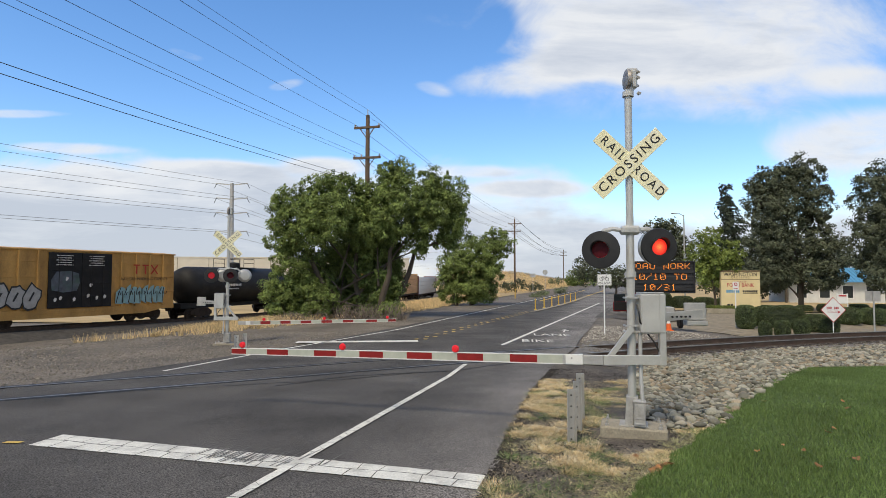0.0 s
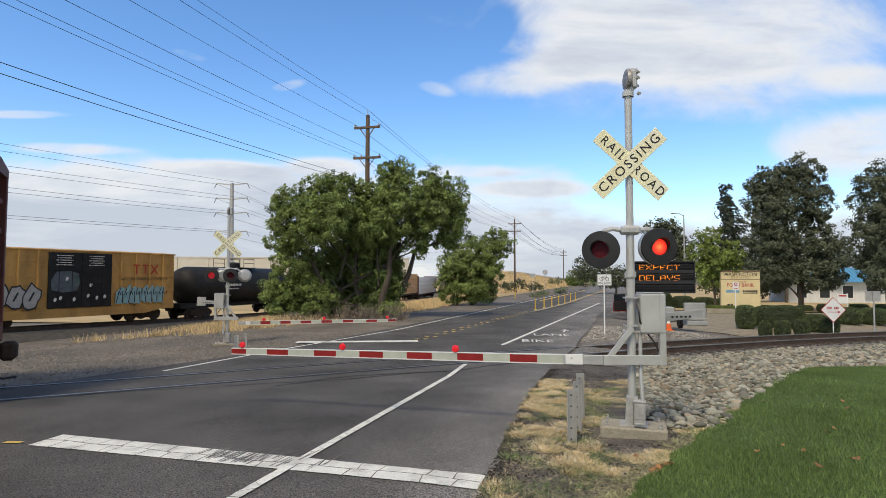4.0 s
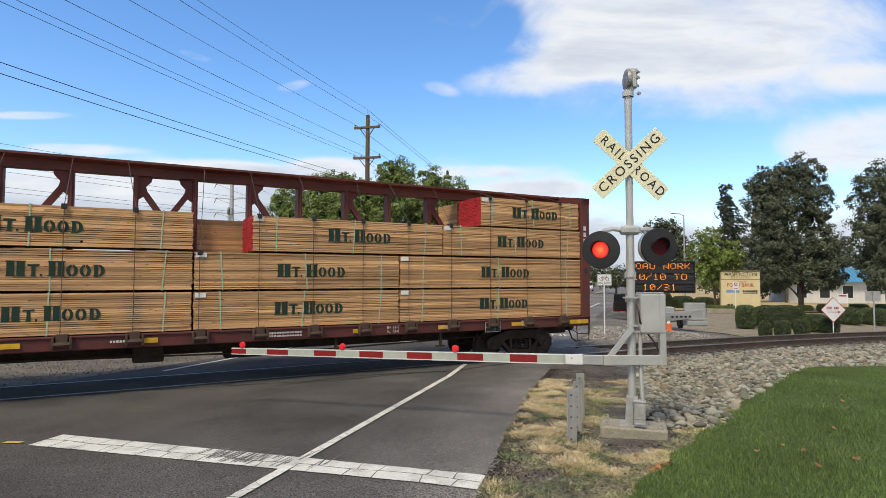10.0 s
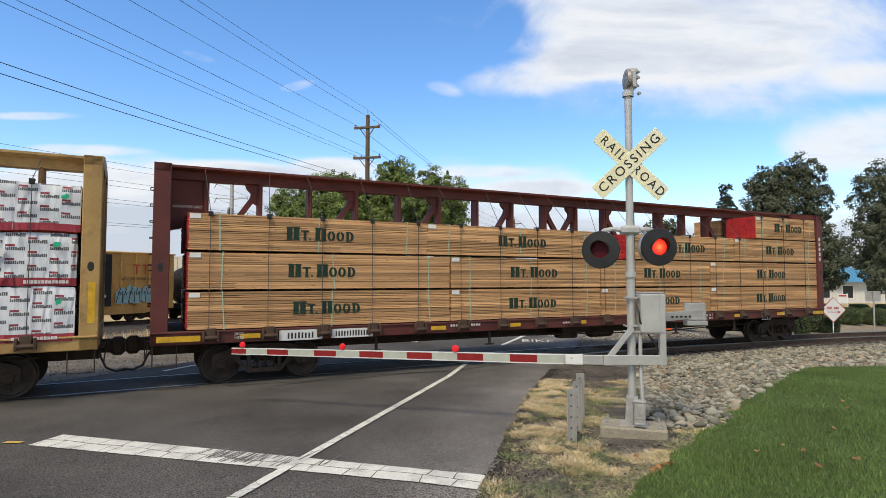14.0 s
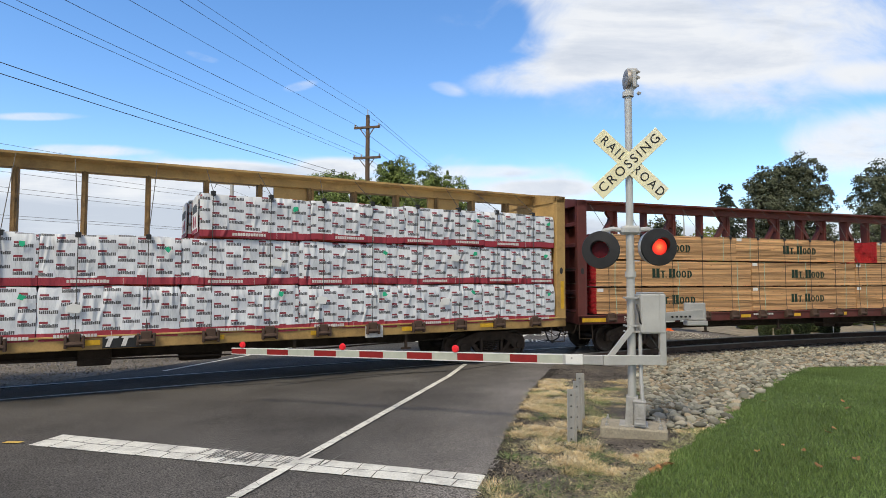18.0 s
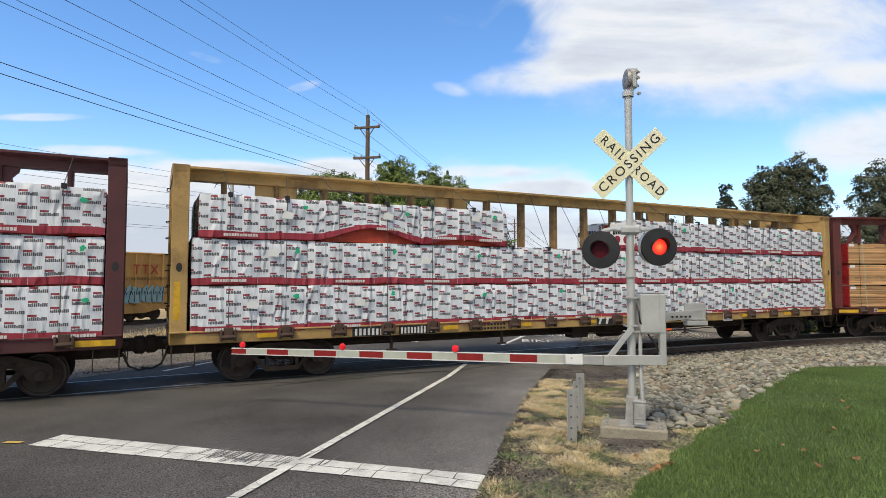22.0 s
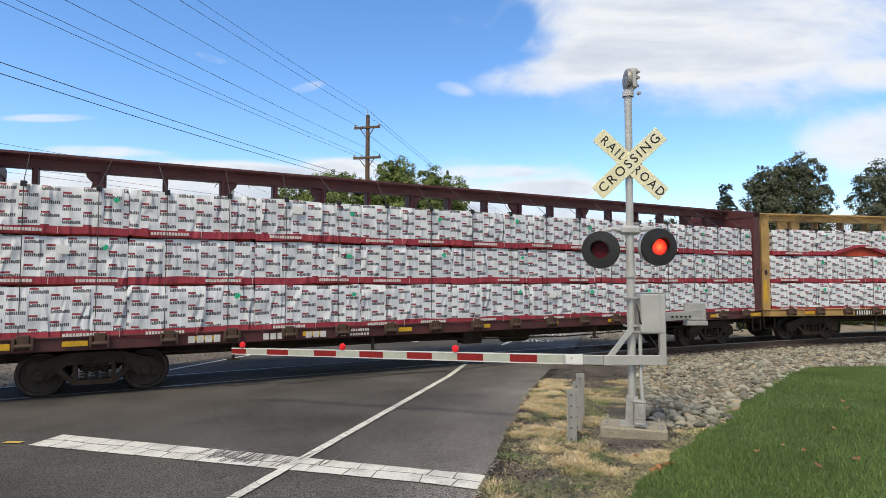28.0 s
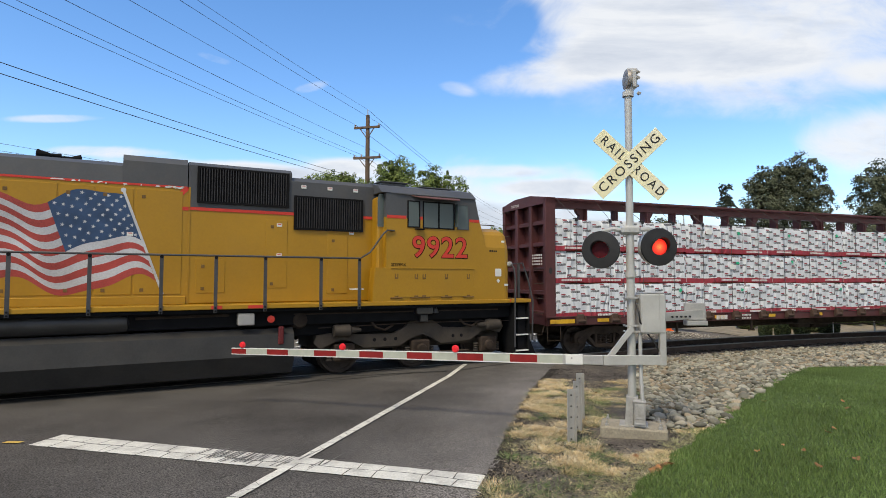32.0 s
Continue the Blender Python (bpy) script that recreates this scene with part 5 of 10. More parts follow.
def panel_car_ochre():
    car, wheels = centre_beam_car("panel_car", -14.83, 11.52, CAR_YELLOW, "weathered ochre centre-beam rail car with wrapped panel stacks", POSTS, [(-9.15, 0), (-4.27, 0), (3.9, 0), (8.2, 0)])
    z = [1.12, 2.17, 3.19, 4.17]
    x0 = -11.13
    for near in (True, False):
        for tier in (0, 1):
            for k in range(9):
                if not near and tier == 0:
                    continue
                panel_bundle(car, x0 + 2.473 * k, x0 + 2.473 * (k + 1), z[tier], z[tier + 1], near, seed=10 * tier + k + (0 if near else 100))
        for k, x in enumerate((-11.0, -8.4, -5.8)):
            panel_bundle(car, x, x + 2.6, z[2], z[3], near, seed=200 + k + (0 if near else 100), lift=0.34 if k == 1 else 0.12 if k == 2 else 0.0)
        for k, x in enumerate((1.57, 3.97, 6.37, 8.77)):
            panel_bundle(car, x - (0 if near else 0.1), x + 2.40, z[2], z[3], near, seed=230 + k + (0 if near else 100), end_print=k == 0, sag=0.03)
    tops = [z[3] if (x < -3.2 or x > 1.6) else z[2] for x in WIN]
    cables(car, WIN, tops)
    for x in (-7.6, -6.42):
        part("number_patch", Shape().box(x, x + 0.98, -1.4535, -1.4515, 0.945, 1.165), BLACK_PAINT, car, "black painted number patch")
    b = Shape()
    bars(b, -7.54, 0.97, 0.85, 0.17, 8, -1.456, 0.45, 3)
    bars(b, -6.36, 0.97, 0.88, 0.17, 10, -1.456, 0.45, 4)
    tagged(part("number_bars", b, WHITE_LETTER, car, "white car number, illegible"), kind="stuff")
    s = Shape()
    bars(s, -4.2, 1.08, 0.9, 0.06, 9, -1.453, 0.3, 5)
    bars(s, -4.2, 0.98, 0.9, 0.06, 9, -1.453, 0.3, 6)
    tagged(part("stencil_bars", s, BLACK_PAINT, car, "small illegible black stencilling"), kind="stuff")
    lg = Shape()
    for k in range(3):
        x = -0.10 + 0.27 * k
        lg.prism([(x, 0.98), (x + 0.08, 0.98), (x + 0.13, 1.14), (x + 0.22, 1.14), (x + 0.24, 1.18), (x + 0.02, 1.18), (x + 0.0, 1.14), (x + 0.05, 1.14)], -1.459, -1.455, "y")
    part("mark_patch", Shape().box(-0.15, 0.78, -1.4525, -1.4505, 0.95, 1.165), BLACK_PAINT, car)
    part("owner_mark", lg, WHITE_LETTER, car, "slanted white owner mark")
    pc = Shape().box(5.3, 5.75, -1.4605, -1.4575, 0.9, 1.18)
    part("data_panel", pc, WHITE_LETTER, car, "pale data panel")
    return car, wheels, -14.83


def panel_car_maroon():
    car, wheels = centre_beam_car("panel_car", -38.67, 11.43, CAR_MAROON_2, "dark maroon centre-beam rail car with three tiers of wrapped panels", POSTS, [(x, 1 if k % 2 else -1) for k, x in enumerate((-9.15, -6.71, -4.27, -1.83, 1.83, 4.27, 6.71, 9.15))])
    z = [1.14, 2.18, 3.15, 4.12]
    for near in (True, False):
        for tier in (0, 1, 2):
            for k in range(9):
                if not near and tier < 2:
                    continue
                x = -11.08 + 2.462 * k
                panel_bundle(car, x, x + 2.462, z[tier], z[tier + 1], near, seed=300 + 10 * tier + k + (0 if near else 100))
    cables(car, WIN, [z[3]] * len(WIN))
    b = Shape()
    bars(b, -7.48, 0.98, 0.66, 0.16, 4, -1.453, 0.2, 3)
    bars(b, -5.97, 0.98, 0.46, 0.15, 3, -1.453, 0.2, 4)
    bars(b, -5.03, 0.98, 0.50, 0.15, 3, -1.453, 0.2, 4)
    bars(b, -4.2, 1.08, 0.7, 0.06, 12, -1.453, 0.3, 5)
    bars(b, -4.2, 0.98, 0.7, 0.06, 10, -1.453, 0.3, 6)
    tagged(part("number_bars", b, WHITE_LETTER, car, "white car number, illegible"), kind="stuff")
    lettering("stencil_words", "JACK\nHERE", 0.085, WHITE_LETTER, car, Matrix.Translation((9.0, -1.4535, 1.08)) @ FACE_NEAR)
    pc = Shape().box(7.3, 7.8, -1.4605, -1.4575, 0.86, 1.16)
    p = part("data_panel", pc, BLACK_PAINT, car, "black data panel")
    b = Shape().box(7.31, 7.79, -1.4625, -1.461, 1.135, 1.155).box(7.31, 7.79, -1.4625, -1.461, 0.865, 0.885).box(7.31, 7.32, -1.4625, -1.461, 0.865, 1.155).box(7.78, 7.79, -1.4625, -1.461, 0.865, 1.155).box(7.6, 7.615, -1.4625, -1.461, 0.865, 1.155)
    part("panel_lines", b, WHITE_LETTER, p)
    e = Shape()
    for k in range(4):
        for i in range(5):
            e.box(-11.436, -11.43, -0.36 + 0.13 * i - 0.9 + 0.05, -0.36 + 0.13 * i - 0.82 + 0.05, 3.0 - 0.09 * k, 3.05 - 0.09 * k)
    tagged(part("stencil_bars", e, WHITE_LETTER, car, "small illegible white stencilling"), kind="stuff")
    lettering("stencil_words", "CAUTION", 0.12, WHITE_LETTER, car, Matrix.Translation((-11.435, 0.5, 4.65)) @ Matrix.Rotation(radians(-90), 4, "Z") @ FACE_NEAR)
    return car, wheels, -38.67


TRAIN = [lumber_car(), panel_car_ochre(), panel_car_maroon()]


# ---- locomotive ----
LOCO_YELLOW = surf("locomotive_yellow", (0.385, 0.205, 0.010), 0.42, var=0.10, scale=1.0, fine=20, bump=0.03, dirt=(0.38, 0.21, 0.03), dirt_amount=0.35, spec=0.45)
LOCO_GREY = surf("locomotive_grey", (0.075, 0.078, 0.084), 0.5, var=0.15, scale=1.2, fine=25, bump=0.04, dirt=(0.14, 0.12, 0.10), dirt_amount=0.3)
LOCO_RED = surf("locomotive_red", (0.58, 0.045, 0.028), 0.5, var=0.12, bump=0.03)
LOCO_WHITE = surf("mural_white", (0.50, 0.51, 0.53), 0.5, var=0.3, scale=1.3, bump=0.03)
LOCO_BLUE = surf("mural_blue", (0.03, 0.065, 0.14), 0.5, var=0.35, scale=3, bump=0.03)
MURAL_RED = surf("mural_red", (0.36, 0.055, 0.045), 0.5, var=0.4, scale=1.3, bump=0.03)
RAIL_GREY = surf("handrail_grey", (0.055, 0.057, 0.062), 0.5, var=0.25, scale=4, fine=40, bump=0.05, dirt=(0.10, 0.08, 0.06), dirt_amount=0.4)
MESH_BLACK = surf("radiator_black", (0.010, 0.010, 0.011), 0.85, var=0.3, bump=0.1, spec=0.12)
TANK_GREY = surf("fuel_tank_grey", (0.036, 0.035, 0.034), 0.4, var=0.3, scale=1.5, fine=25, bump=0.1, dirt=(0.065, 0.055, 0.046), dirt_amount=0.4)
TRUCK_GREY = surf("truck_grime", (0.060, 0.048, 0.037), 0.85, var=0.35, scale=3, fine=30, bump=0.25, dirt=(0.04, 0.034, 0.03), dirt_amount=0.6)
CAB_GLASS = glass("cab_glass", (0.10, 0.13, 0.13), 0.03, 0.85)
SIGHT_RED = surf("dim_red_glass", (0.12, 0.02, 0.022), 0.3, var=0.2, bump=0.02)
LATCH = surf("worn_latch", (0.16, 0.09, 0.025), 0.6, var=0.3, bump=0.05)
GRILLE_SLAT = surf("grille_slat", (0.032, 0.032, 0.034), 0.6, var=0.3, bump=0.05)
SUNSHADE = surf("brown_sunshade", (0.13, 0.055, 0.045), 0.6, var=0.2, bump=0.05)


def wavy_band(shape, x0, x1, lo, hi, y, n=48):
    """A flat band between two curves lo(x) and hi(x), on the plane y."""
    k = len(shape.v)
    for i in range(n + 1):
        x = x0 + (x1 - x0) * i / n
        shape.v += [(x, y, lo(x)), (x, y, hi(x))]
    shape.f += [[k + 2 * i, k + 2 * i + 2, k + 2 * i + 3, k + 2 * i + 1] for i in range(n)]


def star(shape, x, z, r, y, tilt):
    pts = []
    for k in range(10):
        a = tilt + math.pi / 2 + k * math.pi / 5
        q = r if k % 2 == 0 else r * 0.42
        pts.append((x + q * math.cos(a), y, z + q * math.sin(a)))
    pts.append((x, y, z))
    shape.add(pts, [(k, (k + 1) % 10, 10) for k in range(10)])


def locomotive():
    s_mid = -61.7
    t = thing("locomotive", rail_pose(s_mid + run(0.0), 6.95), "yellow and grey diesel locomotive with a flag mural", "locomotive")
    HY = 0.97
    # frame, walkway and yellow side strip
    part("frame", Shape().box(-10.6, 10.5, -1.3, 1.3, 1.25, 1.62, 0.02).box(-10.6, 9.9, -1.5, 1.5, 1.58, 1.66, 0.01), MESH_BLACK, t, "black underframe")
    part("walkway", Shape().box(-10.6, 10.55, -1.56, 1.56, 1.66, 1.76, 0.012), LOCO_YELLOW, t, "yellow walkway edge")
    # long hood
    part("long_hood", Shape().box(-10.2, 6.2, -HY, HY, 1.76, 4.32, 0.03), LOCO_YELLOW, t, "yellow long hood")
    part("roof_section", Shape().prism([(-HY - 0.004, 4.3), (HY + 0.004, 4.3), (HY - 0.05, 4.66), (0.7, 4.76), (-0.7, 4.76), (-HY + 0.05, 4.66)], -10.2, 0.5, "x"), LOCO_GREY, t, "dark grey stepped roof section")
    part("roof_section", Shape().prism([(-HY - 0.004, 4.3), (HY + 0.004, 4.3), (HY + 0.004, 4.78), (0.82, 4.92), (-0.82, 4.92), (-HY - 0.004, 4.78)], 0.5, 1.74, "x"), LOCO_GREY, t, "dark grey stepped roof section")
    part("roof_section", Shape().prism([(-HY - 0.006, 3.86), (HY + 0.006, 3.86), (HY + 0.006, 4.80), (0.85, 4.88), (-0.85, 4.88), (-HY - 0.006, 4.80)], 1.76, 4.0, "x"), LOCO_GREY, t, "dark grey stepped roof section")
    part("roof_section", Shape().prism([(-HY - 0.006, 3.86), (HY + 0.006, 3.86), (HY + 0.006, 4.62), (0.85, 4.72), (-0.85, 4.72), (-HY - 0.006, 4.62)], 4.0, 6.15, "x"), LOCO_GREY, t, "dark grey stepped roof section")
    ho = Shape().box(-1.1, -0.5, -0.12, 0.12, 4.76, 4.82).lathe([(0.05, -0.35), (0.11, -0.33), (0.04, -0.1), (0.04, 0.1)], Matrix.Translation((-0.75, -0.12, 4.9)) @ Matrix.Rotation(radians(90), 4, "Y"), 12).lathe([(0.05, -0.3), (0.10, -0.28), (0.04, -0.1), (0.04, 0.1)], Matrix.Translation((-0.6, 0.1, 4.9)) @ Matrix.Rotation(radians(-90), 4, "Y"), 12)
    part("air_horn", ho, MESH_BLACK, t, "cluster of black air horns")
    # red lining
    rd = Shape()
    rd.box(-10.2, 1.76, -HY - 0.010, -HY - 0.006, 4.265, 4.31)
    rd.add([(1.76, -HY - 0.010, 4.31), (1.66, -HY - 0.010, 4.28), (1.21, -HY - 0.010, 3.79), (1.76, -HY - 0.010, 3.79), (1.76, -HY - 0.010, 3.87), (1.42, -HY - 0.010, 3.87), (1.76, -HY - 0.010, 4.235)], [(0, 1, 6), (1, 2, 5, 6), (2, 3, 4, 5)])
    rd.box(1.76, 6.1, -HY - 0.012, -HY - 0.008, 3.805, 3.875)
    part("red_lining", rd, LOCO_RED, t, "red lining between grey and yellow")
    r_ = random.Random(71)
    for k in range(26):
        x = 1.7 - abs(r_.gauss(0, 1.9))
        w = r_.uniform(0.03, 0.16)
        z = 4.30 - r_.random() * 0.03
        part("paint_flake", Shape().prism([(x, z - 0.012), (x + w * 0.4, z - r_.uniform(0.01, 0.03)), (x + w, z - 0.008), (x + w * 0.7, z + 0.012), (x + w * 0.2, z + 0.01)], -HY - 0.0125, -HY - 0.0105, "y"), PAPER, t, "bare pale patch where paint has flaked")
    # radiators and their grilles
    for x0, x1, z0, z1, n, nm in ((1.98, 3.88, 4.02, 4.74, 34, "radiator_grille"), (4.1, 5.72, 3.52, 4.24, 28, "dynamic_brake_grille")):
        g = part(nm, Shape().box(x0, x1, -HY - 0.03, -HY, z0, z1, 0.005), MESH_BLACK, t, "black louvred grille")
        part("grille_frame", Shape().box(x0 - 0.05, x1 + 0.05, -HY - 0.05, -HY - 0.01, z1, z1 + 0.04).box(x0 - 0.05, x1 + 0.05, -HY - 0.05, -HY - 0.01, z0 - 0.05, z0).box(x0 - 0.05, x0, -HY - 0.05, -HY - 0.01, z0, z1).box(x1, x1 + 0.05, -HY - 0.05, -HY - 0.01, z0, z1), MESH_BLACK, g)
        for k in range(n):
            x = x0 + (x1 - x0) * (k + 0.5) / n
            part("slat", Shape().box(x - 0.008, x + 0.008, -HY - 0.055, -HY - 0.03, z0, z1), GRILLE_SLAT, g)
    # hood doors
    for x0, x1, z0, z1 in ((-1.62, -0.62, 1.98, 4.2), (-0.60, 0.02, 1.98, 4.2), (0.04, 0.72, 1.98, 4.2), (0.74, 1.66, 1.98, 4.2), (-2.6, -1.64, 1.98, 4.2), (3.4, 3.92, 2.1, 3.68), (4.86, 5.4, 1.95, 3.4), (1.92, 2.55, 2.0, 2.75)):
        d = part("hood_door", Shape().box(x0 + 0.012, x1 - 0.012, -HY - 0.011, -HY + 0.01, z0, z1, 0.006), LOCO_YELLOW, t, "flush yellow hood door")
        for z in (z1 - 0.2, z0 + 0.06):
            part("latch", Shape().box(x0 + 0.12, x0 + 0.19, -HY - 0.022, -HY - 0.01, z, z + 0.07, 0.004), LATCH, d)
    part("hood_ledge", Shape().box(-10.2, 1.74, -HY - 0.05, -HY, 1.76, 1.94, 0.01).box(1.76, 1.80, -HY - 0.012, -HY, 1.76, 4.3), LOCO_YELLOW, t)
    # flag mural
    FY = -HY - 0.0125
    def flag(a, f):
        """A point of the painted flag: a metres from the staff, f of the way up."""
        sx, sz = 1.16 - 0.60 * f, 2.26 + 1.74 * f
        ph = 0.9 * (1 - f)
        swell = 0.21 * (math.sin(2.7 * a + ph) - math.sin(ph)) + 0.05 * math.sin(6.1 * a + 2 * f)
        squeeze = 1 - 0.10 * math.sin(1.9 * a) - 0.03 * a
        return sx - a, FY, 3.15 + (sz - 3.15) * squeeze + swell + 0.02 * a

    def cloth(a0, a1, f0, f1, y, n=44, m=1):
        sh = Shape()
        for i in range(n + 1):
            for j in range(m + 1):
                p = flag(a0 + (a1 - a0) * i / n, f0 + (f1 - f0) * j / m)
                sh.v.append((p[0], y, p[2]))
        w = m + 1
        sh.f = [[i * w + j, i * w + j + 1, (i + 1) * w + j + 1, (i + 1) * w + j] for i in range(n) for j in range(m)]
        return sh
    for k in range(13):
        part("flag_stripe", cloth(0.0, 4.6, k / 13, (k + 1) / 13, FY), MURAL_RED if k % 2 == 0 else LOCO_WHITE, t, "painted flag stripe", fix=False)
    part("flag_canton", cloth(0.0, 1.34, 6 / 13, 1.0, FY - 0.002, 24, 4), LOCO_BLUE, t, "painted blue flag canton", fix=False)
    sh = Shape()
    for i in range(9):
        for j in range(11):
            if (i + j) % 2:
                continue
            p = flag(0.10 + 0.115 * j, (6.45 + 0.76 * i) / 13)
            star(sh, p[0], p[2], 0.042, FY - 0.004, -0.2)
    tagged(part("flag_star", sh, LOCO_WHITE, t, "", fix=False), "painted white stars", "", "", "stuff")
    part("flag_staff", Shape().bar((0.53, FY - 0.004, 4.12), (1.30, FY - 0.004, 1.98), 0.004, 0.05).lathe([(0.005, 0), (0.05, 0.001), (0.05, 0.005)], Matrix.Translation((0.52, FY, 4.15)) @ Matrix.Rotation(radians(90), 4, "X"), 12), LOCO_WHITE, t, "painted flag staff")
    # cab
    CY = 1.52
    lower = [(6.18, 1.76), (9.07, 1.76), (9.07, 3.18), (8.88, 3.84), (6.18, 3.84)]
    upper = [(6.18, 3.84), (8.88, 3.84), (8.74, 4.44), (6.18, 4.44)]
    part("cab", Shape().prism(lower, -CY, CY, "y"), LOCO_YELLOW, t, "wide yellow cab")
    part("cab_upper", Shape().prism(upper, -CY, CY, "y"), LOCO_GREY, t, "grey upper cab")
    part("cab_roof", Shape().prism([(-CY - 0.02, 4.44), (CY + 0.02, 4.44), (CY - 0.25, 4.64), (0.6, 4.78), (-0.6, 4.78), (-CY + 0.25, 4.64)], 6.05, 8.76, "x").box(6.3, 7.0, -0.9, 0.9, 4.60, 4.80, 0.03).box(6.26, 7.04, -0.94, 0.94, 4.79, 4.82, 0.01).box(7.4, 8.3, -0.95, 0.95, 4.55, 4.73, 0.03).box(7.36, 8.34, -0.99, 0.99, 4.72, 4.75, 0.01).lathe([(0.1, 0), (0.1, 0.05), (0.03, 0.09)], Matrix.Translation((6.75, -0.3, 4.82)), 14), LOCO_GREY, t, "grey cab roof with hatches")
    part("red_lining", Shape().box(6.2, 6.72, -CY - 0.006, -CY - 0.002, 3.81, 3.885).box(8.56, 8.87, -CY - 0.006, -CY - 0.002, 3.81, 3.885).box(7.10, 7.18, -CY - 0.006, -CY - 0.002, 3.81, 3.885), LOCO_RED, t, "red lining on the cab")
    part("drip_rail", Shape().box(6.43, 8.74, -CY - 0.035, -CY, 4.41, 4.445, 0.008), LOCO_GREY, t)
    # cab windows
    for x0, x1, z0, z1 in ((6.78, 7.07, 3.63, 4.25), (7.21, 7.62, 3.62, 4.25), (7.66, 8.07, 3.62, 4.25), (8.22, 8.51, 3.63, 4.24)):
        w = part("cab_window", Shape().box(x0, x1, -CY - 0.008, -CY - 0.003, z0, z1), CAB_GLASS, t, "dark cab window")
        part("window_frame", Shape().box(x0 - 0.03, x1 + 0.03, -CY - 0.018, -CY - 0.002, z1, z1 + 0.03).box(x0 - 0.03, x1 + 0.03, -CY - 0.018, -CY - 0.002, z0 - 0.03, z0).box(x0 - 0.03, x0, -CY - 0.018, -CY - 0.002, z0, z1).box(x1, x1 + 0.03, -CY - 0.018, -CY - 0.002, z0, z1), MESH_BLACK if x0 < 8.1 else LOCO_GREY, w)
    sd = Shape()
    for x, q in ((6.86, 0.02), (7.05, 0.22), (7.5, 0.28), (8.12, 0.28), (8.22, 0.06)):
        sd.v += [(x, -CY, 4.40), (x, -CY, 4.415), (x, -CY - q, 4.415 - 0.3 * q), (x, -CY - q, 4.40 - 0.3 * q)]
    sd.f = [[4 * i + j, 4 * i + (j + 1) % 4, 4 * i + 4 + (j + 1) % 4, 4 * i + 4 + j] for i in range(4) for j in range(4)] + [[0, 1, 2, 3], [16, 17, 18, 19]]
    part("sunshade", sd, SUNSHADE, t, "brown cab sunshade")
    part("armrest", Shape().box(6.95, 7.2, -CY - 0.1, -CY, 3.55, 3.58, 0.01), MESH_BLACK, t)
    part("wind_deflector", Shape().box(8.12, 8.14, -CY - 0.14, -CY, 3.66, 4.25), CAB_GLASS, t)
    # cab rear corner door
    part("corner_post", Shape().box(6.02, 6.28, -1.35, -0.95, 2.35, 4.35, 0.05), LOCO_YELLOW, t)
    part("side_light", Shape().prism([(6.02, 3.60), (6.24, 3.60), (6.24, 4.3), (6.16, 4.42), (6.06, 4.42), (6.02, 4.3)], -1.365, -1.345, "y"), CAB_GLASS, t, "tall narrow door window")
    part("lower_cabinet", Shape().prism([(5.84, 1.76), (6.4, 1.76), (6.4, 2.60), (5.9, 2.58), (5.84, 2.04)], -CY - 0.01, -CY + 0.3, "y"), LOCO_YELLOW, t, "yellow equipment cabinet")
    d = part("cabinet_door", Shape().box(6.34, 8.70, -CY - 0.014, -CY, 1.86, 2.57, 0.006), LOCO_YELLOW, t, "long flush equipment door under the cab")
    part("door_drip", Shape().box(6.3, 8.72, -CY - 0.03, -CY - 0.012, 2.565, 2.59, 0.004), LOCO_YELLOW, d)
    for x in (6.46, 7.0, 7.22, 7.86, 8.52):
        part("latch", Shape().box(x - 0.045, x - 0.02, -CY - 0.024, -CY - 0.013, 2.32, 2.44, 0.004).box(x + 0.02, x + 0.045, -CY - 0.024, -CY - 0.013, 2.32, 2.44, 0.004).box(x - 0.045, x + 0.045, -CY - 0.024, -CY - 0.013, 2.31, 2.35, 0.004), LATCH, d)
        part("hinge", Shape().rod((x - 0.16, -CY - 0.02, 1.845), (x + 0.16, -CY - 0.02, 1.845), 0.016, seg=8).box(x - 0.05, x + 0.05, -CY - 0.026, -CY - 0.012, 1.835, 1.90, 0.004), LATCH, d)
    lettering("road_number", "9922", 0.70, LOCO_RED, t, Matrix.Translation((7.69, -CY - 0.008, 3.095)) @ FACE_NEAR @ Matrix.Diagonal((1.12, 1.08, 1, 1)), 0.006, 1.06, label="large red road number", bold=0.008)
    lettering("road_number_shadow", "9922", 0.70, MESH_BLACK, t, Matrix.Translation((7.695, -CY - 0.004, 3.09)) @ FACE_NEAR @ Matrix.Diagonal((1.12, 1.08, 1, 1)), 0.004, 1.06, label="black outline of the road number", bold=0.022)
    lettering("model_plate", "SD59MX", 0.11, MESH_BLACK, t, Matrix.Translation((6.52, -CY - 0.006, 2.66)) @ FACE_NEAR)
    lettering("front_letter", "F", 0.12, LOCO_RED, t, Matrix.Translation((9.86, -1.5635, 1.71)) @ FACE_NEAR)
    # short nose
    NY = 1.505
    ns = Shape()
    half_ring = lambda d, e: [(-NY + d, 1.76), (-NY + d, 3.16 - e), (-1.40 + d, 3.50 - e), (-1.30 + d, 3.60 - e), (-1.02 + d, 3.705 - e), (1.02 - d, 3.705 - e), (1.30 - d, 3.60 - e), (1.40 - d, 3.50 - e), (NY - d, 3.16 - e), (NY - d, 1.76)]
    secs = ((8.80, 0.0, 0.0), (9.70, 0.0, 0.0), (9.80, 0.03, 0.03), (9.86, 0.09, 0.09), (9.88, 0.16, 0.17))
    for x, d, e in secs:
        ns.v += [(x, y, z) for y, z in half_ring(d, e)]
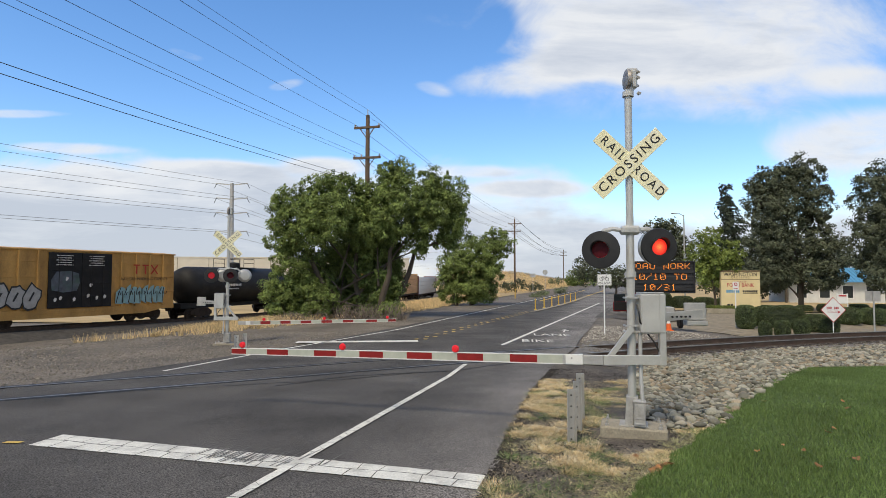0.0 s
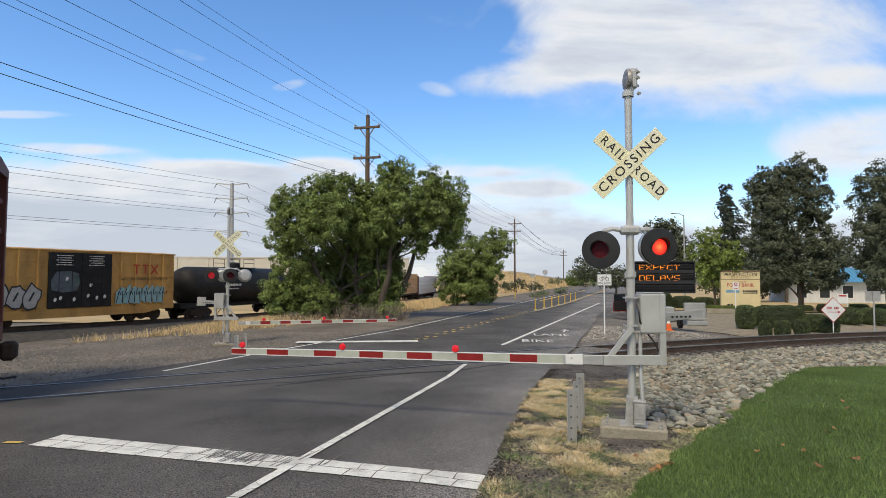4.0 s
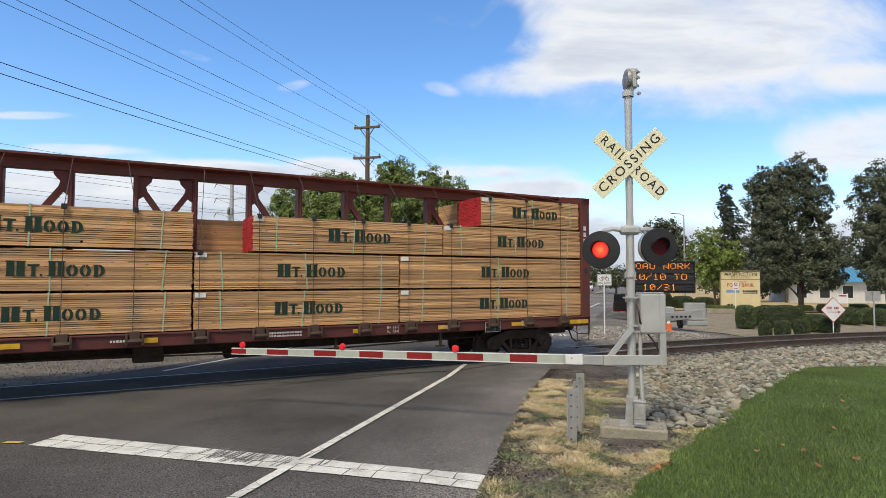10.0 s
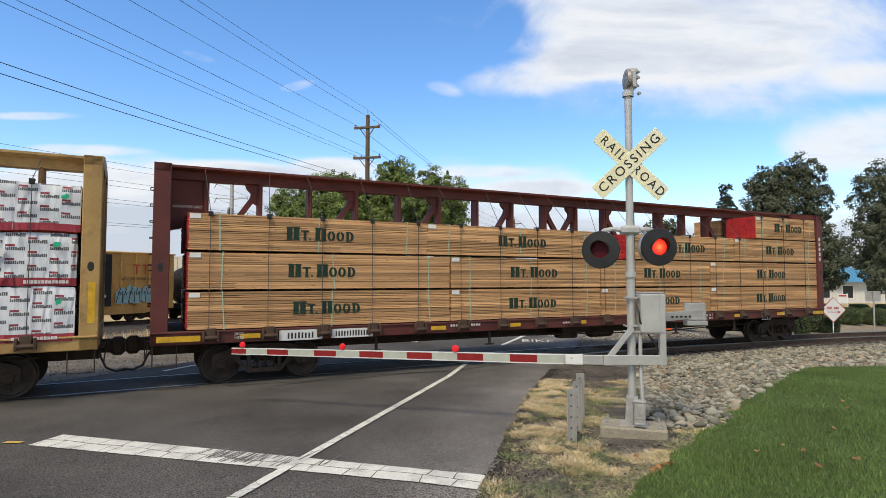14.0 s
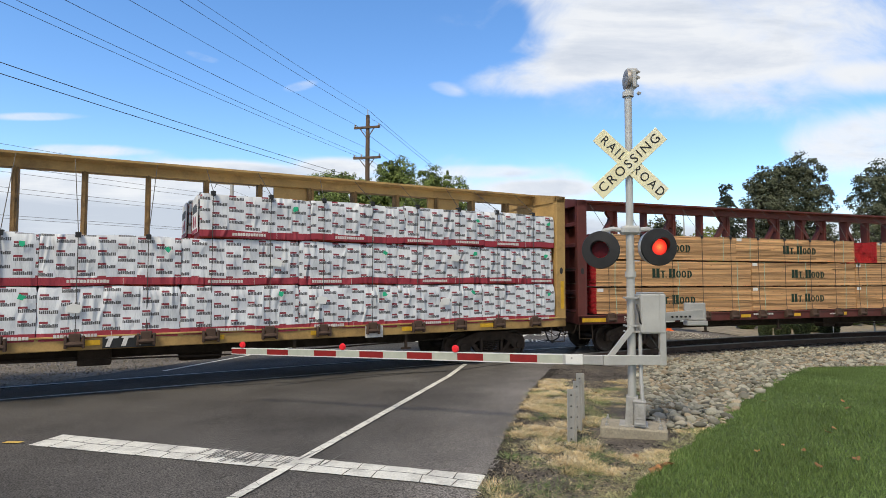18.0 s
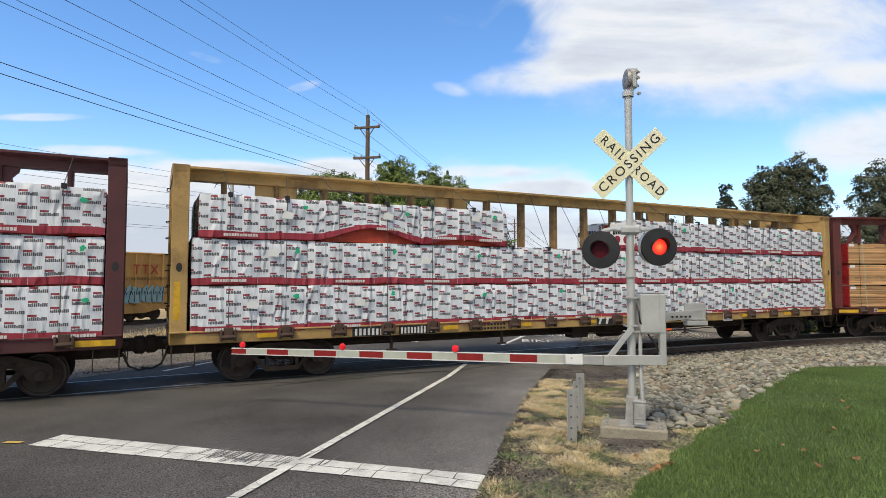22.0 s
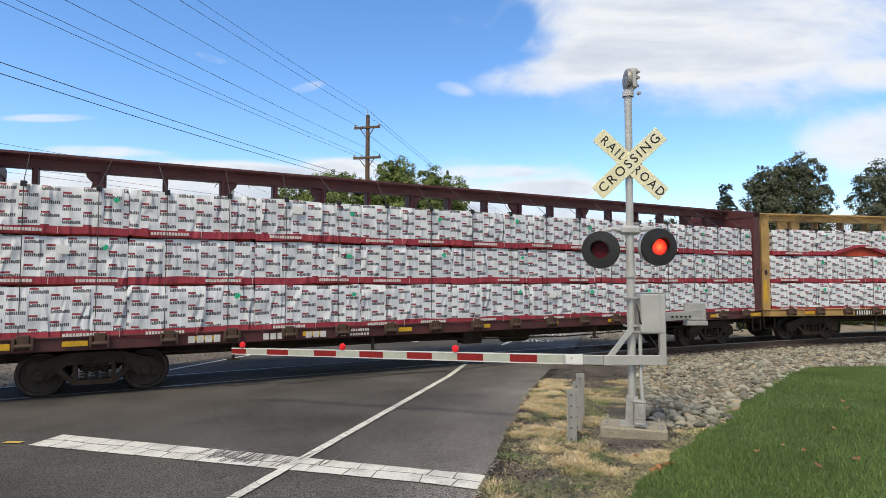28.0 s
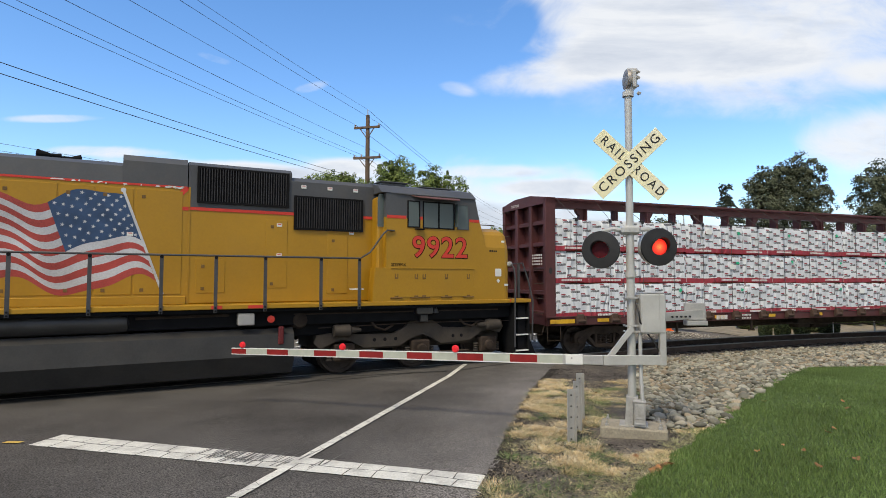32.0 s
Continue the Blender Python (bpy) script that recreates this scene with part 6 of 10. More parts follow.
    ns.f = [[10 * i + j, 10 * i + (j + 1) % 10, 10 * i + 10 + (j + 1) % 10, 10 * i + 10 + j] for i in range(4) for j in range(10)] + [list(range(10)), list(range(40, 50))]
    part("nose", ns, LOCO_YELLOW, t, "broad yellow short nose with chamfered shoulders")
    part("nose_grab", Shape().tube([(9.05, -1.1, 3.68), (9.05, -1.1, 3.80), (9.62, -1.1, 3.80), (9.62, -1.1, 3.68)], 0.014, 6), RUST_DARK, t)
    part("nose_lamp", Shape().lathe([(0.02, 0.05), (0.07, 0.04), (0.08, -0.03)], Matrix.Translation((9.9, -1.44, 2.72)) @ Matrix.Rotation(radians(90), 4, "Y"), 14).box(9.8, 9.9, -1.5, -1.38, 2.66, 2.78, 0.02), GALV, t, "small round marker lamp")
    part("horn_bracket", Shape().rod((8.5, -0.9, 4.6), (8.5, -0.9, 4.74), 0.02, seg=6).lathe([(0.02, 0), (0.05, 0.02), (0.02, 0.08)], Matrix.Translation((8.74, -1.35, 4.5)), 10), GALV, t)
    part("headlight", Shape().box(8.72, 8.84, -0.2, 0.2, 4.3, 4.55, 0.02), MESH_BLACK, t)
    part("windscreen", Shape().prism([(8.92, 3.76), (8.935, 3.76), (8.79, 4.38), (8.775, 4.38)], -1.35, -0.2, "y"), CAB_GLASS, t, "slanted windscreen")
    nt = Shape().box(9.38, 9.58, -NY - 0.008, -NY - 0.002, 2.38, 2.59)
    part("notice_plate", nt, WHITE_PAINT, t, "small white notice")
    part("warning_diamond", Shape().prism([(9.48, 2.20), (9.54, 2.26), (9.48, 2.32), (9.42, 2.26)], -NY - 0.008, -NY - 0.002, "y"), WHITE_PAINT, t)
    b = Shape()
    bars(b, 9.2, 3.04, 0.26, 0.05, 4, -NY - 0.002, 0.3, 2)
    part("notice_plate", Shape().box(9.62, 9.72, -1.46, -1.44, 3.30, 3.36), WHITE_PAINT, t, "small white notice")
    part("notice_plate", Shape().box(9.68, 9.80, -NY - 0.006, -NY - 0.002, 2.12, 2.18), WHITE_PAINT, t, "small white notice")
    part("builder_bars", b, RUST_DARK, t)
    # front platform, steps, pilot
    part("pilot", Shape().box(10.15, 10.45, -1.45, 1.45, 0.28, 1.6, 0.03), MESH_BLACK, t)
    st = part("step_well", Shape().box(9.98, 10.03, -1.53, -1.0, 0.28, 1.66).box(10.46, 10.51, -1.53, -1.0, 0.28, 1.66).box(10.0, 10.5, -1.06, -1.0, 0.28, 1.66), MESH_BLACK, t, "boarding steps")
    for z in (0.32, 0.75, 1.2):
        tread = part("step", Shape().box(10.03, 10.46, -1.52, -1.05, z, z + 0.05, 0.01), TANK_GREY, st, "steel step tread")
        part("tread_edge", Shape().box(10.03, 10.46, -1.545, -1.52, z + 0.01, z + 0.045, 0.004), WHITE_PAINT, st, "worn white step edge")
    part("snow_plough", Shape().prism([(10.45, 0.15), (10.85, 0.12), (10.55, 0.75), (10.45, 0.8)], -1.4, 1.4, "y"), MESH_BLACK, t)
    part("coupler", Shape().box(10.4, 11.05, -0.16, 0.16, 0.72, 1.0, 0.04).box(10.9, 11.2, -0.2, 0.18, 0.66, 1.05, 0.07), RUST_DARK, t)
    part("drop_rail", Shape().tube([(10.0, -1.55, 0.45), (10.0, -1.57, 2.3), (9.97, -1.56, 2.6), (9.92, -1.5, 2.72)], 0.022, 8), RAIL_GREY, t)
    part("drop_rail", Shape().tube([(10.62, -1.5, 0.6), (10.62, -1.54, 1.7), (10.45, -1.54, 2.3), (10.3, -1.5, 2.75)], 0.022, 8), RAIL_GREY, t)
    for x, y in ((10.45, -1.1), (10.45, -0.4), (10.45, 0.4), (10.45, 1.1)):
        part("front_post", Shape().box(x - 0.03, x + 0.03, y - 0.03, y + 0.03, 1.76, 2.75), RAIL_GREY, t)
    part("front_rail", Shape().rod((10.45, -1.3, 2.75), (10.45, 1.3, 2.75), 0.02, seg=8), RAIL_GREY, t)
    part("air_hose", Shape().tube([(10.5, -0.5, 0.8), (10.8, -0.52, 0.5), (11.1, -0.45, 0.42), (11.35, -0.3, 0.5)], 0.03, 6), MESH_BLACK, t)
    # handrail
    for x in [-8.9 + 1.27 * k for k in range(6)] + [-1.28, -0.01, 1.24, 2.28, 3.3, 4.55, 5.48]:
        p = part("handrail_post", Shape().bar((x, -1.57, 1.6), (x, -1.57, 2.79), 0.03, 0.07), RAIL_GREY, t, "grey handrail post")
        for zb in (1.70, 1.63):
            part("post_bolt", Shape().rod((x, -1.60, zb), (x, -1.58, zb), 0.022, seg=6), MESH_BLACK, p)
        part("post_cap", Shape().rod((x, -1.6, 2.76), (x, -1.55, 2.76), 0.035, seg=8), MESH_BLACK, p)
    part("handrail", Shape().tube([(-9.6, -1.57, 2.80), (5.5, -1.57, 2.80), (5.75, -1.57, 2.95), (6.1, -1.56, 3.42), (6.2, -1.56, 3.50), (6.4, -1.54, 3.50)], 0.022, 8), RAIL_GREY, t, "grey handrail", True)
    part("cab_step", Shape().box(5.3, 5.6, -1.56, -1.35, 2.05, 2.08, 0.006), WHITE_PAINT, t)
    # fuel tank, air reservoir, boxes
    part("fuel_tank", Shape().prism([(-1.5, 0.62), (-1.3, 0.2), (-1.05, 0.12), (1.05, 0.12), (1.3, 0.2), (1.5, 0.62), (1.45, 1.08), (1.3, 1.2), (-1.3, 1.2), (-1.45, 1.08)], -4.0, 3.98, "x"), TANK_GREY, t, "long dark grey fuel tank")
    part("air_reservoir", Shape().lathe([(0.03, -3.2), (0.17, -3.15), (0.2, -3.05), (0.2, 0.55), (0.17, 0.65), (0.03, 0.7)], Matrix.Translation((0, -1.25, 1.42)) @ Matrix.Rotation(radians(90), 4, "Y"), 20), TANK_GREY, t, "long grey air reservoir", True)
    part("fuel_gauge", Shape().box(2.75, 3.1, -1.52, -1.3, 1.3, 1.56, 0.02).box(2.88, 2.98, -1.525, -1.515, 1.4, 1.46), GALV, t, "small silver junction box")
    part("fuel_cap", Shape().lathe([(0.02, 0.05), (0.08, 0.04), (0.08, 0)], Matrix.Translation((3.45, -1.47, 1.42)) @ Matrix.Rotation(radians(90), 4, "X"), 14), LOCO_RED, t, "red fuel filler cap")
    part("fuel_sight", Shape().box(3.62, 3.74, -1.515, -1.45, 0.85, 1.25, 0.02), SIGHT_RED, t, "dim red fuel sight glass")
    part("piping", Shape().tube([(3.9, -1.2, 1.15), (4.2, -1.25, 1.35), (5.3, -1.25, 1.4)], 0.04, 8).tube([(0.8, -1.3, 1.5), (2.6, -1.3, 1.52)], 0.03, 8).tube([(4.0, -1.3, 1.5), (9.6, -1.3, 1.48)], 0.02, 6), RUST_DARK, t)
    part("brace", Shape().box(7.05, 7.5, -1.5, -1.2, 1.42, 1.6, 0.02).box(7.17, 7.38, -1.46, -1.25, 1.22, 1.42, 0.02).lathe([(0.03, 0), (0.10, 0.02), (0.06, 0.14), (0.03, 0.16)], Matrix.Translation((7.62, -1.35, 1.42)), 12), TANK_GREY, t)
    part("bolster", Shape().box(3.9, 9.75, -1.12, 1.12, 0.98, 1.3, 0.03), MESH_BLACK, t, "dark body bolster over the truck")
    part("bolster", Shape().box(-9.75, -3.9, -1.12, 1.12, 0.98, 1.3, 0.03), MESH_BLACK, t, "dark body bolster over the truck")
    part("bearing_housing", Shape().lathe([(0.05, 0.14), (0.16, 0.12), (0.2, 0.05), (0.2, -0.1)], Matrix.Translation((4.15, -1.2, 1.36)) @ Matrix.Rotation(radians(90), 4, "X"), 14).box(4.02, 4.28, -1.3, -1.0, 1.22, 1.3, 0.02), RUST_DARK, t, "dark round valve body")
    for k, x in enumerate((5.0, 5.9, 8.4)):
        part("brake_hose", Shape().tube([(x, -1.2, 1.3), (x + 0.12, -1.3, 1.12), (x + 0.35, -1.3, 1.05), (x + 0.6, -1.24, 1.16)], 0.03, 6), RUST_DARK, t)
    # small white notices on the hood
    for x, z in ((4.22, 4.46), (4.86, 4.46), (5.52, 4.46), (3.66, 3.52), (3.66, 2.82), (5.42, 3.40), (0.6, 3.2)):
        p = part("notice_plate", Shape().box(x, x + 0.12, -HY - 0.018, -HY - 0.008, z, z + 0.08), WHITE_PAINT, t, "small white notice")
        part("notice_mark", Shape().box(x + 0.02, x + 0.10, -HY - 0.020, -HY - 0.018, z + 0.05, z + 0.066), LOCO_RED, p)
    part("hazard_plate", Shape().box(2.2, 2.42, -1.5655, -1.5605, 1.67, 1.74), LOCO_RED, t, "small red warning plate")
    part("hazard_plate", Shape().box(2.95, 3.3, -1.5655, -1.5605, 1.67, 1.74), LOCO_RED, t, "small red warning plate")
    # three-axle trucks
    wheels = []
    for c, sgn in ((7.28, 1), (-7.28, -1)):
        tr = part("locomotive_truck", Shape().box(-2.6, 2.6, -0.9, 0.9, 0.55, 0.95, 0.03), TRUCK_GREY, t, "grimy three-axle truck", m=pose(c, 0, 0))
        for side in (-1, 1):
            y = side * 1.14
            top = [(-2.72, 0.98), (-2.35, 1.02), (-1.6, 0.96), (-0.75, 0.95), (-0.45, 1.10), (-0.23, 1.26), (0.32, 1.26), (0.64, 1.05), (1.2, 1.02), (1.75, 1.08), (2.48, 1.20), (2.54, 1.0), (2.42, 0.84), (2.16, 0.92), (1.86, 0.90), (1.45, 0.68), (0.58, 0.64), (0.26, 0.82), (0.05, 0.90), (-0.2, 0.84), (-0.6, 0.64), (-1.55, 0.64), (-1.86, 0.80), (-2.06, 0.86), (-2.3, 0.80), (-2.62, 0.66), (-2.78, 0.80)]
            top = [(q * sgn, z) for q, z in top]
            part("side_frame", Shape().prism(top, y - 0.09, y + 0.09, "y"), TRUCK_GREY, tr)
            for k in (-2.04, 0.0, 2.04):
                ax = part("axle_box", Shape().box(k - 0.26, k + 0.26, y - 0.14, y + 0.14, 0.34, 0.76, 0.04).lathe([(0.04, 0.09), (0.12, 0.08), (0.15, 0.03), (0.15, -0.05)], Matrix.Translation((k, y + side * 0.13, 0.52)) @ Matrix.Rotation(radians(90 * -side), 4, "X"), 16), RUST_DARK, tr)
                for dx in (-0.34, 0.34):
                    sp = Shape()
                    for j in range(4):
                        sp.lathe([(0.06, 0), (0.075, 0.02), (0.06, 0.045)], Matrix.Translation((k + dx, y, 0.36 + 0.06 * j)), 10)
                    part("spring", sp, TRUCK_GREY, tr)
            for k in (-2.05, 2.05):
                part("brake_cylinder", Shape().lathe([(0.03, -0.3), (0.14, -0.28), (0.15, 0.1), (0.08, 0.16), (0.04, 0.4)], Matrix.Translation((k, y + side * 0.16, 1.08)) @ Matrix.Rotation(radians(90 if k < 0 else -90), 4, "Y"), 14), TRUCK_GREY, tr, "", True)
            for k in (-1.27, -0.99, -0.70, 0.95, 1.2):
                part("frame_hole", Shape().rod((k * sgn, y + side * 0.092, 0.815), (k * sgn, y + side * 0.085, 0.815), 0.045, seg=12), MESH_BLACK, tr)
            part("sand_pipe", Shape().tube([(2.7, y + side * 0.1, 1.2), (2.9, y + side * 0.1, 1.12), (2.9, y + side * 0.08, 0.4), (2.75, y, 0.15)], 0.022, 6), RUST_DARK, tr)
            part("brake_rod", Shape().tube([(-2.7, y + side * 0.14, 1.16), (0, y + side * 0.16, 1.2), (2.8, y + side * 0.14, 1.16)], 0.014, 6).tube([(-1.4, y + side * 0.12, 0.42), (1.4, y + side * 0.12, 0.42)], 0.03, 6), RUST_DARK, tr)
        for k in (-2.04, 0.0, 2.04):
            part("traction_motor", Shape().box(k - 0.55, k + 0.42, -0.6, 0.6, 0.17, 0.86, 0.06).rod((k + 0.2, -0.62, 0.5), (k + 0.2, 0.62, 0.5), 0.3, seg=14), MESH_BLACK, tr, "black traction motor casing")
            wheels.append(wheelset(tr, k, 0.52, 0.76))
    return t, wheels, s_mid


TRAIN.append(locomotive())


# ---- crossing signals ----


def lit_lens():
    """A lit red lens: orange where the bulb stands behind it, deep red towards the rim, with a fine prism grid."""
    m, n, l, p = nodes_of("lit_red_lens")
    tc, ln, gr = n.new("ShaderNodeTexCoord"), n.new("ShaderNodeVectorMath"), n.new("ShaderNodeTexVoronoi")
    ln.operation = "LENGTH"
    l.new(tc.outputs["Object"], ln.inputs[0])
    mr = n.new("ShaderNodeMath")
    mr.operation = "MULTIPLY"
    mr.inputs[1].default_value = 9.0
    l.new(ln.outputs["Value"], mr.inputs[0])
    c = ramp(n, [(0.10, (1.0, 0.26, 0.07)), (0.45, (1.0, 0.085, 0.03)), (0.95, (0.62, 0.018, 0.012))])
    l.new(mr.outputs[0], c.inputs[0])
    gr.inputs["Scale"].default_value = 90
    l.new(tc.outputs["Object"], gr.inputs["Vector"])
    g2 = n.new("ShaderNodeMapRange")
    g2.inputs["To Min"].default_value, g2.inputs["To Max"].default_value = 1.6, 0.7
    l.new(gr.outputs["Distance"], g2.inputs[0])
    l.new(c.outputs[0], p.inputs["Emission Color"])
    l.new(g2.outputs[0], p.inputs["Emission Strength"])
    p.inputs["Base Color"].default_value = (0.3, 0.01, 0.01, 1)
    return m


LENS_LIT = lit_lens()
LENS_DARK = surf("dark_red_lens", (0.075, 0.004, 0.008), 0.5, var=0.3, scale=30, bump=0.1, spec=0.2)
LENS_ASKEW = glow("lit_lens_aimed_away", (0.42, 0.012, 0.02), 0.6)
TIP_LENS = glow("lit_gate_lamp", (0.62, 0.012, 0.018), 0.3)
TIP_DARK = surf("gate_lamp_red", (0.35, 0.012, 0.015), 0.3, var=0.2, bump=0.05)
BELL_METAL = surf("weathered_bell", (0.30, 0.28, 0.26), 0.5, 0.5, var=0.3, scale=8, bump=0.15, dirt=(0.22, 0.12, 0.06), dirt_amount=0.6)
SHUTTERS = []


def flasher(parent, m, on_first, lens):
    """A flashing lamp: black background disc, housing, hood, glowing lens, and the shutter that covers it."""
    back = Matrix.Rotation(radians(90), 4, "X")
    d = part("lamp_disc", Shape().lathe([(0.112, 0.0), (0.118, 0.012), (0.25, 0.0), (0.258, -0.012), (0.258, -0.03), (0.112, -0.03)], back, 36, True), BLACK_PAINT, parent, "round black lamp background", True, m)
    part("lamp_housing", Shape().lathe([(0.05, -0.26), (0.16, -0.25), (0.235, -0.17), (0.245, -0.031), (0.1, -0.031)], back, 28), ALU, d, "silver lamp housing", True)
    part("lens", Shape().lathe([(0.005, -0.002), (0.09, -0.006), (0.112, -0.012), (0.112, -0.028)], back, 24), lens, d, "glowing red lens")
    hood = Shape()
    n = 16
    for r0, sgn in ((0.122, 1), (0.127, -1)):
        for k in range(n + 1):
            a = radians(-20 + 220 * k / n)
            reach = 0.03 + 0.09 * max(0, math.sin(a)) ** 0.7
            hood.v += [(r0 * math.cos(a), 0.0, r0 * math.sin(a)), (r0 * math.cos(a), -reach, r0 * math.sin(a))]
    for layer in (0, 1):
        o = layer * 2 * (n + 1)
        hood.f += [[o + 2 * k, o + 2 * k + 1, o + 2 * k + 3, o + 2 * k + 2] for k in range(n)]
    o = 2 * (n + 1)
    hood.f += [[2 * k + 1, o + 2 * k + 1, o + 2 * k + 3, 2 * k + 3] for k in range(n)]
    part("hood", hood, BLACK_PAINT, d, "black lamp hood", True)
    sh = part("shutter", Shape().lathe([(0.004, 0.004), (0.08, 0.003), (0.111, -0.001), (0.111, -0.004)], back, 24), LENS_DARK, d, "dark red lamp shutter")
    SHUTTERS.append((sh, on_first))
    return d


def blade(parent, text, angle, y, label):
    b = part("crossbuck_blade", Shape().box(-0.61, 0.61, y - 0.004, y, -0.115, 0.115, 0.003), SIGN_CREAM, parent, label, m=Matrix.Translation((-0.02 if angle < 0 else 0.0, 0, 3.55 if angle < 0 else 3.53)) @ Matrix.Rotation(radians(angle), 4, "Y"))
    return b


def crossing_signal(m, label, arm, side, lamps, drop, face=0.0, lens=LENS_LIT, arm_z=0.865, arm_lamps=(0.330, 0.637, 0.961)):
    """Mast with bell, crossbuck, flashing lamps and a lowered gate arm of the given length; side: where the arm points, +1 right."""
    t = thing("crossing_signal", m, label, "railway signal", "crossing signals")
    fm = pose(0, 0, 0, 0, 0, face)
    part("foundation", Shape().box(-0.42, 0.44, -0.24, 0.27, -0.34, -0.018, 0.02), CONCRETE, t, "weathered concrete foundation slab", m=fm)
    part("mast", Shape().rod((0, 0, -0.07), (0, 0, 2.7), 0.056, seg=20).rod((0, 0, 2.7), (0, 0, 4.55), 0.051, seg=20).rod((0, 0, 1.98), (0, 0, 2.06), 0.075, seg=20).rod((0, 0, 1.66), (0, 0, 1.70), 0.072, seg=20), ALU, t, "silver tubular mast", True)
    base = Shape().prism([(-0.10, -0.05), (0.10, -0.05), (0.075, 0.36), (-0.075, 0.36)], -0.10, 0.12, "y").box(-0.17, 0.2, -0.17, 0.17, -0.02, 0.0, 0.004).box(-0.006, 0.006, -0.125, -0.09, -0.04, 0.36)
    part("mast_base", base, BASE_STEEL, t, "cast silver mast base", m=fm)
    part("terminal_box", Shape().box(0.02, 0.165, -0.22, -0.06, 0.0, 0.32, 0.012).box(0.035, 0.15, -0.228, -0.21, 0.10, 0.30, 0.006).box(0.01, 0.175, -0.225, -0.055, 0.315, 0.335, 0.006).box(0.03, 0.155, -0.23, -0.21, 0.03, 0.05, 0.004), BASE_STEEL, t, "small grey terminal box", m=fm)
    for x, y in ((-0.33, -0.17), (0.35, -0.17), (-0.33, 0.2), (0.35, 0.2)):
        part("anchor_bolt", Shape().rod((x, y, -0.02), (x, y, 0.05), 0.014, seg=6).rod((x, y, -0.018), (x, y, 0.012), 0.026, seg=6), GALV, t, m=fm)
    # bell on top
    bm_ = Matrix.Translation((-0.005, 0, 4.74)) @ Matrix.Rotation(radians(-90), 4, "Y")
    bl = part("bell", Shape().lathe([(0.02, 0.05), (0.08, 0.048), (0.135, 0.03), (0.15, 0.0), (0.15, -0.014), (0.11, -0.018), (0.05, -0.018)], bm_, 24), BELL_METAL, t, "weathered warning bell", True)
    part("bell_case", Shape().box(0.02, 0.12, -0.07, 0.07, 4.60, 4.88, 0.03).box(-0.03, 0.13, -0.05, 0.05, 4.85, 4.90, 0.015).rod((0.0, 0, 4.50), (0.0, 0, 4.57), 0.078, seg=14).rod((0.02, 0, 4.56), (0.02, 0, 4.63), 0.06, seg=14), ALU, bl, "grey bell case")
    for y, z in ((-0.05, 4.84), (-0.05, 4.76), (0.0, 4.66), (-0.075, 4.53)):
        part("case_bolt", Shape().rod((0.1, y, z), (0.155, y, z), 0.016, seg=6).rod((0.115, y, z), (0.13, y, z), 0.028, seg=6), GALV, bl)
    # crossbuck
    for text, ang, y in (("RAIL   ROAD", 43, -0.075), ("CROSSING", -43, -0.083)):
        b = blade(t, text, ang, y, "cream crossbuck blade with black letters")
        words = (("RAIL", -0.33), ("ROAD", 0.33)) if ang > 0 else (("CROSSING", 0.0),)
        for w, x in words:
            lettering("crossbuck_letters", w, 0.172, BLACK_PAINT, b, Matrix.Translation((x, y - 0.0065, 0)) @ FACE_NEAR @ Matrix.Diagonal((0.92 if ang > 0 else 1.12, 1.05, 1, 1)), 0.003, 1.38 if ang > 0 else 1.28, bold=0.0)
    part("crossbuck_clamp", Shape().box(-0.09, 0.09, -0.075, 0.07, 3.45, 3.5, 0.01).box(-0.09, 0.09, -0.075, 0.07, 3.6, 3.65, 0.01), ALU, t)
    # lamp cross-arm
    part("junction_hub", Shape().box(-0.13, 0.13, -0.09, 0.09, 2.57, 2.69, 0.03).prism([(-0.05, 2.66), (0.05, 2.66), (0.0, 2.59)], -0.098, -0.09, "y"), ALU, t, "silver junction hub")
    for sgn in (-1, 1):
        part("cross_arm", Shape().tube([(sgn * 0.1, 0, 2.63), (sgn * 0.24, 0, 2.65), (sgn * 0.34, 0.06, 2.63), (sgn * 0.40, 0.10, 2.55)], 0.032, 10), ALU, t, "", True)
    for x, yaw, first, low in lamps:
        flasher(t, Matrix.Translation((x, -0.10 if abs(yaw) < 90 else 0.40, 2.405 - low)) @ Matrix.Rotation(radians(yaw), 4, "Z"), first, lens)
    # mechanism
    s = -side
    bx = Shape().box(*sorted((s * 0.085, s * 0.425)), -0.16, 0.11, 1.22, 1.76, 0.02)
    mech = part("gate_mechanism", bx, ALU, t, "grey gate mechanism box")
    part("mechanism_lid", Shape().box(*sorted((s * 0.335, s * 0.339)), -0.165, 0.115, 1.225, 1.755).box(*sorted((s * 0.10, s * 0.41)), -0.15, 0.10, 1.76, 1.775, 0.006), GALV, mech)
    for z in (1.70, 1.32, 1.24):
        part("u_bolt", Shape().box(-0.10, 0.12, -0.09, -0.06, z - 0.015, z + 0.015, 0.006).rod((-0.085, -0.11, z), (-0.085, 0.05, z), 0.014, seg=6).rod((0.1, -0.11, z), (0.1, 0.05, z), 0.014, seg=6), GALV, t)
    part("conduit", Shape().tube([(s * 0.105, -0.05, 1.22), (s * 0.10, -0.06, 0.9), (s * 0.085, -0.12, 0.6), (s * 0.085, -0.17, 0.33)], 0.026, 10), GALV, t, "", True)
    part("cable", Shape().tube([(s * 0.05, -0.08, 1.62), (s * -0.02 + s * 0.08, -0.15, 1.5), (s * 0.07, -0.15, 1.38), (s * 0.14, -0.12, 1.3)], 0.012, 6), BLACK_PAINT, t)
